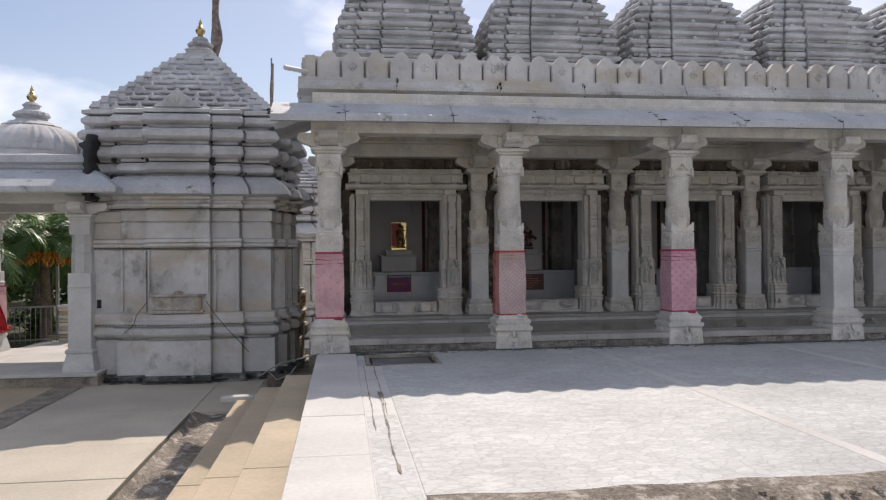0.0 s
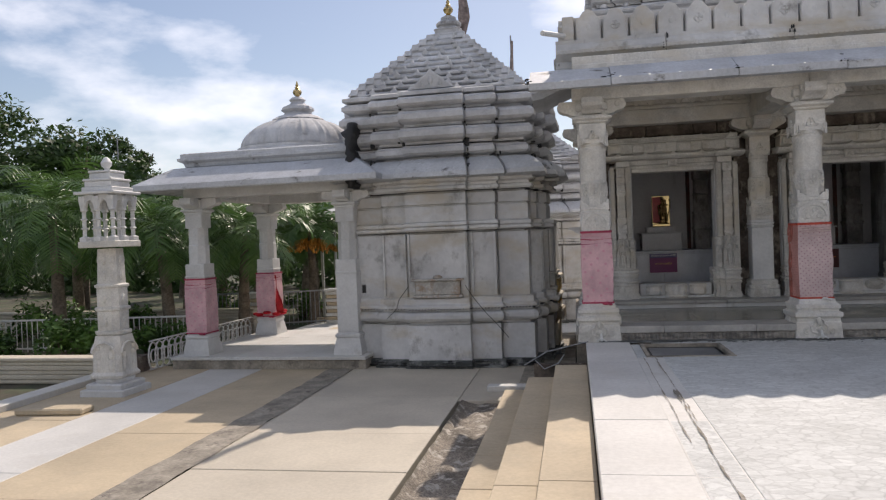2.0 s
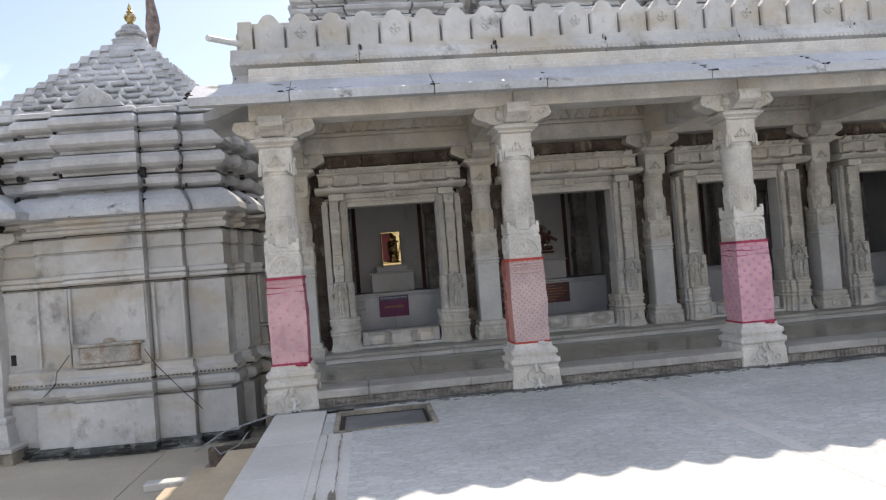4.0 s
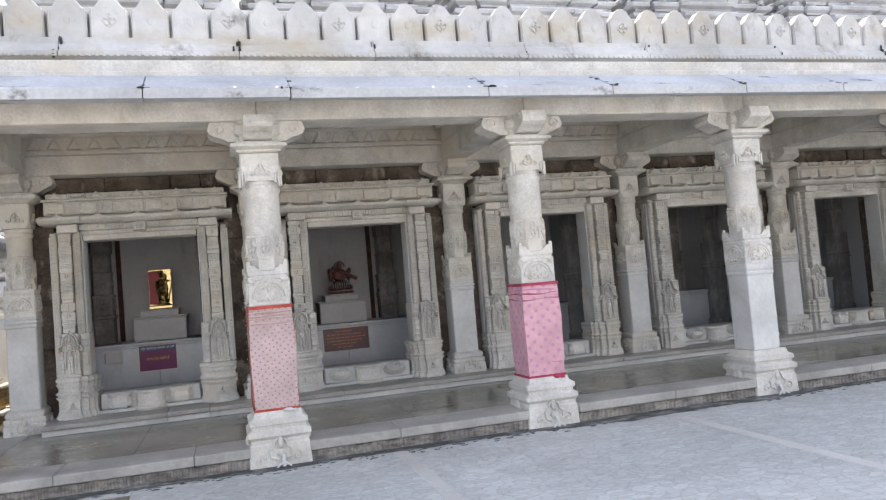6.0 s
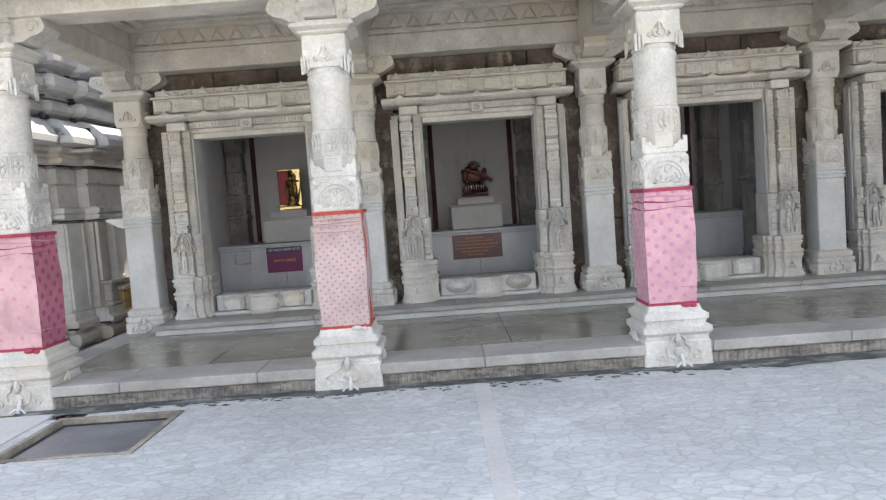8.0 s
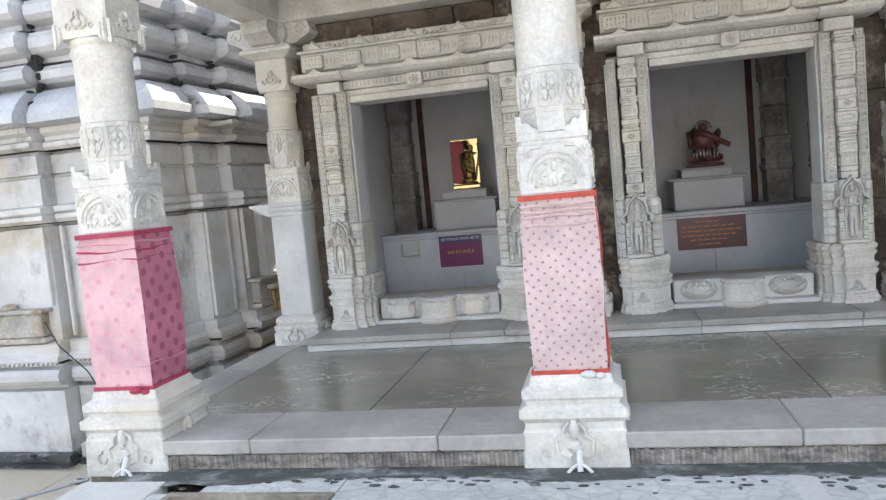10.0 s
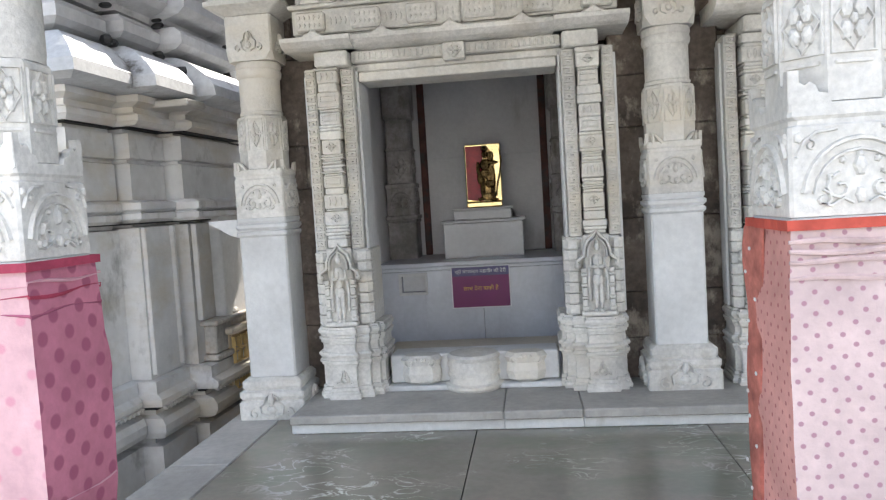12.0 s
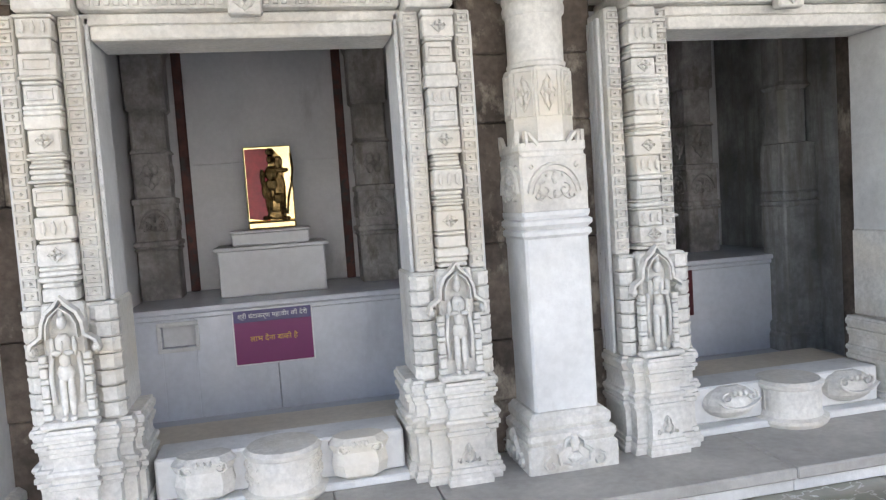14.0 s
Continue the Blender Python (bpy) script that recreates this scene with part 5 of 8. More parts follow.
    for i in range(34):
        u = -0.67 + i * 0.0395
        block(bm, u, u + 0.026, 14.585, 14.61, 2.655, 2.705, 0.004)
    block(bm, -0.075, 0.075, 14.55, 14.62, 2.60, 2.72, 0.01)
    petals(bm, facing(0, 14.55, 0), 0, 2.66, 0.05, 0.045)
    for s in (-1, 1):
        block(bm, *sorted((s * 0.705, s * 0.93)), 14.50, 14.95, 2.612, 2.715, 0.01)
    part("architrave", bm, CARVED, t)
    bm = bmesh.new()
    prof = [(14.53, 2.722), (14.48, 2.735), (14.43, 2.765), (14.42, 2.79), (14.45, 2.80), (14.51, 2.825), (14.95, 2.83), (14.95, 2.722)]
    loft(bm, [[(x, y, z) for y, z in prof] for x in (-0.78, 0.78)])
    for s in (-1, 1):
        loft(bm, [[(s * x, y - 0.045, z) for y, z in prof[:5]] + [(s * x, y, z) for y, z in prof[5:]] for x in (0.655, 1.12)])
    for u in (-0.90, -0.45, 0.0, 0.45, 0.90):
        f = facing(u, 14.40 if abs(u) > 0.8 else 14.435, 0)
        loft(bm, [[f @ Vector((a, b, d)) for a, b in ((-0.14 * k, 2.775), (0.14 * k, 2.775), (0.035 * k, 2.815), (0, 2.775 + 0.075 * k), (-0.035 * k, 2.815))] for k, d in ((1, -0.06), (1, 0.0), (0.7, 0.012))])
    part("shelf_moulding", bm, CARVED, t)
    bm = bmesh.new()
    block(bm, -1.06, -0.004 + rnd.uniform(-0.2, 0.2), 14.50, 14.95, 2.832, 3.0, 0.01)
    block(bm, bm_x(bm, 0.004), 1.06, 14.50, 14.95, 2.832, 3.0, 0.01)
    for i, u in enumerate((-0.93, -0.56, -0.19, 0.19, 0.56, 0.93)):
        block(bm, u - 0.10, u + 0.10, 14.455, 14.52, 2.845, 2.975, 0.02)
        f = facing(u, 14.455, 0)
        for a in range(5):
            for b in range(2):
                boss(bm, f, -0.066 + a * 0.033, 2.885 + b * 0.05, 0.010, 0.016, 0.008, 4)
    for u in (-0.745, -0.375, 0.0, 0.375, 0.745):
        f = facing(u, 14.50, 0)
        for a in range(4):
            boss(bm, f, -0.05 + a * 0.033, 2.91, 0.010, 0.03, 0.008, 4)
    block(bm, -1.08, 1.08, 14.47, 14.95, 3.002, 3.03, 0.008)
    part("lintel", bm, CARVED, t)
    bm = bmesh.new()
    block(bm, -1.04, 1.04, 14.53, 14.95, 3.032, 3.105, 0.012)
    for i in range(13):
        u = -0.93 + i * 0.155
        f = facing(u, 14.53, 0)
        if i % 3 == 0:
            loft(bm, [[f @ Vector((a * k, 3.035 + b * k, d)) for a, b in ((-0.085, 0), (0.085, 0), (0.06, 0.035), (0.035, 0.045), (0, 0.085), (-0.035, 0.045), (-0.06, 0.035))] for k, d in ((1, -0.05), (1, 0.03), (0.8, 0.045))])
        else:
            ribbon(bm, f, spiral(0, 3.065, 0.034, 90, 1.3, 10, 1 if i % 3 == 1 else -1), 0.014, 0.024)
            boss(bm, f, 0.055 if i % 3 == 1 else -0.055, 3.055, 0.018, 0.016, 0.02, 6)
    part("crest", bm, CARVED, t)
    # threshold with its half drum and two carved blocks
    bm = bmesh.new()
    block(bm, -0.60, 0.60, 14.62, 14.95, STEP, STEP + 0.05, 0.01)
    block(bm, -0.585, 0.585, 14.70, 14.95, STEP + 0.052, STEP + 0.30, 0.012)
    th = part("threshold", bm, MARBLE, t)
    th.location.z, th.scale = 0.33 * 0.18, (1, 1, 0.82)
    part("sill_slab", build(block, -0.66, 0.66, 14.955, 15.34, STEP + 0.22, STEP + 0.275, 0.008), CREAM, th)
    bm = bmesh.new()
    lathe(bm, 0, 14.70, [(0.19, STEP + 0.002), (0.205, STEP + 0.03), (0.205, STEP + 0.05), (0.175, STEP + 0.065), (0.168, STEP + 0.10), (0.168, STEP + 0.25), (0.18, STEP + 0.262), (0.185, STEP + 0.285), (0.165, STEP + 0.305)], 28)
    for a in range(-4, 5):
        f = pose(0, 14.72, 0, 0, 0, a * 20) @ facing(0, -0.168, 0)
        if seed % 2 == 0:
            petals(bm, f, 0, STEP + 0.21, 0.026, 0.035)
            petals(bm, f, 0, STEP + 0.135, 0.026, 0.035)
        else:
            for b in (-0.017, 0.0, 0.017):
                block(bm, b - 0.004, b + 0.004, -0.178, -0.16, STEP + 0.11, STEP + 0.245, 0.002, pose(0, 14.72, 0, 0, 0, a * 20))
    part("half_drum", bm, CARVED, th, "carved half-round marble drum")
    for s in (-1, 1):
        bm = bmesh.new()
        if seed % 2 == 0:
            loft(bm, [octo(s * 0.36, 14.70, w, d, z, 0.05) for w, d, z in ((0.10, 0.06, STEP + 0.052), (0.125, 0.09, STEP + 0.08), (0.135, 0.10, STEP + 0.15), (0.125, 0.09, STEP + 0.22), (0.145, 0.10, STEP + 0.27), (0.12, 0.07, STEP + 0.302))])
        else:
            lump(bm, (s * 0.37, 14.72, STEP + 0.19), (0.165, 0.13, 0.115), n=14, k=8)
            ribbon(bm, facing(s * 0.37, 14.60, 0), arc(0, STEP + 0.26, 0.13, 200, 340, 8, 0.09), 0.02, 0.02)
        f = facing(s * 0.36, 14.61, 0)
        for e in (-1, 1):
            ribbon(bm, f, spiral(e * 0.075, STEP + 0.245, 0.04, 90, 1.1, 8, -e), 0.013, 0.014)
        for e in (-0.03, 0, 0.03):
            boss(bm, f, e, STEP + 0.27, 0.014, 0.024, 0.018, 5)
        part("carved_block", bm, CARVED, th)
    return t


def bm_x(bm, gap):
    """Where the last block laid ends, and a gap."""
    bm.verts.ensure_lookup_table()
    return max(v.co.x for v in bm.verts) + gap


def fig(bm, x, y, z, h):
    """A small standing figure with folded hands, as one plain body."""
    m = Matrix.Translation((x, y, z)) @ Matrix.Diagonal((h * 0.76, h, h, 1))
    for c, r in (((0, 0, 0.90), (0.055, 0.05, 0.07)), ((0, 0, 0.985), (0.035, 0.035, 0.05)), ((0, 0, 0.70), (0.10, 0.055, 0.11)), ((0, 0, 0.55), (0.065, 0.045, 0.09)), ((0, 0, 0.44), (0.10, 0.055, 0.09)),
                 ((-0.045, 0, 0.25), (0.045, 0.045, 0.24)), ((0.045, 0, 0.25), (0.045, 0.045, 0.24)), ((-0.12, -0.01, 0.68), (0.03, 0.035, 0.10)), ((0.12, -0.01, 0.68), (0.03, 0.035, 0.10)),
                 ((-0.065, -0.05, 0.63), (0.06, 0.03, 0.028)), ((0.065, -0.05, 0.63), (0.06, 0.03, 0.028)), ((0, -0.065, 0.69), (0.02, 0.022, 0.06)), ((-0.05, -0.03, 0.02), (0.04, 0.05, 0.025)), ((0.05, -0.03, 0.02), (0.04, 0.05, 0.025))):
        lump(bm, c, r, m, 8, 6)
    for s in (-1, 1):
        tube(bm, [m @ Vector(p) for p in ((s * 0.14, 0.02, 0.62), (s * 0.17, 0.01, 0.40), (s * 0.15, 0.0, 0.15))], 0.012 * h / 0.5, 5)


def between_wall(k):
    """Sooty rubble behind each column."""
    x = FIRST + BAY * k
    x0, x1 = x - (0.36 if k else 0.10), x + 0.36
    w = part("wall_between_shrines", build(block, x0, x1, 14.97, 15.12, STEP - 0.2, 3.30, 0.01), WALLSTONE, kind="structure")
    w.location.y = WALL_Y
    rnd = random.Random(k + 30)
    z = STEP
    while z < 3.2:
        h = rnd.uniform(0.28, 0.62)
        u = x0
        while u < x1 - 0.02:
            d = min(rnd.uniform(0.30, 0.62), x1 - u)
            part("stone", build(block, u + 0.0015, u + d - 0.0015, 14.85 - rnd.uniform(0.0, 0.02), 14.968, z, min(z + h - 0.003, 3.24), 0.008), WALLSTONE, w)
            u += d
        z += h


def rooms():
    rnd = random.Random(2)
    for k in range(BAYS):
        cx = FIRST + BAY * (k + 0.5)
        # band over the doorway, soot-dark stone
        bm = bmesh.new()
        u = cx - BAY / 2 + 0.2
        while u < cx + BAY / 2 - 0.2:
            w = min(rnd.uniform(0.35, 0.8), cx + BAY / 2 - 0.2 - u)
            block(bm, u + 0.003, u + w - 0.003, 14.78, 14.98, 3.062, 3.248, 0.012)
            u += w
        block(bm, cx - BAY / 2 + 0.1, cx + BAY / 2 - 0.1, 14.99, 15.10, 2.52, 3.30, 0.01)
        part("wall_over_door", bm, WALLSTONE, kind="structure").location.y = WALL_Y
    for k in range(BAYS + 1):
        x = FIRST + BAY * k
        wa, wb = (x - 0.10, x + 0.42) if k == 0 else (x - 0.11, x + 0.11)
        part("wall_side", build(block, wa, wb, 14.93, 17.09, PORCH - 0.1, 3.30, 0.01), DAMP if k == 2 else PLASTER, kind="structure")
    part("wall_back", build(block, FIRST - 0.1, EAST + 0.4, 17.092, 17.40, PORCH - 0.1, 3.30, 0.01), PLASTER, kind="structure")
    part("wall_west", build(block, FIRST - 0.13, FIRST - 0.102, 14.75, 17.40, COURT, 3.92, 0.004), WEATHERED, kind="structure")


def room_fittings(k):
    cx = FIRST + BAY * (k + 0.5)
    led = thing("altar_ledge", "pale grey marble altar ledge with moulded top", "ledge", "altar ledges", (cx, ROOM_Y, ROOM_Z))
    fz = STEP + 0.03
    lo = -0.945 if k == 0 else -1.255
    if k in (0, 3):
        left = ((lo, -0.735, fz, 1.075), (-0.5251, -0.012, fz, 1.075), (-0.7349, -0.5252, fz, 0.8899), (-0.7349, -0.5252, 1.0351, 1.075))
    else:
        left = ((lo, -0.012, fz, 1.075),)
    for a, b, c, d in left + ((-0.008, 1.255, fz, 1.075),):
        part("front_panel", build(block, a, b, 16.37, 16.45, c, d, 0.003), LEDGE, led)
    part("core", build(block, lo, 1.255, 16.452, 17.445, fz, 1.07, 0.004), LEDGE, led)
    part("top", build(lambda bm: [block(bm, lo, 1.258, 16.33, 17.448, 1.112, 1.15, 0.008), block(bm, lo, 1.258, 16.352, 17.44, 1.078, 1.110, 0.006)]), LEDGE, led)
    if k in (0, 3):
        bm = bmesh.new()
        for q in ((-0.76, -0.50, 1.035, 1.06), (-0.76, -0.50, 0.865, 0.89), (-0.76, -0.735, 0.891, 1.034), (-0.525, -0.50, 0.891, 1.034)):
            block(bm, q[0], q[1], 16.352, 16.372, q[2], q[3], 0.003)
        part("recess_frame", bm, MARBLE, led, "small square recess frame")
        part("recess", build(block, -0.734, -0.526, 16.440, 16.4505, 0.891, 1.034, 0.001), PLASTER, led)
    # old carved pilasters in the back corners and red oxide strips beside them
    for s in (-1, 1):
        p = thing("corner_pilaster", "old carved grey marble pilaster inside a shrine room corner", "pilaster", "pilasters inside the shrines", (cx + s * 0.80, 17.10 + ROOM_Y, ROOM_Z))
        prof = [(0.14, 1.152, 0.01), (0.14, 1.50, 0.01), (0.155, 1.515, 0.01), (0.145, 1.53, 0.01), (0.16, 1.545, 0.01), (0.16, 1.57, 0.01), (0.14, 1.58, 0.01), (0.14, 1.84, 0.01), (0.15, 1.845, 0.01), (0.15, 1.88, 0.01), (0.125, 1.89, 0.02), (0.125, 2.2, 0.02), (0.14, 2.21, 0.02), (0.12, 2.24, 0.02), (0.12, 2.5, 0.02), (0.14, 2.52, 0.02), (0.14, 2.9, 0.01), (0.16, 2.95, 0.01), (0.16, 3.29, 0.01)]
        bm = bmesh.new()
        stack(bm, 0, 0, prof)
        for turn in (0, -90 * s):
            f = pose(0, 0, 0, 0, 0, turn) @ facing(0, -0.14, 0)
            roundel(bm, f, 0, 1.71, 0.11, 0.10)
            petals(bm, pose(0, 0, 0, 0, 0, turn) @ facing(0, -0.125, 0), 0, 2.05, 0.08, 0.11)
        part("shaft", bm, OLDSTONE if k == 0 or (k == 1 and s > 0) else DAMP, p)
        part("joint_strip", build(block, -0.035, 0.035, 0.262, 0.30, 1.152, 3.29, 0.006, pose(-s * 0.19, 0.03, 0)), RUST, p)
        # side lining of the room and its raw edge by the door
        part("door_lining", build(block, *sorted((cx + s * 1.05, cx + s * (0.80 if k else 0.70))), 14.765, 15.04 if s > 0 and k else 14.925, STEP + 0.031, 2.62, 0.006), WALLSTONE if s > 0 and k else PLASTER, kind="structure")
    if k:
        p = thing("side_pilaster", "old stained marble pilaster on the side wall of a shrine room", "pilaster", "pilasters inside the shrines", (cx + 1.12, 15.95, 0))
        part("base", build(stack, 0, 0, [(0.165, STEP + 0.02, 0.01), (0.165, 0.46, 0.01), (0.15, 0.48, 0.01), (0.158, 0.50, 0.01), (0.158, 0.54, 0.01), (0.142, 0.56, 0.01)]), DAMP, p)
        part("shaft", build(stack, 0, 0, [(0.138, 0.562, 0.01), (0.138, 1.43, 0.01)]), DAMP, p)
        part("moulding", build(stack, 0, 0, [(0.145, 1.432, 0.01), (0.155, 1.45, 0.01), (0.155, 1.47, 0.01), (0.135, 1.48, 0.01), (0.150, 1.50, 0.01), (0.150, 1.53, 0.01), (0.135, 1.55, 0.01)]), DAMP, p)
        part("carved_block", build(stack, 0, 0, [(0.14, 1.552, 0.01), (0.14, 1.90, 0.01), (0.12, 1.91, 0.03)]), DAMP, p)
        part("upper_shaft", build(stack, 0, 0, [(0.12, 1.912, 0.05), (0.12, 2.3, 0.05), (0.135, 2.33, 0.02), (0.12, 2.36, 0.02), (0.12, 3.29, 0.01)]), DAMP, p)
    part("back_panel", build(lambda bm: [block(bm, cx - 0.58, cx + 0.58, 17.435, 17.451, 1.152, 2.13, 0.002), block(bm, cx - 0.58, cx + 0.58, 17.435, 17.451, 2.134, 3.29, 0.002)]), PLASTER, kind="structure").location = (0, ROOM_Y, ROOM_Z)


def pedestal(k, label="two-stepped grey painted pedestal standing on the altar ledge"):
    cx = FIRST + BAY * (k + 0.5) 
    p = thing("pedestal", label, "pedestal", "pedestals for the idols", (cx, 16.95 + ROOM_Y, 1.15 + ROOM_Z))
    part("lower_block", build(lambda bm: [block(bm, -0.37, 0.37, -0.25, 0.3, 0.001, 0.325, 0.008), block(bm, -0.40, 0.40, -0.28, 0.3, 0.327, 0.35, 0.006)]), PLASTER, p)
    part("upper_block", build(lambda bm: [block(bm, -0.27, 0.27, -0.2, 0.25, 0.352, 0.44, 0.008), block(bm, -0.285, 0.285, -0.215, 0.25, 0.442, 0.458, 0.005)]), PLASTER, p)
    return cx


def golden_idol():
    cx = pedestal(0)
    bm = bmesh.new()
    y, z = 16.88, 1.609
    w, h = 0.17, 0.60
    block(bm, -w, w, y - 0.04, y + 0.06, z, z + 0.055, 0.012)
    block(bm, -w, w, y + 0.02, y + 0.06, z + 0.055, z + h, 0.008)
    gold = len(bm.faces)
    loft(bm, [[(a, y + 0.019 - d, z + b) for a, b in ((-w + 0.012, 0.08), (-0.012, 0.058), (0.004, h - 0.02), (-w + 0.012, h - 0.02))] for d in (0, 0.02)])
    red = len(bm.faces)
    # the figure, one leg bent, an arm holding a bow, before a panel painting the gold's dark reflection
    loft(bm, [[(a, y + 0.0195 - d, z + b) for a, b in ((0.0, 0.058), (0.10, 0.058), (0.115, 0.25), (0.10, 0.50), (0.05, h - 0.03), (0.008, h - 0.03))] for d in (0, 0.012)])
    for c, r in (((0.02, 0, 0.50), (0.03, 0.03, 0.035)), ((0.02, 0, 0.555), (0.035, 0.03, 0.03)), ((0.02, 0, 0.40), (0.05, 0.035, 0.06)), ((0.02, 0, 0.32), (0.05, 0.03, 0.05)), ((-0.01, 0, 0.20), (0.028, 0.028, 0.11)), ((0.065, 0, 0.22), (0.05, 0.03, 0.045)),
                 ((0.085, 0, 0.13), (0.024, 0.026, 0.08)), ((0.09, -0.01, 0.42), (0.055, 0.02, 0.018)), ((-0.045, 0, 0.37), (0.02, 0.02, 0.07)), ((-0.03, 0, 0.08), (0.035, 0.03, 0.018)), ((0.10, 0, 0.07), (0.035, 0.03, 0.018)), ((0.07, 0, 0.30), (0.045, 0.02, 0.10)), ((0.03, 0, 0.10), (0.06, 0.015, 0.04)), ((0.075, 0, 0.48), (0.03, 0.015, 0.05)), ((-0.03, 0, 0.28), (0.03, 0.02, 0.07)), ((0.04, 0.005, 0.17), (0.07, 0.012, 0.06))):
        lump(bm, c, r, Matrix.Translation((0, y - 0.005, z)), 8, 6)
    tube(bm, [(0.145 - 0.03 * math.cos(i), y - 0.01, z + 0.10 + i * 0.11) for i in range(5)], 0.008, 5)
    dark = len(bm.faces)
    bm.faces.ensure_lookup_table()
    for i, f in enumerate(bm.faces):
        f.material_index = 0 if i < gold else 1 if i < red else 2
    ob = part("idol", bm, [GOLD, RED, DARKFIG])
    ob.location = (cx + 0.02, ROOM_Y, ROOM_Z)
    tagged(ob, "small golden relief plaque with red cloth and dark standing figure", "statue")


def seated_idol():
    cx = pedestal(1)
    bm = bmesh.new()
    y, z = 16.85, 1.609
    block(bm, -0.20, 0.20, y - 0.09, y + 0.09, z, z + 0.04, 0.015)
    for c, r in (((0, 0, 0.14), (0.15, 0.08, 0.09)), ((0, 0, 0.30), (0.13, 0.07, 0.11)), ((0, -0.01, 0.44), (0.05, 0.05, 0.06)), ((-0.14, 0, 0.30), (0.04, 0.05, 0.10)), ((0.14, 0, 0.30), (0.04, 0.05, 0.10)),
                 ((-0.12, -0.03, 0.10), (0.08, 0.06, 0.05)), ((0.12, -0.03, 0.10), (0.08, 0.06, 0.05)), ((0.16, 0, 0.37), (0.03, 0.03, 0.05)), ((-0.16, 0, 0.37), (0.03, 0.03, 0.05))):
        lump(bm, c, r, Matrix.Translation((0, y, z)), 9, 6)
    tube(bm, [(-0.13, y - 0.06, z + 0.42), (0.05, y - 0.09, z + 0.34), (0.26, y - 0.10, z + 0.22)], [0.03, 0.035, 0.03], 6)
    body = len(bm.faces)
    for i in range(8):
        lump(bm, (-0.125 + i * 0.036, -0.085, 0.15), (0.014, 0.018, 0.09), Matrix.Translation((0, y, z)), 6, 4)
    for i in range(9):
        a = radians(10 + i * 20)
        lump(bm, (0.085 * math.cos(a), -0.01, 0.43 + 0.085 * math.sin(a)), (0.018, 0.02, 0.018), Matrix.Translation((0, y, z)), 6, 4)
    bm.faces.ensure_lookup_table()
    for i, f in enumerate(bm.faces):
        f.material_index = 0 if i < body else 1
    ob = part("idol", bm, [MAROON, SILVER], smooth="all")
    ob.location = (cx, ROOM_Y, ROOM_Z)
    tagged(ob, "dark maroon seated figure with silver crown on a pedestal", "statue")


def text_mesh(name, words, size, mat, at, parent, width=0):
    cu = bpy.data.curves.new(name, "FONT")
    cu.body, cu.size, cu.align_x, cu.align_y, cu.extrude = words, size, "CENTER", "CENTER", 0.0008
    tmp = new(name, cu)
    me = bpy.data.meshes.new_from_object(tmp)
    bpy.data.objects.remove(tmp)
    bpy.data.curves.remove(cu)
    me.materials.append(mat)
    ob = new(name, me)
    ob.parent = parent
    ob.location, ob.rotation_euler = at, (radians(90), 0, 0)
    return ob


def signs():
    s = thing("sign_board", "purple printed sign with yellow writing on an altar ledge", "sign", at=(1.105, 16.365 + ROOM_Y, 0.84))
    part("border", build(block, -0.262, 0.262, -0.008, 0.004, -0.188, 0.188, 0.002), WHITEINK, s)
    part("panel", build(block, -0.252, 0.252, -0.011, -0.0085, -0.178, 0.178, 0.0005), PURPLE, s)
    part("heading_band", build(block, -0.252, 0.252, -0.0135, -0.0115, 0.10, 0.178, 0.0005), NAVY, s)
    text_mesh("heading", "श्री घंटाकर्ण महावीर की देरी", 0.043, WHITEINK, (0, -0.015, 0.138), s)
    text_mesh("writing", "लाभ देना बाकी है", 0.050, YELLOWINK, (0, -0.013, -0.015), s)
    s = thing("sign_board", "dark maroon printed sign with orange writing on a ledge", "sign", at=(FIRST + 1.5 * BAY - 0.04, 16.365 + ROOM_Y, 0.855))
    part("panel", build(block, -0.35, 0.35, -0.010, 0.004, -0.19, 0.19, 0.002), BROWNBOARD, s)
    bm = bmesh.new()
    rnd = random.Random(6)
    for row, w in enumerate((0.10, 0.16, 0.30, 0.31, 0.30, 0.22, 0.14)):
        u = -w
        z = 0.15 - row * 0.048
        while u < w:
            d = rnd.uniform(0.03, 0.09)
            if u + d > w:
                break
            block(bm, u, u + d, -0.0115, -0.0102, z - 0.007, z + 0.006, 0.0003)
            u += d + 0.014
    part("writing", bm, ORANGEINK, s)
    for k in (2,):
        s = thing("sign_board", "small dark maroon printed sign on a ledge front", "sign", at=(FIRST + (k + 0.5) * BAY - 0.12, 16.365 + ROOM_Y, 0.84))
        part("panel", build(block, -0.2, 0.2, -0.010, 0.004, -0.13, 0.13, 0.002), BROWNBOARD, s)
        bm = bmesh.new()
        for row in range(4):
            block(bm, -0.14 + 0.02 * row, 0.14 - 0.02 * row, -0.0115, -0.0102, 0.08 - row * 0.05, 0.092 - row * 0.05, 0.0003)
        part("writing", bm, ORANGEINK, s)


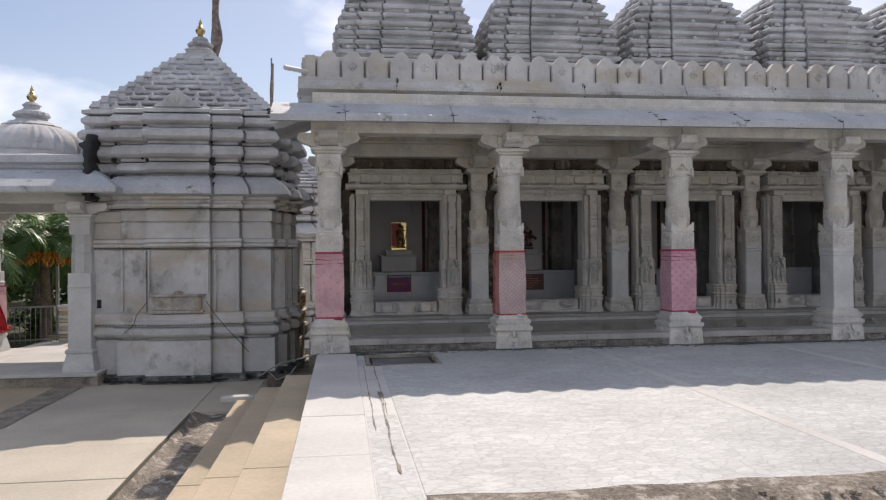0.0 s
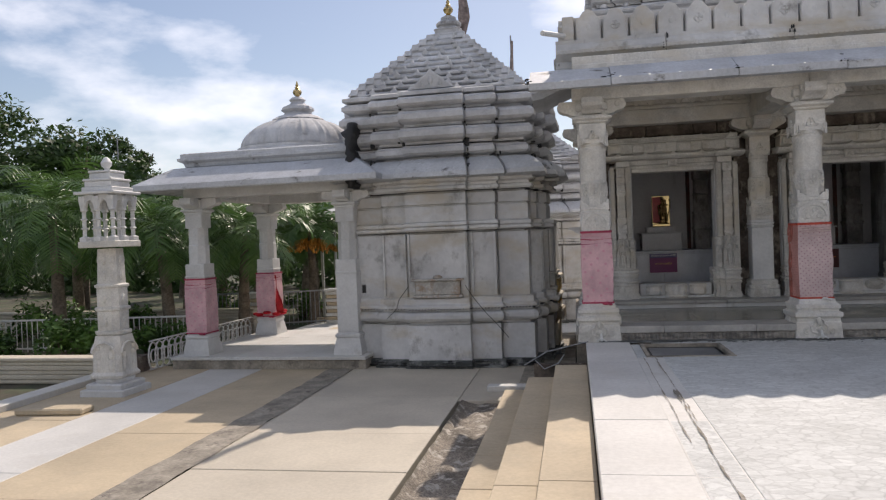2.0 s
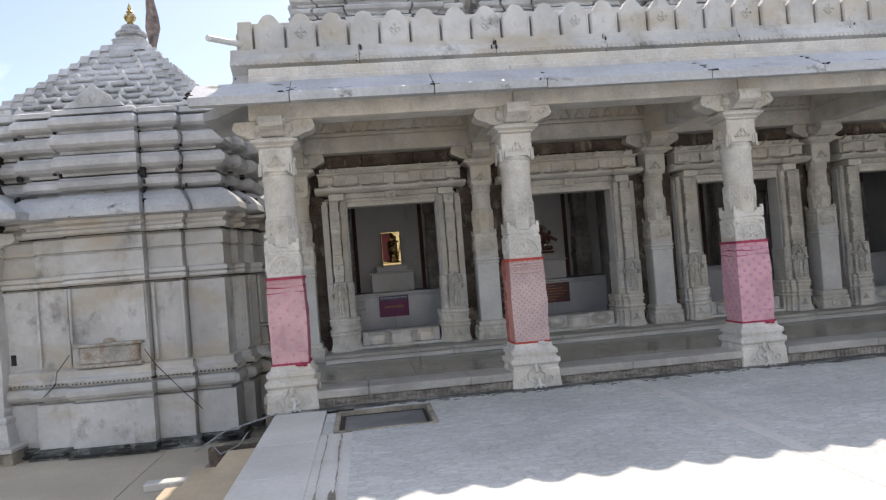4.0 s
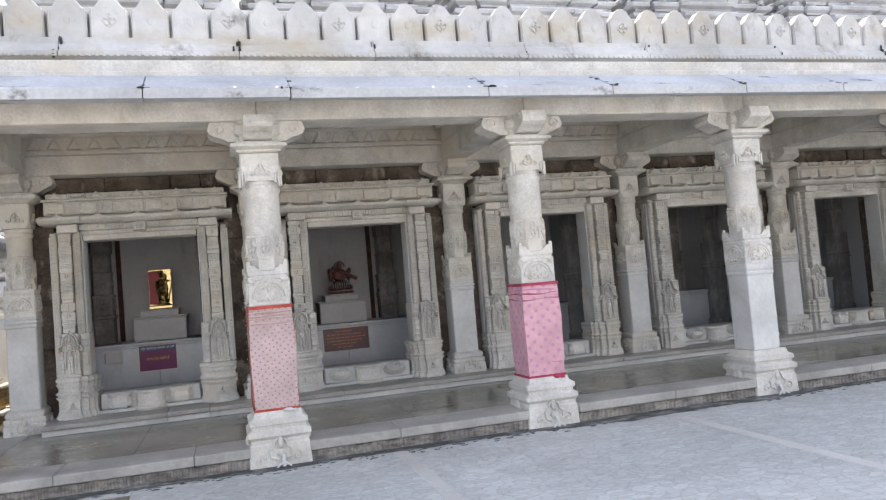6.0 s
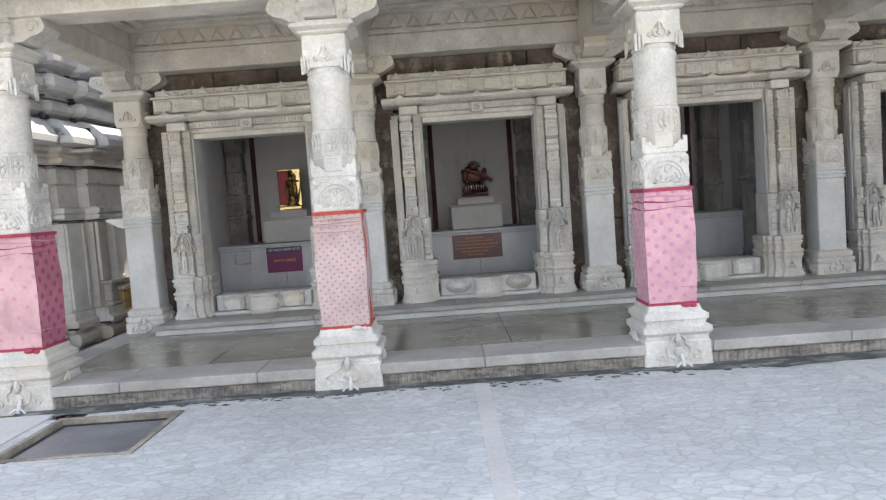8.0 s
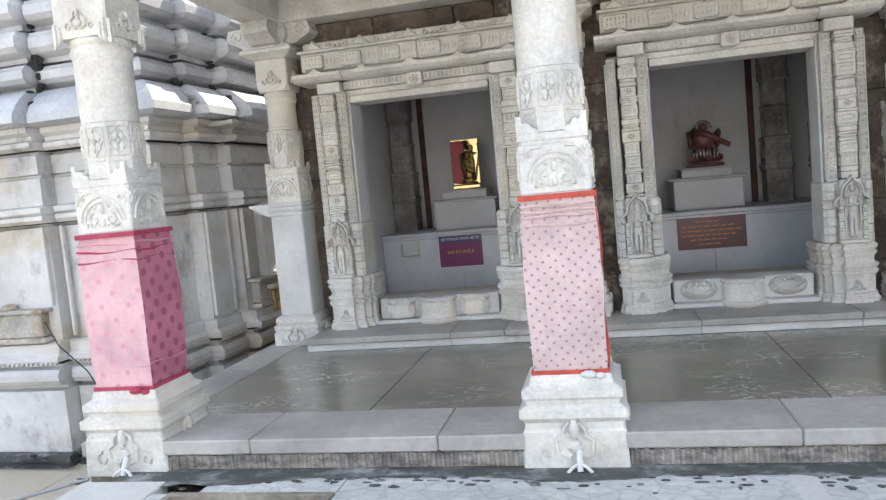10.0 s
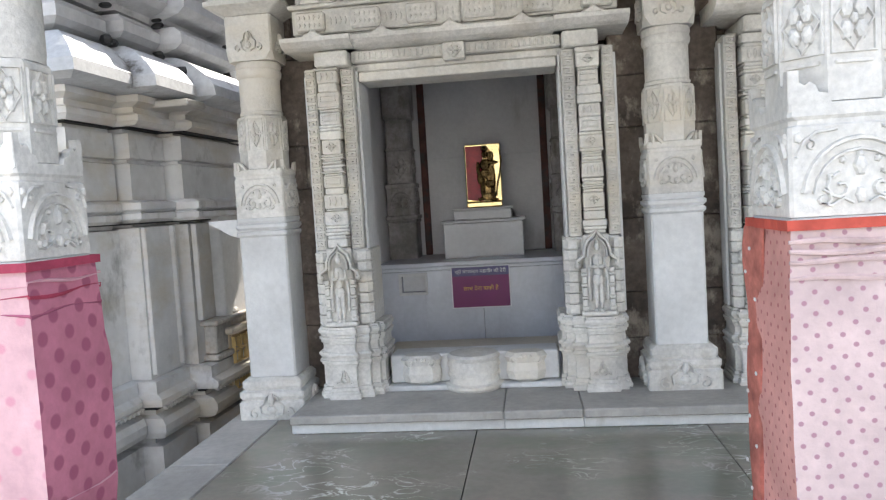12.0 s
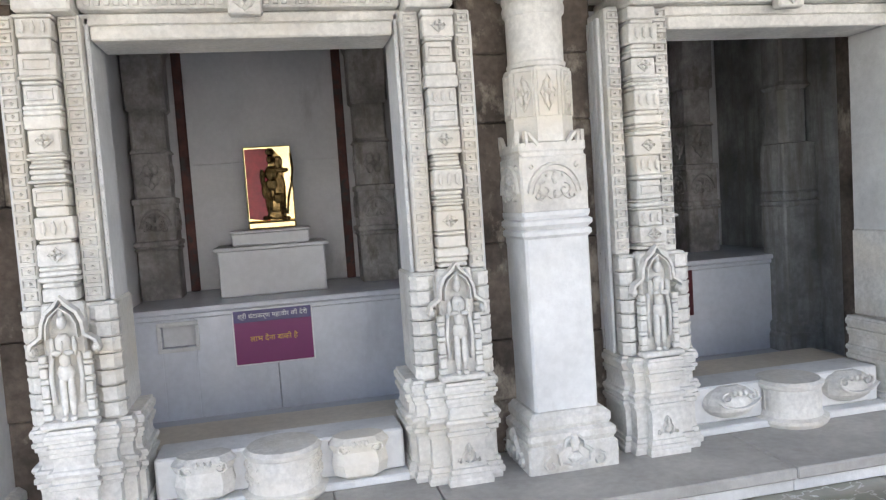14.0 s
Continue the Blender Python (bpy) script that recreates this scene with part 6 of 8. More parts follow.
# ---- the corner shrine ----
def corner_shrine(cx, cy, z0, label, roofed=True, size=1.0, name="corner_shrine"):
    t = thing(name, label, "shrine", at=(cx, cy, z0))
    s = size

    def plan(d):
        return ratha([(0.55 * s, d + 0.27), (1.06 * s, d + 0.13), (d, d)], 0.011, 0.05)
    H = 1.60 * s
    rnd2 = random.Random(9)
    k = lambda d: (H + d) / H
    P = plan(H)

    def ring(rows):
        bm = bmesh.new()
        tier(bm, P, 0, 0, [(k(d), z) for d, z in rows])
        return bm
    # The foot's dark colour is grime plus the shade of the gap below.
    part("foot", ring([(0.16, -0.12), (0.16, 0.03), (0.12, 0.04), (0.12, 0.10), (0.05, 0.12)]), GRIME_SHADE, t)
    part("plinth", ring([(0.03, 0.122), (0.03, 0.73), (-0.05, 0.74), (-0.05, 0.78)]), WEATHERED, t)
    part("roll", ring([(0.03, 0.782), (0.085, 0.80), (0.115, 0.845), (0.115, 0.90), (0.085, 0.945), (0.02, 0.965), (0.02, 0.99)]), WEATHERED, t)
    bm = ring([(0.09, 1.02), (0.10, 1.035), (0.10, 1.065), (0.05, 1.10), (0.05, 1.19), (0.0, 1.21)])
    for q in range(4):
        for (a, b, d) in ((-1.56 * s, -1.07 * s, H), (-1.04 * s, -0.57 * s, H + 0.13), (-0.53 * s, 0.53 * s, H + 0.27), (0.57 * s, 1.04 * s, H + 0.13), (1.07 * s, 1.56 * s, H)):
            u = a * 1.04
            while u < b * 1.04 - 0.03:
                f = pose(0, 0, 0, 0, 0, q * 90) @ facing(u + 0.028, -(d * k(0.095)), 0)
                loft(bm, [[f @ Vector(p) for p in ((-0.022, 1.022, e), (0.022, 1.022, e), (0.0, 0.992, e))] for e in (-0.03, 0.0)])
                u += 0.056
    part("toothed_band", bm, WEATHERED, t)
    wall = part("wall", ring([(-0.03, 1.212), (-0.03, 2.32), (-0.10, 2.33), (-0.10, 2.36)]), WEATHERED, t)
    part("girdle", ring([(0.0, 2.362), (0.05, 2.39), (0.05, 2.43), (0.02, 2.44), (0.055, 2.46), (0.055, 2.51), (0.0, 2.53)]), WEATHERED, t)
    part("upper_wall", ring([(-0.03, 2.532), (-0.03, 2.80), (-0.06, 2.81), (-0.06, 2.83), (-0.02, 2.84), (-0.02, 3.02), (-0.08, 3.03), (-0.08, 3.06)]), WEATHERED, t)
    part("cornice", ring([(0.03, 3.062), (0.07, 3.09), (0.07, 3.13), (0.02, 3.15), (0.02, 3.19), (0.09, 3.22), (0.09, 3.27)]), WEATHERED, t)
    part("eave", ring([(0.22, 3.272), (0.30, 3.30), (0.29, 3.38), (0.22, 3.47), (0.12, 3.56), (0.02, 3.62), (-0.02, 3.63)]), EAVE, t)
    # Black joint rings: moss, with the shade of the open gaps as colour.
    for dd, z in ((-0.022, 0.779), (-0.022, 2.353), (-0.022, 3.052), (0.012, 0.992)):
        part("dark_joint", ring([(dd, z), (dd, z + 0.011)]), BLACK, t)
    # tooth tracery on the eave's middle, and four niches
    for q in range(4):
        f = pose(0, 0, 0, 0, 0, q * 90)
        bm = bmesh.new()
        block(bm, -0.44, 0.44, -(H + 0.36), -(H + 0.20), 1.21, 1.26, 0.01, f)
        block(bm, -0.40, 0.40, -(H + 0.33), -(H + 0.20), 1.262, 1.50, 0.012, f)
        block(bm, -0.46, 0.46, -(H + 0.38), -(H + 0.20), 1.502, 1.54, 0.01, f)
        lump(bm, (0, -(H + 0.28), 1.56), (0.09, 0.07, 0.045), f)
        part("niche_shelf", bm, STAINED, t)
        for u, w in ((-0.80, 0.20), (0.80, 0.20), (0.0, 0.50)):
            bm = bmesh.new()
            yy = -(H + (0.27 if u == 0 else 0.13) - 0.005)
            bm.free()
            for e in (-1, 1):
                part("pilaster_strip", build(block, u + e * w - 0.018, u + e * w + 0.018, yy - 0.025, yy + 0.02, 1.56 if u == 0 else 1.24, 2.33, 0.006, f), WEATHERED, t)
    for q in ((1.70, 2.10, -0.90, -0.60, 3.20, 3.25),):
        if roofed and size == 1.0:
            part("projecting_stone", build(block, *q, 0.012), WEATHERED, t)
    # Hole drawn as a solid black block, its inner shade put in colour.
    part("putty_hole", build(block, -1.47, -1.40, -H + 0.0, -H + 0.05, 1.30, 1.45, 0.003), BLACK, t)
    if not roofed:
        return t
    # Black lumps along the foot: moss, and the gap's shade given as colour.
    bm = bmesh.new()
    for _ in range(70):
        u = rnd2.uniform(-1.8, 1.9)
        lump(bm, (u, -(H + 0.17 + (0.27 if abs(u) < 0.6 else 0.13 if abs(u) < 1.15 else 0.0)) + rnd2.uniform(-0.03, 0.01), 0.035 + rnd2.uniform(-0.01, 0.09) * (1 if rnd2.random() < 0.3 else 0)), (rnd2.uniform(0.04, 0.16), 0.03, rnd2.uniform(0.008, 0.022)), n=7, k=4)
    part("foot_moss", bm, BLACK, t, kind="stuff")
    # stepped roof
    rolls = ((3.635, 0.26, 0.02), (3.90, 0.30, 0.08), (4.205, 0.29, 0.12), (4.50, 0.235, 0.10))
    for i, (z, h, d) in enumerate(rolls):
        bm = ring([(d - 0.16, z), (d - 0.15, z + h * 0.12), (d - 0.03, z + h * 0.22), (d + 0.02, z + h * 0.36), (d + 0.02, z + h * 0.66), (d - 0.02, z + h * 0.78), (d - 0.03, z + h * 0.86), (d - 0.15, z + h * 0.90), (d - 0.16, z + h - 0.006)])
        part("roof_course", bm, ROOFSTONE, t)
    part("roof_course", ring([(0.02, 4.738), (0.09, 4.75), (0.09, 4.81), (0.0, 4.84)]), ROOFSTONE, t)
    z, d = 4.842, 1.60
    n = 11
    rnd = random.Random(17)
    for i in range(n):
        f = i / (n - 1)
        d = 1.56 * (1 - f) + 0.36 * f
        h = 0.120
        bm = bmesh.new()
        block(bm, -d * 0.90, d * 0.90, -d * 0.90, d * 0.90, z - 0.02, z + h - 0.004, 0.01)
        core = part("roof_step", bm, ROOFSTONE, t)
        m = max(3, int(round(2 * d / 0.40)))
        bm = bmesh.new()
        cusps = bmesh.new()
        single = size == 1.0
        for q in range(4):
            turn = pose(0, 0, 0, 0, 0, q * 90)
            cuts = [-d] + [d * (2 * e / m - 1) + rnd.uniform(-0.05, 0.05) for e in range(1, m)] + [d]
            for e in range(m):
                a, b = cuts[e] + 0.006, cuts[e + 1] - 0.006
                o = rnd.uniform(-0.02, 0.02) + 0.05 * (1 - abs(a + b) / 2 / d)
                zz = z + rnd.uniform(-0.006, 0.006)
                prof = [(0.80, -0.015), (0.90, -0.012), (0.985, 0.004), (1.0, 0.022), (1.0, 0.046), (0.975, 0.064), (0.93, 0.078), (0.88, h - 0.012), (0.80, h - 0.008)]
                rows = [[turn @ Vector((u, -d * p - o, zz + c)) for p, c in prof] for u in (a, b)]
                if single:
                    part("roof_stone", build(loft, rows), ROOFSTONE, core)
                else:
                    loft(bm, rows)
            for e in range(m + 1):
                u = cuts[e] * 0.985
                w = 0.075 * rnd.uniform(0.9, 1.15)
                k2 = rnd.uniform(0.9, 1.15)
                o = 0.05 * (1 - abs(u) / d)
                loft(cusps, [[turn @ Vector((u + a * w * s2, -d * 0.985 - o + b, z + 0.03 + c * k2 * (0.5 + 0.5 * s2))) for a, c in ((-1, 0), (1, 0), (0.72, 0.045), (0.30, 0.065), (0, 0.115), (-0.30, 0.065), (-0.72, 0.045))] for b, s2 in ((-0.025, 0.7), (-0.01, 1), (0.12, 1))])
        if not single:
            part("roof_rubble", bm, ROOFSTONE, core, kind="stuff")
        part("roof_cresting", cusps, ROOFSTONE, core, kind="stuff")
        z += h
    # black moss in the clefts and along the lowest courses, also painting their shade
    bm = bmesh.new()
    for q in (0, 1):
        turn = pose(0, 0, 0, 0, 0, q * 90)
        for _ in range(46):
            u, d2 = rnd.choice(((-1.06, 0.13), (-0.55, 0.20), (0.55, 0.20), (1.06, 0.13), (0.55, 0.20)))
            zz = rnd.choice((3.47, 3.62, 3.66, 3.90, 3.93, 4.2, 4.22, 4.5)) + rnd.gauss(0, 0.03)
            lump(bm, (u * s * 1.06 + rnd.gauss(0, 0.03), -(H + d2 + (0.12 if zz < 3.6 else -0.06)), zz), (rnd.uniform(0.012, 0.035), 0.05, rnd.uniform(0.015, 0.06)), turn, 6, 4)
    part("moss", bm, BLACK, t, kind="stuff")
    # gable plaque on each face
    for q in range(4):
        bm = bmesh.new()
        f = pose(0, 0, 0, 0, 0, q * 90)
        out = ((-0.42, 4.845), (0.42, 4.845), (0.36, 4.91), (0.26, 4.95), (0.20, 5.03), (0.10, 5.09), (0, 5.19), (-0.10, 5.09), (-0.20, 5.03), (-0.26, 4.95), (-0.36, 4.91))
        loft(bm, [[f @ Vector((a * w, y, 4.845 + (b - 4.845) * w)) for a, b in out] for y, w in ((-H - 0.20, 1), (-H - 0.26, 1), (-H - 0.275, 0.9))])
        g = f @ facing(0, -H - 0.275, 0)
        for e in (-1, 1):
            ribbon(bm, g, spiral(e * 0.16, 4.93, 0.06, 90, 1.1, 8, -e), 0.018, 0.012)
        boss(bm, g, 0, 4.98, 0.05, 0.08, 0.02)
        part("gable", bm, ROOFSTONE, t)
    part("neck", build(stack, 0, 0, [(0.34, z - 0.02, 0.06), (0.35, z + 0.03, 0.06), (0.30, z + 0.05, 0.05), (0.24, z + 0.06, 0.05), (0.25, z + 0.13, 0.06), (0.27, z + 0.15, 0.06), (0.22, z + 0.18, 0.06), (0.17, z + 0.19, 0.05), (0.17, z + 0.23, 0.05)]), ROOFSTONE, t)
    part("ribbed_disc", build(lathe, 0, 0, [(0.17, z + 0.22), (0.235, z + 0.25), (0.245, z + 0.29), (0.20, z + 0.335), (0.13, z + 0.35), (0.15, z + 0.38), (0.14, z + 0.42), (0.07, z + 0.45)], 40, 0.10, 20), ROOFSTONE, t, smooth=True)
    part("finial", build(urn, 0, 0, z + 0.44, 0.95), GOLD, t, smooth=True)
    return t


def pierced_wall():
    """The cream wall that runs on beside the corner shrine, with ochre pierced panels in its foot."""
    t = thing("carved_wall", "cream marble wall with ochre pierced panels beside the corner shrine", "wall", at=(-1.755, 15.86, COURT + 0.12))
    t.rotation_euler.z = radians(88)
    part("plinth", build(block, -0.7, 0.42, -0.9, -0.45, -0.12, 0.42, 0.02), CREAM, t)
    def roll(bm):
        loft(bm, [[(0.42 + p, y, z) for p, z in ((-0.4, 0.425), (0.03, 0.43), (0.085, 0.47), (0.10, 0.53), (0.075, 0.60), (0.02, 0.635), (-0.4, 0.64))] for y in (-0.96, -0.45)])
        for i in range(16):
            loft(bm, [[(p, -0.9 - 0.06 - q, 0.0 + z) for p, z in ((-0.66 + i * 0.068, 0.45), (-0.62 + i * 0.068, 0.45), (-0.60 + i * 0.068, 0.62), (-0.64 + i * 0.068, 0.62))] for q in (0.0, 0.035)])
    part("roll", build(roll), CREAM, t)
    for z, h in ((0.66, 0.20), (0.95, 0.26)):
        part("panel_backing", build(block, -0.70, 0.40, -0.90, -0.45, z, z + h, 0.006), SANDSTONE, t)
        def grid(bm):
            for i in range(9):
                for e in (0, 1):
                    u = -0.66 + i * 0.118
                    zz = z + 0.02 + e * (h - 0.04) / 2
                    hh = (h - 0.04) / 2 - 0.012
                    ribbon(bm, facing(u + 0.05, -0.90, zz + hh / 2), [(-0.044, -hh / 2), (0.044, -hh / 2), (0.044, hh / 2), (-0.044, hh / 2)], 0.022, 0.03, True)
        part("pierced_panel", build(grid), YELLOWSTONE, t)
        part("moulding", build(block, -0.74, 0.46, -0.96, -0.45, z + h + 0.002, z + h + 0.058, 0.015), CREAM, t)
    part("wall", build(block, -0.68, 0.36, -0.885, -0.45, 1.272, 2.20, 0.01), MARBLE, t)


def flag_pole(x, y, z0, z1, label):
    t = thing("flag_pole", label, "flagpole", at=(x, y, z0))
    part("pole", build(tube, [(0, 0, 0), (0.01, 0, (z1 - z0) * 0.5), (-0.02, 0, z1 - z0)], 0.028, 8), GREYMETAL, t, smooth=True)
    rnd = random.Random(int(x * 10))

    def rag(bm):
        n, k = 16, 10
        rings = []
        lo, hi = (z1 - z0) * 0.18, (z1 - z0) * 0.98
        for j in range(n + 1):
            f = j / n
            z = lo + (hi - lo) * f
            r = 0.045 + 0.05 * (1 - f) * abs(math.sin(f * 9)) + 0.02 * rnd.random()
            rings.append([(0.02 * math.sin(f * 7) + r * (1 + 0.35 * math.sin(i * 2.1 + f * 12)) * math.cos(2 * math.pi * i / k), r * (1 + 0.3 * math.cos(i * 1.7 + f * 9)) * math.sin(2 * math.pi * i / k), z) for i in range(k)])
        loft(bm, rings)
    part("furled_flag", build(rag), SHAWL, t, smooth=True)
    return t


# ---- the domed pavilion and its lantern pillar ----
PAV = ((-7.72, 14.42), (-4.74, 14.42), (-7.72, 17.40), (-4.74, 17.40))
PAVZ = -0.64


def pavilion():
    part("pavilion_base", build(block, -8.12, -4.36, 14.0, 17.95, -1.1, PAVZ - 0.062, 0.01), CEMENT, kind="structure")
    fl = tagged(new("floor_pavilion"), kind="structure")
    for i in range(3):
        for j in range(3):
            part("floor_slab", build(block, -8.14 + i * 1.262 + 0.002, -8.14 + (i + 1) * 1.262 - 0.002, 13.97 + j * 1.33 + 0.002, 13.97 + (j + 1) * 1.33 - 0.002, PAVZ - 0.06, PAVZ, 0.006), PALE, fl)
    t = thing("domed_pavilion", "white marble pavilion with ribbed dome and gilded finial", "pavilion", at=(0, 0, PAVZ))
    Z = -PAVZ

    def col(x, y, i):
        c = thing("stone_column", "pale marble pavilion column with flared base and bracket capital", "column", "columns of the pavilion", (x, y, 0))
        c.scale = (0.87, 0.87, 1)
        z = PAVZ
        def base(bm):
            stack(bm, 0, 0, [(0.31, z, 0.01), (0.30, z + 0.10, 0.01), (0.25, z + 0.30, 0.01), (0.27, z + 0.32, 0.01), (0.27, z + 0.36, 0.01), (0.24, z + 0.39, 0.01)])
        part("base", build(base), MARBLE, c)
        part("shaft", build(stack, 0, 0, [(0.225, z + 0.392, 0.01), (0.225, 0.80, 0.01), (0.235, 0.82, 0.01), (0.235, 0.84, 0.01), (0.222, 0.85, 0.01), (0.222, 1.06, 0.01), (0.215, 1.068, 0.01)]), MARBLE, c)
        def eight(bm):
            stack(bm, 0, 0, [(0.20, 1.07, 0.115), (0.20, 1.40, 0.115), (0.205, 1.41, 0.115), (0.185, 1.43, 0.1), (0.185, 1.74, 0.1)])
            for a in range(8):
                m = pose(0, 0, 0, 0, 0, a * 45) @ facing(0, -0.187, 0)
                for e in (-0.04, 0.04):
                    boss(bm, m, e, 1.62, 0.025, 0.07, 0.010, 6)
        part("octagon_shaft", build(eight), MARBLE, c)
        part("neck", build(stack, 0, 0, [(0.20, 1.742, 0.02), (0.20, 1.99, 0.02), (0.215, 2.0, 0.02), (0.215, 2.03, 0.02), (0.26, 2.06, 0.01), (0.26, 2.09, 0.01), (0.225, 2.10, 0.01)]), MARBLE, c)
        def br(bm):
            stack(bm, 0, 0, [(0.17, 2.102, 0.01), (0.17, 2.27, 0.01)])
            for a in range(4):
                bracket_arm(bm, pose(0, 0, -0.95, 0, 0, a * 90), 0.52)
        part("bracket", build(br), MARBLE, c)
    for i, (x, y) in enumerate(PAV):
        col(x, y, i)
    x0, x1, y0, y1 = PAV[0][0], PAV[1][0], PAV[0][1], PAV[2][1]
    for q in ((x0 - 0.18, x1 + 0.18, y0 - 0.18, y0 + 0.18), (x0 - 0.18, x1 + 0.18, y1 - 0.18, y1 + 0.18), (x0 - 0.18, x0 + 0.18, y0 + 0.182, y1 - 0.182), (x1 - 0.18, x1 + 0.18, y0 + 0.182, y1 - 0.182)):
        part("beam", build(block, *q, 2.302 + Z, 2.54 + Z, 0.01), MARBLE, t)
    bm = bmesh.new()
    block(bm, x0 - 0.17, x1 + 0.17, y0 - 0.17, y1 + 0.17, 2.542 + Z, 2.70 + Z, 0.01)
    part("ceiling", bm, MARBLE, t)
    cx, cy = (x0 + x1) / 2, (y0 + y1) / 2
    hx, hy = (x1 - x0) / 2, (y1 - y0) / 2
    bm = bmesh.new()
    loft(bm, [octo(cx, cy, hx + a, hy + a, z + Z, 0.004) for a, z in ((0.20, 2.50), (0.80, 2.42), (0.82, 2.44), (0.82, 2.53), (0.78, 2.56), (0.30, 2.86), (0.15, 2.88))])
    part("eave", bm, EAVE, t)
    bm = bmesh.new()
    loft(bm, [octo(cx, cy, hx + a, hy + a, z + Z, 0.004) for a, z in ((0.12, 2.882), (0.14, 2.90), (0.16, 2.96), (0.24, 3.00), (0.24, 3.05), (0.20, 3.06), (0.20, 3.13), (0.15, 3.15))])
    part("cornice", bm, EAVE, t)
    part("drum", build(lathe, cx, cy, [(1.32, 3.15 + Z), (1.32, 3.22 + Z), (1.24, 3.25 + Z), (1.24, 3.30 + Z)], 48), ROOFSTONE, t, smooth=True)
    # ribbed dome
    bm = bmesh.new()
    R, n = 1.14, 160
    rings = []
    for j in range(17):
        a = radians(88 * j / 16)
        ring = []
        for i in range(n):
            b = 2 * math.pi * i / n
            f = (i % 10)
            rib = -0.035 if f in (0, 3) else (0.03 if f in (1, 2) else 0.0)
            r = R * math.cos(a) ** 0.92 + rib * (0.3 + 0.7 * math.cos(a))
            ring.append((cx + r * math.cos(b), cy + r * math.sin(b), 3.302 + Z + 0.63 * math.sin(a)))
        rings.append(ring)
    loft(bm, rings)
    part("dome", bm, ROOFSTONE, t, smooth="all")
    z = 3.91 + Z
    part("lotus_cap", build(lathe, cx, cy, [(0.50, z - 0.06), (0.54, z - 0.02), (0.40, z + 0.06), (0.30, z + 0.09), (0.26, z + 0.14), (0.33, z + 0.19), (0.30, z + 0.25), (0.17, z + 0.31), (0.13, z + 0.36), (0.17, z + 0.40), (0.10, z + 0.46)], 32, 0.08, 16), ROOFSTONE, t, smooth=True)
    part("finial", build(urn, cx, cy, z + 0.44, 0.9), GOLD, t, smooth=True)
    cloth_wrap(x0, y0, PINKPLAIN, CRIMSON, "faded pink cloth tied round a pavilion column", -0.24, 0.78, 0.205)
    cloth_wrap(x0, y1, PINKPLAIN, CRIMSON, "faded pink cloth tied round a far pavilion column", -0.24, 0.74, 0.212)
    # loose red scarf on the far column
    bm = bmesh.new()
    n = 12
    rows = []
    for i in range(n + 1):
        f = i / n
        z = 0.70 - 0.85 * f
        w = 0.05 + 0.20 * f
        rows.append([bm.verts.new((x0 + 0.26 + 0.03 * math.sin(f * 6 + e * 3) + (0.10 * f), y1 - 0.24 + w * (e - 0.5) * 1.2 - 0.02, z)) for e in (0, 0.25, 0.5, 0.75, 1)])
    for a, b in zip(rows, rows[1:]):
        for i in range(4):
            bm.faces.new((a[i], a[i + 1], b[i + 1], b[i]))
    for _ in range(1):
        bmesh.ops.solidify(bm, geom=bm.faces[:], thickness=0.012)
    for a in range(9):
        ang = radians(a * 40)
        lump(bm, (x0 + 0.30 * math.cos(ang), y1 + 0.30 * math.sin(ang), -0.17 + 0.03 * math.sin(a * 2)), (0.10, 0.10, 0.04), n=7, k=5)
    ob = part("scarf", bm, REDCLOTH, smooth="all")
    tagged(ob, "bright red scarf hanging loosely round a pavilion column", "cloth")
    # black uneven strip in the gap between pavilion roof and shrine
    bm = bmesh.new()
    rnd = random.Random(9)
    rows = []
    for i in range(22):
        f = i / 21
        a = 0.03 + rnd.uniform(0.0, 0.07) + 0.10 * max(0, math.sin(f * 9)) * rnd.random()
        b = 0.04 + rnd.uniform(0.0, 0.08)
        zz = 2.32 + 1.16 * f
        yy = 13.98 + (0.30 * max(0, f - 0.55)) + rnd.uniform(-0.012, 0.012)
        cxx = -4.52 + 0.03 * math.sin(f * 7)
        rows.append([(cxx - a, yy + 0.05, zz), (cxx - a * 0.4, yy - 0.02, zz), (cxx + b * 0.5, yy - 0.025, zz), (cxx + b, yy + 0.05, zz), (cxx + b * 0.5, yy + 0.9, zz), (cxx - a * 0.4, yy + 0.9, zz)])
    loft(bm, rows)
    ob = part("tar_seal", bm, BLACK, smooth="all")
    tagged(ob, "black tar smeared in the gap between pavilion roof and shrine", "tar seal")


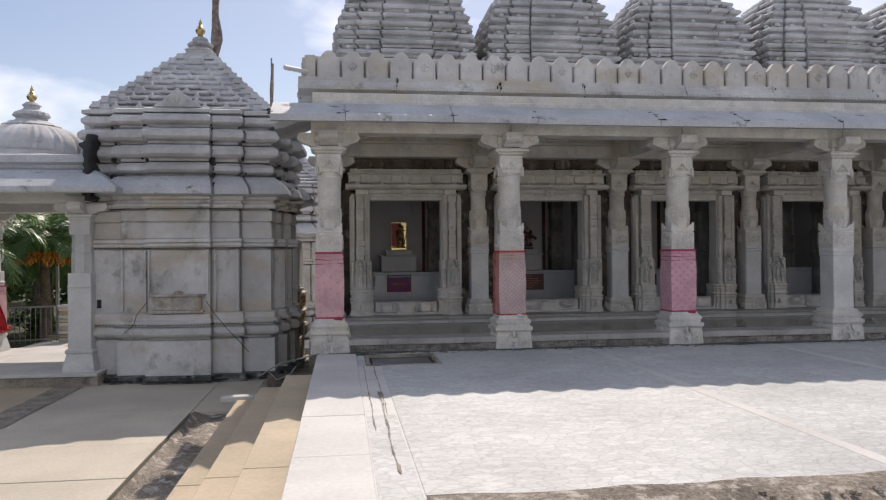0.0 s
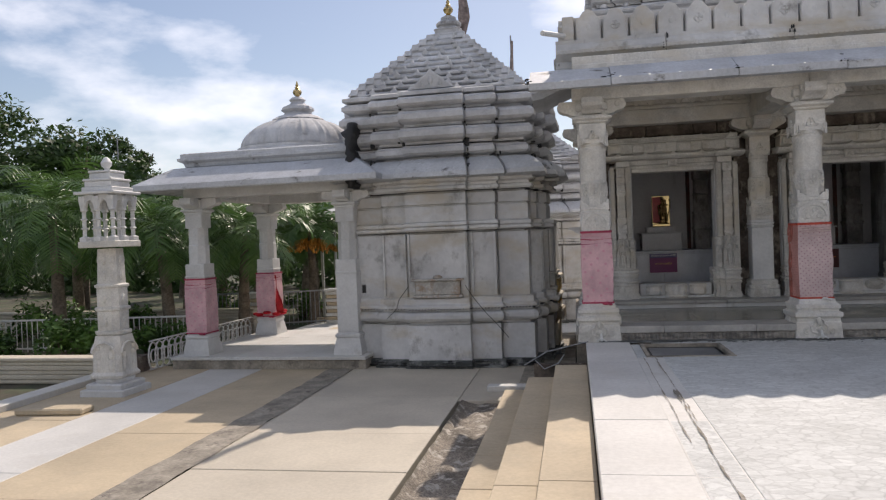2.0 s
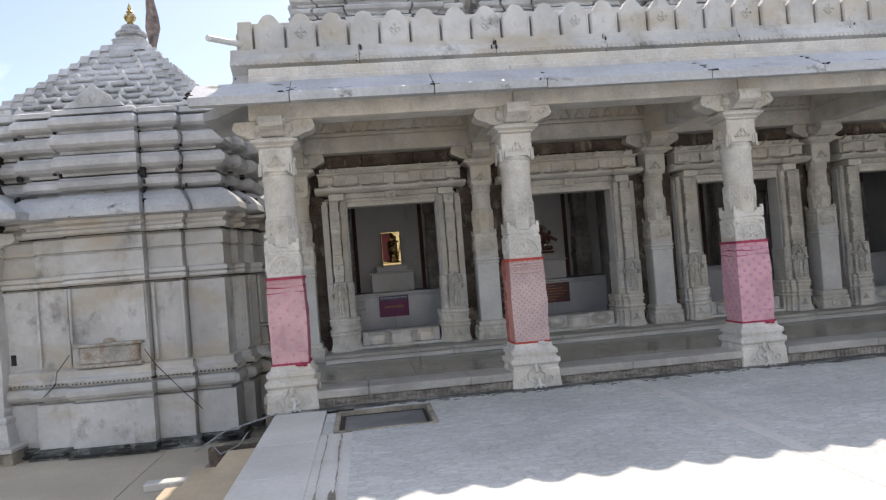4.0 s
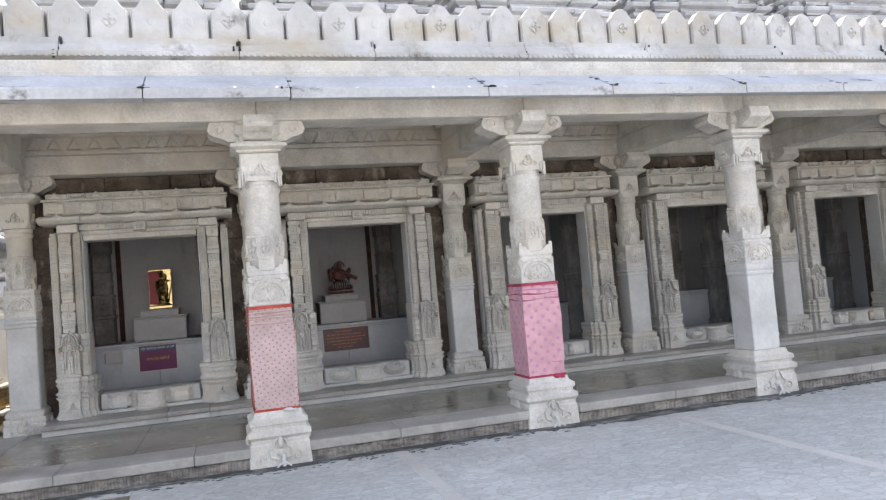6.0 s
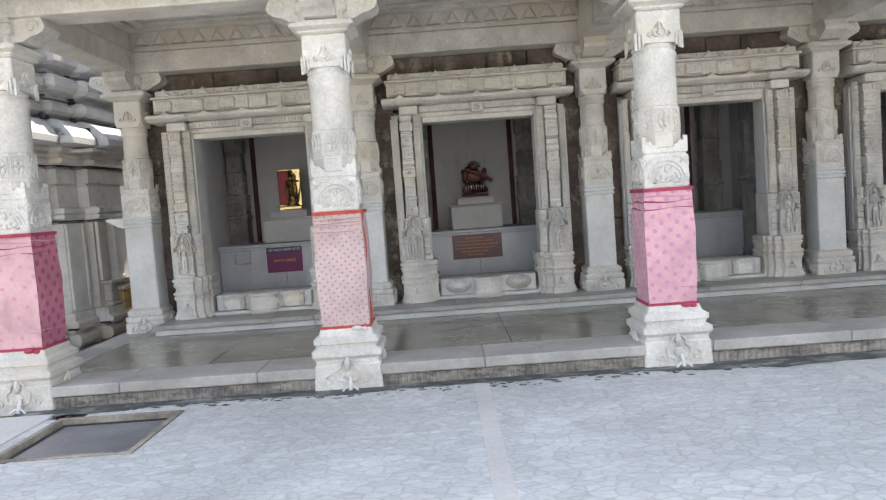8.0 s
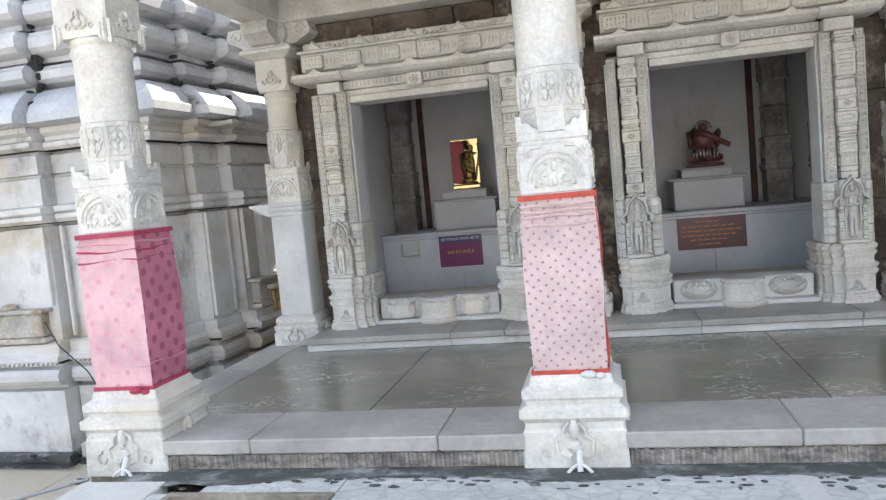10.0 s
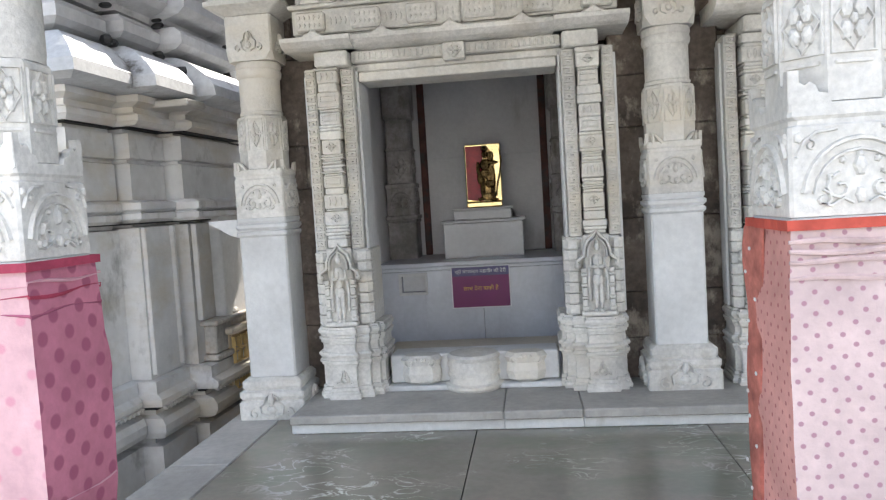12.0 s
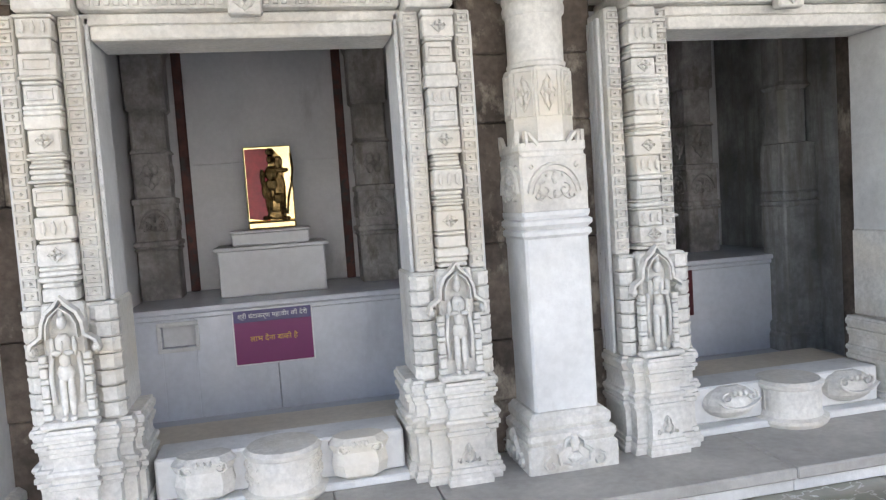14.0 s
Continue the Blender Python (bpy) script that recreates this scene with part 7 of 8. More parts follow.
def lantern_pillar():
    x, y = -7.83, 11.95
    t = thing("lantern_pillar", "white carved marble pillar carrying a small open roofed lantern", "pillar", at=(x, y, COURT))
    t.scale = (0.86, 0.86, 1)
    part("steps", build(lambda bm: [stack(bm, 0, 0, [(0.44, 0.0, 0.02), (0.44, 0.09, 0.02), (0.42, 0.10, 0.02)]), stack(bm, 0, 0, [(0.36, 0.102, 0.02), (0.37, 0.17, 0.02), (0.34, 0.19, 0.02)]), lathe(bm, 0, 0, [(0.33, 0.192), (0.34, 0.24), (0.31, 0.27)], 16)]), MARBLE, t)

    def low(bm):
        stack(bm, 0, 0, [(0.33, 0.272, 0.08), (0.34, 0.31, 0.08), (0.30, 0.36, 0.08), (0.29, 0.74, 0.07), (0.25, 0.92, 0.07)])
        for a in range(4):
            for e in (-0.13, 0.13):
                m = pose(0, 0, 0.36, 0, 0, a * 90) @ Matrix.Translation((e, -0.29, 0)) @ Matrix.Scale(0.42, 4)
                for c, r in (((0, 0, 0.90), (0.1, 0.09, 0.11)), ((0, 0, 0.62), (0.16, 0.1, 0.2)), ((0, 0, 0.25), (0.14, 0.1, 0.26))):
                    lump(bm, c, r, m, 7, 5)
            ribbon(bm, pose(0, 0, 0, 0, 0, a * 90) @ facing(0, -0.29, 0), arc(0, 0.62, 0.24, 10, 170, 8, 0.2), 0.03, 0.04)
    part("carved_foot", build(low), CARVED, t)

    def shaft(bm):
        stack(bm, 0, 0, [(0.235, 0.922, 0.09), (0.26, 0.95, 0.09), (0.26, 0.99, 0.09), (0.225, 1.0, 0.09), (0.23, 1.30, 0.09), (0.255, 1.32, 0.09), (0.255, 1.36, 0.09), (0.225, 1.37, 0.09), (0.225, 1.66, 0.09), (0.25, 1.68, 0.09), (0.25, 1.71, 0.09), (0.21, 1.73, 0.09), (0.19, 2.28, 0.08)])
        for a in range(8):
            for z in (1.14, 1.5, 1.85, 2.1):
                m = pose(0, 0, 0, 0, 0, a * 45) @ facing(0, -0.23 if z < 1.7 else -0.205, 0)
                boss(bm, m, 0, z, 0.05, 0.08, 0.03, 7)
    part("shaft", build(shaft), CARVED, t)
    part("table", build(block, -0.38, 0.38, -0.38, 0.38, 2.30, 2.40, 0.01), CARVED, t)
    for px, py in ((-1, -1), (1, -1), (-1, 1), (1, 1), (0, -1), (0, 1), (-1, 0), (1, 0)):
        pil = part("lantern_column", build(stack, px * 0.29, py * 0.29, [(0.07, 2.402, 0.01), (0.07, 2.46, 0.01), (0.038, 2.48, 0.03), (0.038, 2.58, 0.03), (0.06, 2.60, 0.03), (0.038, 2.62, 0.03), (0.038, 2.72, 0.03), (0.06, 2.74, 0.03), (0.038, 2.76, 0.03), (0.038, 2.86, 0.03), (0.06, 2.88, 0.03), (0.055, 2.90, 0.03), (0.06, 3.0, 0.01), (0.065, 3.03, 0.01), (0.065, 3.10, 0.01)]), MARBLE, t)
    bm = bmesh.new()
    for a in range(4):
        f = pose(0, 0, 0, 0, 0, a * 90)
        for u in (-0.145, 0.145):
            g = f @ facing(u, -0.315, 0)
            loft(bm, [[g @ Vector((p, q, d)) for p, q in [(-0.10, 3.12), (-0.10, 2.92)] + [(0.075 * math.cos(radians(180 - i * 30)), 2.94 + 0.10 * math.sin(radians(180 - i * 30))) for i in range(7)] + [(0.10, 2.92), (0.10, 3.12)]] for d in (-0.04, 0.02)])
    part("arches", bm, MARBLE, t)
    part("roof", build(lambda bm: [block(bm, -0.410, 0.410, -0.410, 0.410, 3.122, 3.17, 0.012), block(bm, -0.312, 0.312, -0.312, 0.312, 3.172, 3.24, 0.01), block(bm, -0.274, 0.274, -0.274, 0.274, 3.242, 3.33, 0.01), block(bm, -0.296, 0.296, -0.296, 0.296, 3.332, 3.37, 0.01), block(bm, -0.213, 0.213, -0.213, 0.213, 3.372, 3.46, 0.01), block(bm, -0.228, 0.228, -0.228, 0.228, 3.462, 3.50, 0.01)]), MARBLE, t)
    part("finial", build(lathe, 0, 0, [(0.06, 3.502), (0.038, 3.53), (0.09, 3.58), (0.10, 3.63), (0.06, 3.69), (0.02, 3.72)], 14), MARBLE, t, smooth=True)
    # stone edging laid loose before it
    s = thing("loose_slab", "weathered brown stone slab lying loose on the paving", "stone slab", at=(-7.75, 10.55, COURT))
    part("slab", build(block, -0.55, 0.45, -0.16, 0.16, 0.002, 0.09, 0.02, pose(0, 0, 0, 0, 0, 6)), SANDSTONE, s)


# ---- garden ----
def palm(x, y, z, h, seed, label, spread=2.0, fruit=False):
    t = thing("palm_tree", label, "palm tree", "palms in the garden", (x, y, z))
    rnd = random.Random(seed)
    lx, ly = rnd.uniform(-0.25, 0.25), rnd.uniform(-0.25, 0.25)
    bm = bmesh.new()
    n = 14
    pts, rs = [], []
    for i in range(n + 1):
        f = i / n
        pts.append((lx * f * f, ly * f * f, h * f - 0.1))
        rs.append((0.17 - 0.08 * f + 0.10 * max(0, 0.15 - f) * 6 * 0.5) * (1.0 + 0.05 * (i % 2)))
    tube(bm, pts, rs, 10)
    part("trunk", bm, BARK, t, smooth=True)
    top = Vector((lx, ly, h - 0.05))
    bm = bmesh.new()
    fronds = 22
    for k in range(fronds):
        az = k * 2.39996 + rnd.uniform(-0.2, 0.2)
        up = radians(80 - (70 if fruit else 105) * (k / fronds) ** 0.9 + rnd.uniform(-8, 8))
        L = spread * rnd.uniform(0.85, 1.1)
        d = Vector((math.cos(az), math.sin(az), 0))
        steps = 15
        p = top.copy()
        ang = up
        line = []
        for i in range(steps + 1):
            line.append(p.copy())
            ang -= radians(4.5 + 5.0 * i / steps)
            p = p + (d * math.cos(ang) + Vector((0, 0, 1)) * math.sin(ang)) * (L / steps)
        for i in range(steps):
            a, b = line[i], line[i + 1]
            w = 0.014
            side = Vector((-d.y, d.x, 0))
            vs = [bm.verts.new(q) for q in (a - side * w, a + side * w, b + side * w * 0.8, b - side * w * 0.8)]
            bm.faces.new(vs)
            if i < 2:
                continue
            f = i / steps
            ll = 0.55 * spread / 2 * (math.sin(math.pi * (0.12 + 0.80 * f)) + 0.15)
            t2 = (b - a).normalized()
            upv = side.cross(t2)
            for s in (-1, 1):
                for e in (0.0, 0.5):
                    o = a.lerp(b, e)
                    out = (side * s * 0.8 + t2 * 0.55 + upv * rnd.uniform(-0.15, 0.35)).normalized()
                    tip = o + out * ll * rnd.uniform(0.85, 1.1) + Vector((0, 0, -0.16 * ll - 0.10 * rnd.random() * ll))
                    mid = o + out * ll * 0.5
                    ww = t2 * 0.026
                    v0, v1, v2, v3, v4 = (bm.verts.new(q) for q in (o - ww * 0.6, o + ww * 0.6, mid + ww, tip, mid - ww))
                    bm.faces.new((v0, v1, v2, v4))
                    bm.faces.new((v4, v2, v3))
    part("crown", bm, FROND, t)
    if fruit:
        bm = bmesh.new()
        for k in range(12):
            az = k * 0.52
            o = top + Vector((0, 0, -0.15))
            for j in range(40):
                f = rnd.random()
                q = o + Vector((math.cos(az) * 0.85 * f + rnd.uniform(-0.1, 0.1), math.sin(az) * 0.85 * f + rnd.uniform(-0.1, 0.1), -0.20 - 0.30 * f * f + rnd.uniform(-0.08, 0.08)))
                lump(bm, tuple(q), (0.038, 0.038, 0.055), n=5, k=4)
        part("fruit_clusters", bm, DRYFROND, t, "hanging orange fruit clusters", kind="stuff")
    return t


def leafy(bm, centres, rnd, count, size):
    for c, r in centres:
        for _ in range(count):
            v = Vector((rnd.gauss(0, 1), rnd.gauss(0, 1), rnd.gauss(0, 1))).normalized()
            q = Vector(c) + v * r * (0.55 + 0.5 * rnd.random())
            a = Vector((rnd.gauss(0, 1), rnd.gauss(0, 1), rnd.gauss(0, 0.6))).normalized()
            b = a.cross(v + Vector((0.01, 0.02, 0.3))).normalized()
            s = size * rnd.uniform(0.6, 1.3)
            bm.faces.new([bm.verts.new(p) for p in (q - a * s, q - b * s * 0.45, q + a * s, q + b * s * 0.45)])


def tree(x, y, z, h, r, seed, label, mat=None):
    t = thing("tree", label, "tree", "broadleaved trees beyond the garden", (x, y, z))
    rnd = random.Random(seed)
    bm = bmesh.new()
    tube(bm, [(0, 0, -0.2), (0.1, 0.05, h * 0.3), (0.05, 0.1, h * 0.55)], [0.24, 0.18, 0.12], 9)
    cs = []
    for k in range(9):
        a = k * 2.4
        e = rnd.uniform(0.4, 1.0)
        tip = (math.cos(a) * r * 0.7 * e, math.sin(a) * r * 0.7 * e, h * rnd.uniform(0.60, 0.95))
        tube(bm, [(0.05, 0.05, h * rnd.uniform(0.3, 0.5)), (tip[0] * 0.5, tip[1] * 0.5, h * 0.6), tip], [0.10, 0.06, 0.02], 6)
    for k in range(34):
        a = rnd.uniform(0, 6.28)
        e = math.sqrt(rnd.random())
        zz = rnd.uniform(0.42, 1.0)
        k2 = math.sin(math.pi * min(1, max(0.12, (zz - 0.30) / 0.75)))
        cs.append(((math.cos(a) * r * e * k2, math.sin(a) * r * e * k2, h * zz), r * rnd.uniform(0.14, 0.30)))
    part("trunk", bm, BARK, t, smooth=True)
    bm = bmesh.new()
    leafy(bm, cs, rnd, 190, 0.12)
    part("crown", bm, mat or LEAF, t)
    return t


def bush(x, y, z, r, seed, label):
    t = thing("bush", label, "bush", "bushes in the garden beds", (x, y, z))
    rnd = random.Random(seed)
    bm = bmesh.new()
    cs = [((rnd.uniform(-r, r) * 0.6, rnd.uniform(-r, r) * 0.6, rnd.uniform(0.15, 1.0) * r), r * rnd.uniform(0.3, 0.5)) for _ in range(9)]
    leafy(bm, cs, rnd, 110, 0.07)
    part("foliage", bm, BUSH, t)
    bm = bmesh.new()
    for c, _ in cs:
        tube(bm, [(0, 0, -0.05), (c[0] * 0.5, c[1] * 0.5, c[2] * 0.5), c], [0.02, 0.014, 0.008], 5)
    part("stems", bm, BARK, t)


def striped_wall(name, x0, x1, y0, y1, z0, courses, label, h=0.082):
    """A wall of alternating proud and recessed split-stone courses."""
    w = tagged(new(name), kind="structure")
    for i in range(courses):
        e = 0.018 if i % 2 else 0.0
        part("course", build(block, x0 - e, x1 + e, y0 - e, y1 + e, z0 + i * h, z0 + (i + 1) * h - 0.004, 0.014), CREAM, w)
    part("coping", build(block, x0 - 0.04, x1 + 0.04, y0 - 0.04, y1 + 0.04, z0 + courses * h, z0 + courses * h + 0.06, 0.012), CREAM, w)


def railing(x0, y0, x1, y1, z, h, label, gap=0.11, mat=None):
    t = thing("railing", label, "railing", "garden railings", (x0, y0, z))
    L = math.hypot(x1 - x0, y1 - y0)
    m = pose(0, 0, 0, 0, 0, math.degrees(math.atan2(y1 - y0, x1 - x0)))
    mt = mat or PALE
    part("top_rail", build(block, 0, L, -0.02, 0.02, h - 0.04, h, 0.005, m), mt, t)
    part("bottom_rail", build(block, 0, L, -0.02, 0.02, 0.06, 0.10, 0.005, m), mt, t)
    n = int(L / gap)
    for i in range(n + 1):
        u = min(i * gap, L - 0.02)
        part("bar", build(block, u, u + 0.018, -0.009, 0.009, 0.0, h - 0.042, 0.003, m), mt, t)


def lattice(x0, y0, x1, y1, z, h, label):
    t = thing("railing", label, "railing", "looped low railings", (x0, y0, z))
    L = math.hypot(x1 - x0, y1 - y0)
    m = pose(0, 0, 0, 0, 0, math.degrees(math.atan2(y1 - y0, x1 - x0))) @ facing(0, 0, 0)
    bm = bmesh.new()
    ribbon(bm, m, [(0, 0.03), (L, 0.03)], 0.03, 0.03)
    ribbon(bm, m, [(0, h), (L, h)], 0.03, 0.03)
    part("rails", bm, PALE, t)
    u = 0.0
    while u < L - 0.2:
        bm = bmesh.new()
        ribbon(bm, m, arc(u + 0.14, h / 2, 0.15, 0, 360, 12, h * 0.46), 0.022, 0.025)
        ribbon(bm, m, arc(u + 0.14, h * 0.5, 0.08, 0, 360, 10, h * 0.22), 0.018, 0.025)
        part("loop", bm, PALE, t)
        u += 0.21


def garden():
    G = COURT - 0.02
    # bed wall to the west of the lantern pillar
    striped_wall("garden_wall", -16.0, -8.75, 13.1, 13.4, COURT - 0.1, 5, "")
    striped_wall("garden_wall_far", -22.0, -9.2, 19.5, 19.75, COURT - 0.1, 8, "")
    for x, y in ((-9.6, 20.6), (-7.6, 21.4), (-6.3, 23.2), (-11.4, 20.6)):
        p = tagged(new("garden_pier"), kind="structure")
        for i in range(10):
            e = 0.02 if i % 2 else 0.0
            part("course", build(block, x - 0.22 - e, x + 0.22 + e, y - 0.22 - e, y + 0.22 + e, COURT - 0.1 + i * 0.10, COURT - 0.1 + (i + 1) * 0.10 - 0.005, 0.014), PALE if i % 2 else SANDSTONE, p)
        part("cap", build(block, x - 0.27, x + 0.27, y - 0.27, y + 0.27, COURT + 0.90, COURT + 0.96, 0.012), PALE, p)
    railing(-9.35, 20.6, -7.85, 21.3, COURT, 0.95, "grey metal garden gate railing between brick piers", 0.12, GREYMETAL)
    railing(-11.15, 20.6, -9.85, 20.6, COURT, 0.95, "grey metal railing between striped brick piers", 0.12, GREYMETAL)
    railing(-22, 15.4, -9.2, 16.6, COURT, 0.75, "low cream picket railing along the garden bed", 0.13)
    lattice(-8.45, 13.75, -8.45, 17.9, COURT, 0.55, "low cream looped cast railing beside the pavilion")
    lattice(-7.3, 22.2, -3.6, 24.6, COURT, 0.5, "low cream looped cast railing along the far path")
    # Pale paving added to fill the rear ground and bounce sunlight up.
    part("pavement_rear", build(block, -4.2, 24.0, 18.3, 34.0, COURT - 0.2, COURT + 0.05, 0.01), PALE, kind="structure")
    # paving past the pavilion
    pv = tagged(new("pavement_far"), kind="structure")
    for i in range(4):
        part("paving_slab", build(block, -8.3 + i * 1.0 + 0.004, -7.3 + i * 1.0 - 0.004, 17.96, 20.3, COURT - 0.1, COURT, 0.006), SANDSTONE if i % 2 else PALE, pv)
    part("paving_slab", build(block, -8.3, -4.3, 20.304, 21.6, COURT - 0.1, COURT + 0.003, 0.006), PALE, pv)
    part("path_kerb", build(block, -8.3, -4.0, 21.604, 21.8, COURT - 0.1, COURT + 0.12, 0.01), SANDSTONE, kind="structure")
    rnd = random.Random(77)
    spots = [(-12.6, 16.6, 3.3, 2.3, 0), (-10.6, 17.9, 2.9, 2.1, 0), (-9.3, 19.2, 2.7, 2.0, 0), (-11.9, 20.9, 3.2, 2.3, 0), (-10.8, 23.2, 2.9, 2.1, 0), (-8.7, 22.5, 2.75, 1.7, 1), (-14.6, 19.8, 3.4, 2.4, 0), (-9.9, 25.6, 3.0, 2.2, 0),
             (-16.4, 17.0, 3.2, 2.3, 0), (-6.2, 27.8, 2.8, 2.1, 0), (-12.8, 24.6, 3.2, 2.3, 0), (-8.0, 28.5, 3.1, 2.2, 0), (-4.6, 26.2, 2.4, 1.9, 0), (-17.5, 22.5, 3.5, 2.4, 0)]
    for i, (x, y, h, s, fr) in enumerate(spots):
        palm(x, y, G, h, i + 3, "feather palm with orange fruit clusters under its green crown" if fr else "feather palm with ringed brown trunk and drooping green fronds", s, bool(fr))
    for i, (x, y, h, r) in enumerate(((-21.5, 24, 7.6, 3.2), (-17.4, 23.5, 6.2, 2.5), (-19.4, 28, 6.6, 2.6), (-15.5, 28.5, 5.2, 2.5), (-26, 27, 7.5, 3.4), (-12.5, 31, 4.6, 2.4), (-9.5, 33, 4.6, 2.4), (-6.5, 34, 4.4, 2.3), (-30, 33, 7, 3.6), (-20, 34, 5.6, 3.0), (-3.5, 36, 4.5, 2.5))):
        tree(x, y, G, h, r, 50 + i, "dark green broadleaved tree with an uneven open crown")
    for i, (x, y, r) in enumerate(((-11.0, 14.6, 0.75), (-9.9, 15.2, 0.5), (-12.6, 14.5, 0.6), (-6.4, 22.6, 0.5), (-5.4, 24.4, 0.55), (-9.6, 16.8, 0.5), (-13.8, 15.4, 0.7), (-10.6, 22.0, 0.7), (-8.6, 25.6, 0.8), (-15.2, 14.6, 0.8), (-11.8, 16.2, 0.7), (-13.2, 17.6, 0.9), (-12.2, 18.9, 0.8), (-14.8, 18.4, 0.9), (-16.6, 15.6, 0.8), (-10.3, 16.4, 0.5), (-7.0, 24.8, 0.6), (-9.4, 23.4, 0.7), (-12.0, 22.6, 0.9))):
        bush(x, y, G, r, i, "low bright green bush growing in a garden bed")
    # dense hedge behind all
    bm = bmesh.new()
    cs = [((rnd.uniform(-42, 2), rnd.uniform(38, 44), rnd.uniform(-0.4, 2.6)), rnd.uniform(0.8, 1.5)) for _ in range(210)]
    leafy(bm, cs, rnd, 110, 0.26)
    tagged(part("far_woods", bm, LEAF), "dark green woods beyond the garden", "woods", kind="stuff")
    s = thing("garden_shelter", "small garden shelter with a pale pyramid roof on thin posts", "shelter", at=(-8.3, 24.4, G))
    part("roof", build(loft, [octo(0, 0, 0.75, 0.75, 3.10, 0.01), octo(0, 0, 0.78, 0.78, 3.16, 0.01), octo(0, 0, 0.10, 0.10, 3.46, 0.01)]), PALE, s)
    for a in (-0.6, 0.6):
        for b in (-0.6, 0.6):
            part("post", build(block, a - 0.04, a + 0.04, b - 0.04, b + 0.04, -0.05, 3.098, 0.005), PALE, s)
    w = thing("dry_weed", "dry leafless weed growing from the pavilion roof corner", "weed", at=(-4.62, 14.5, 3.17))
    bm = bmesh.new()
    for i in range(26):
        a, r2 = i * 2.4, rnd.uniform(0.05, 0.22)
        tube(bm, [(0, 0, 0), (0.4 * r2 * math.cos(a), 0.4 * r2 * math.sin(a), rnd.uniform(0.08, 0.16)), (r2 * math.cos(a), r2 * math.sin(a), rnd.uniform(0.12, 0.30))], [0.008, 0.006, 0.003], 4)
    part("stems", bm, DRYBUSH, w)
    for x, y, h in ((-15.8, 23.5, 7.2),):
        tp = thing("utility_pole", "thin grey pole rising above the garden trees", "pole", at=(x, y, G))
        part("mast", build(tube, [(0, 0, -0.1), (0.02, 0, h * 0.5), (0, 0, h - 1.2)], [0.05, 0.04, 0.02], 8), GREYMETAL, tp)
    for i, (x, y) in enumerate(((-8.9, 13.75), (-5.3, 21.3))):
        b = thing("stone_trough", "dark empty stone planter box standing by the kerb", "planter", "stone planters", (x, y, COURT))
        part("box", build(lambda bm: [block(bm, -0.35, 0.35, -0.2, -0.14, 0, 0.3, 0.01), block(bm, -0.35, 0.35, 0.14, 0.2, 0, 0.3, 0.01), block(bm, -0.35, -0.29, -0.138, 0.138, 0, 0.3, 0.01), block(bm, 0.29, 0.35, -0.138, 0.138, 0, 0.3, 0.01)]), WALLSTONE, b)
        part("earth", build(block, -0.288, 0.288, -0.137, 0.137, 0.01, 0.24, 0.004), EARTH, b)


# ---- the place ----
ground()
lower_court()
porch()
roof()
rooms()
for k in range(BAYS):
    between_wall(k)
drain()
COLUMN_LABELS = {3: "bare white marble porch column without cloth, with carved base"}
for k in range(BAYS):
    x = FIRST + BAY * k
    front_column(x, FRONT_Y, k in (0, 1, 2, 4), COLUMN_LABELS.get(k, "white marble porch column with carved lotus block and stepped base"))
    column_spout(x + 0.02, FRONT_Y - 0.31)
    column = back_column(x, BACK_Y, PORCH if k == 0 else STEP, "grey-white carved marble column standing beside a shrine doorway")
    if k == 0:
        part("stone_tongue", build(loft, [[(a, y, z) for a, z in ((-0.17, 1.44), (-0.24, 1.46), (-0.33, 1.515), (-0.39, 1.545), (-0.39, 1.565), (-0.17, 1.57))] for y in (-0.13, 0.05)]), MARBLE, column)
    doorway(FIRST + BAY * (k + 0.5), k)
    room_fittings(k)
for k in range(BAYS):
    spire(1.13 + BAY * k, 15.2, 4.13, "grey weathered marble stepped pyramid spire on the flat roof", k)
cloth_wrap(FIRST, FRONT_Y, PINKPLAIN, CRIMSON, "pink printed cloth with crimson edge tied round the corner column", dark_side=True)
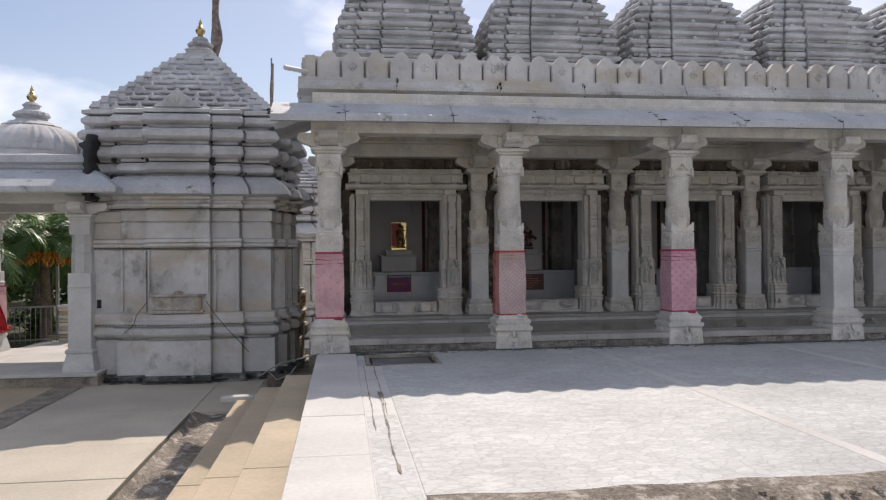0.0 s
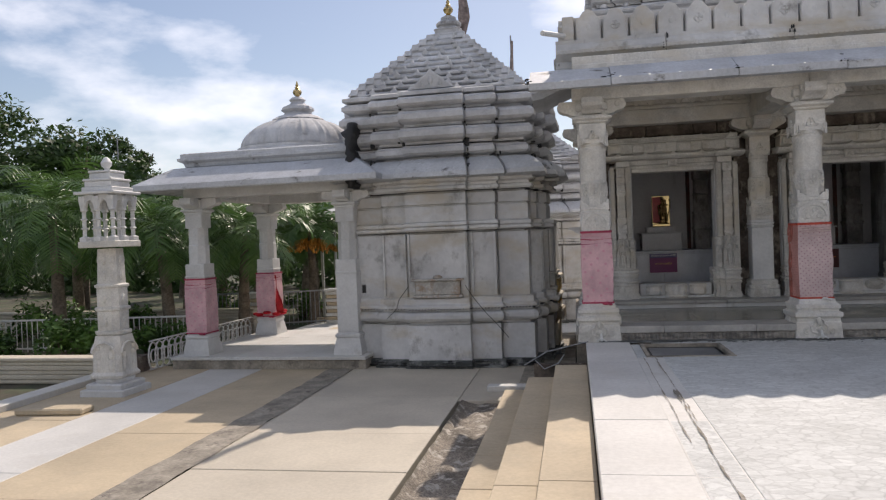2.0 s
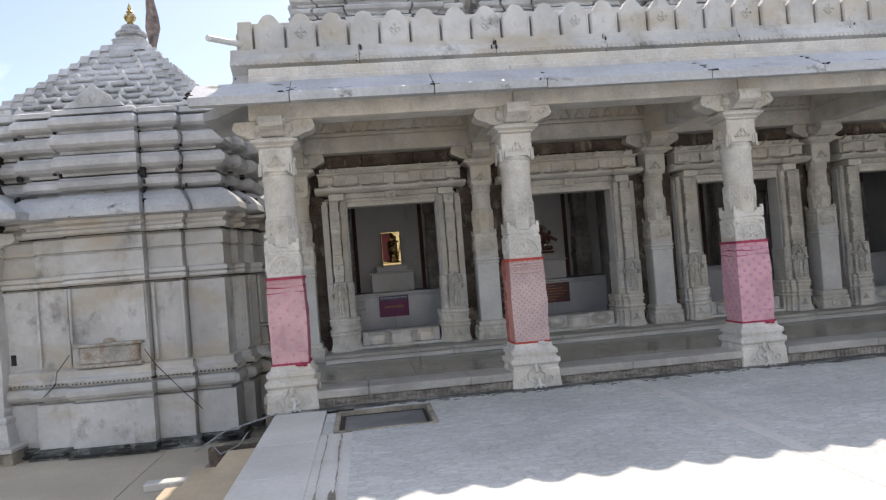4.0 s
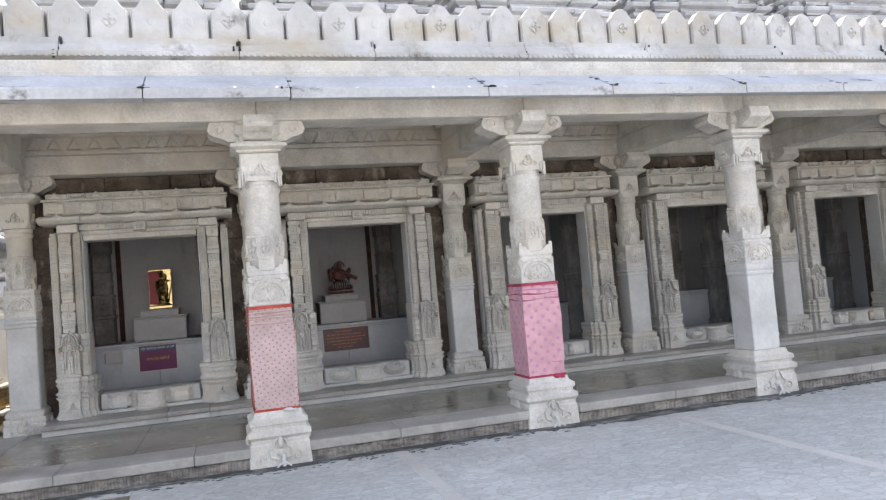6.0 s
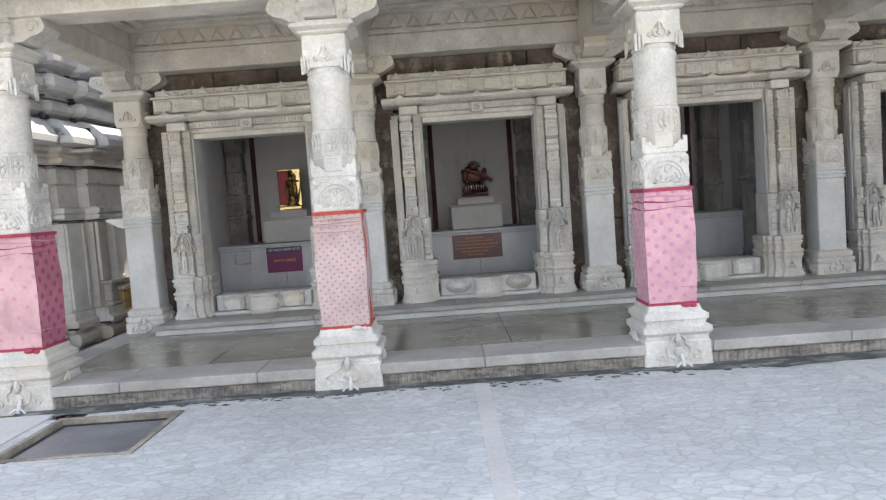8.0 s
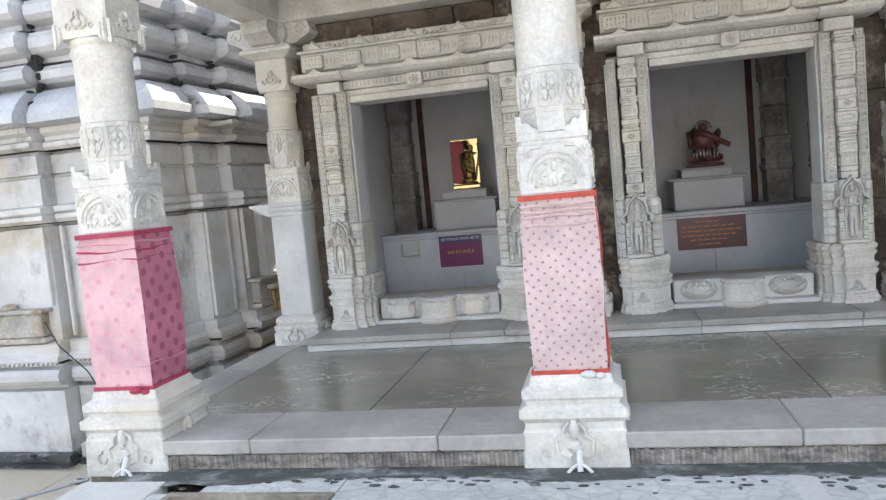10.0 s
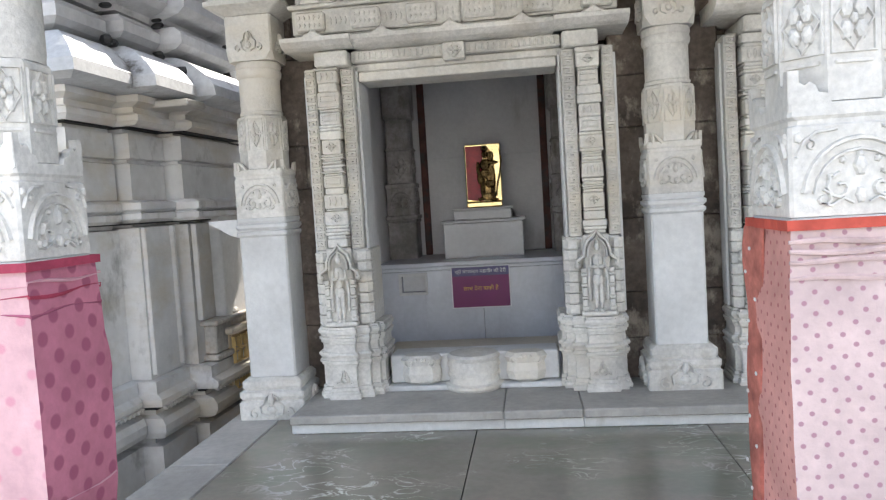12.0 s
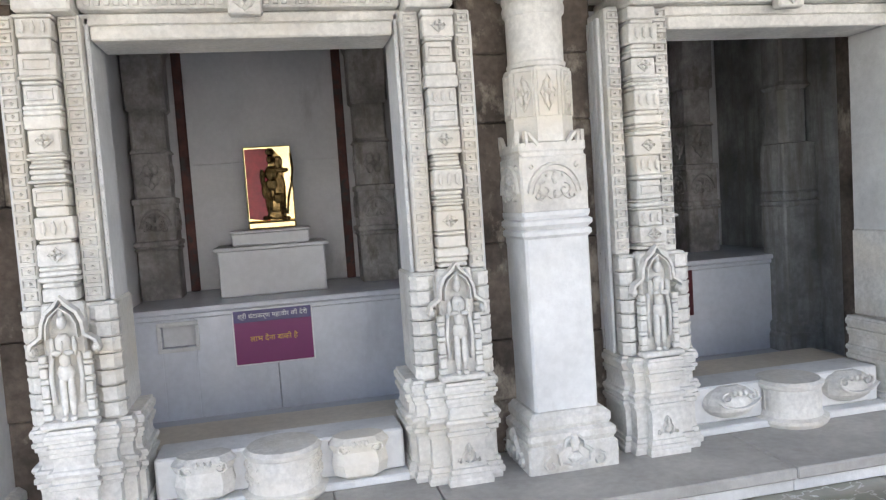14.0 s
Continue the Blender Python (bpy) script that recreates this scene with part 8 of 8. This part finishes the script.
cloth_wrap(FIRST + BAY, FRONT_Y, PEACH, ORANGETRIM, "pale peach dotted cotton cloth with red edges round a column")
cloth_wrap(FIRST + 2 * BAY, FRONT_Y, PINKDOT, CRIMSON, "pink cloth with large faded dots tied round a column")
cloth_wrap(FIRST + 4 * BAY, FRONT_Y, PINKPLAIN, CRIMSON, "pink printed cloth with crimson edges tied round a column")
loose_pipes()
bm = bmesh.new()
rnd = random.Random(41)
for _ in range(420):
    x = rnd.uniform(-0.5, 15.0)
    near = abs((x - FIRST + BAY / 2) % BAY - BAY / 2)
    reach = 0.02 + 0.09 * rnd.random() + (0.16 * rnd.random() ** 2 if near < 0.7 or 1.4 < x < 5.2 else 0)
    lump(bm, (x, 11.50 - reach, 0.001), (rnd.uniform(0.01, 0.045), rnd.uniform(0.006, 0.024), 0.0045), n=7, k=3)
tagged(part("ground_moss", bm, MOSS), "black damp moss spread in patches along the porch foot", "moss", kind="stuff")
golden_idol()
seated_idol()
signs()


def settle(fn, dz, *args):
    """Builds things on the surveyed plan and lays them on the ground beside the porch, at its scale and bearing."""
    before = set(bpy.data.objects)
    fn(*args)
    m = Matrix.Translation((-0.366, -0.088, dz)) @ pose(0, 0, 0, 0, 0, -2.06) @ Matrix.Scale(0.9577, 4)
    for ob in set(bpy.data.objects) - before:
        if ob.parent is None:
            ob.matrix_world = m @ ob.matrix_basis


settle(corner_shrine, 0.09, -3.05, 16.05, -0.80, "grey weathered marble shrine with stepped pyramid roof and gilded finial")
settle(corner_shrine, 0.09, -2.15, 21.8, -0.80, "sunlit white marble shrine standing behind the corner shrine", True, 0.9, "rear_shrine")
bpy.data.objects["rear_shrine"].scale.z *= 0.84
settle(flag_pole, 0.09, -2.84, 16.5, 4.9, 8.4, "thin metal flagpole with a furled faded cloth behind the roof")
settle(flag_pole, 0.05, -3.2, 28.5, -0.9, 8.7, "distant flagpole with a furled cloth")
pierced_wall()
settle(wall_cable, 0.09)
settle(pavilion, 0.15)
settle(lantern_pillar, -0.03)
settle(garden, -0.03)
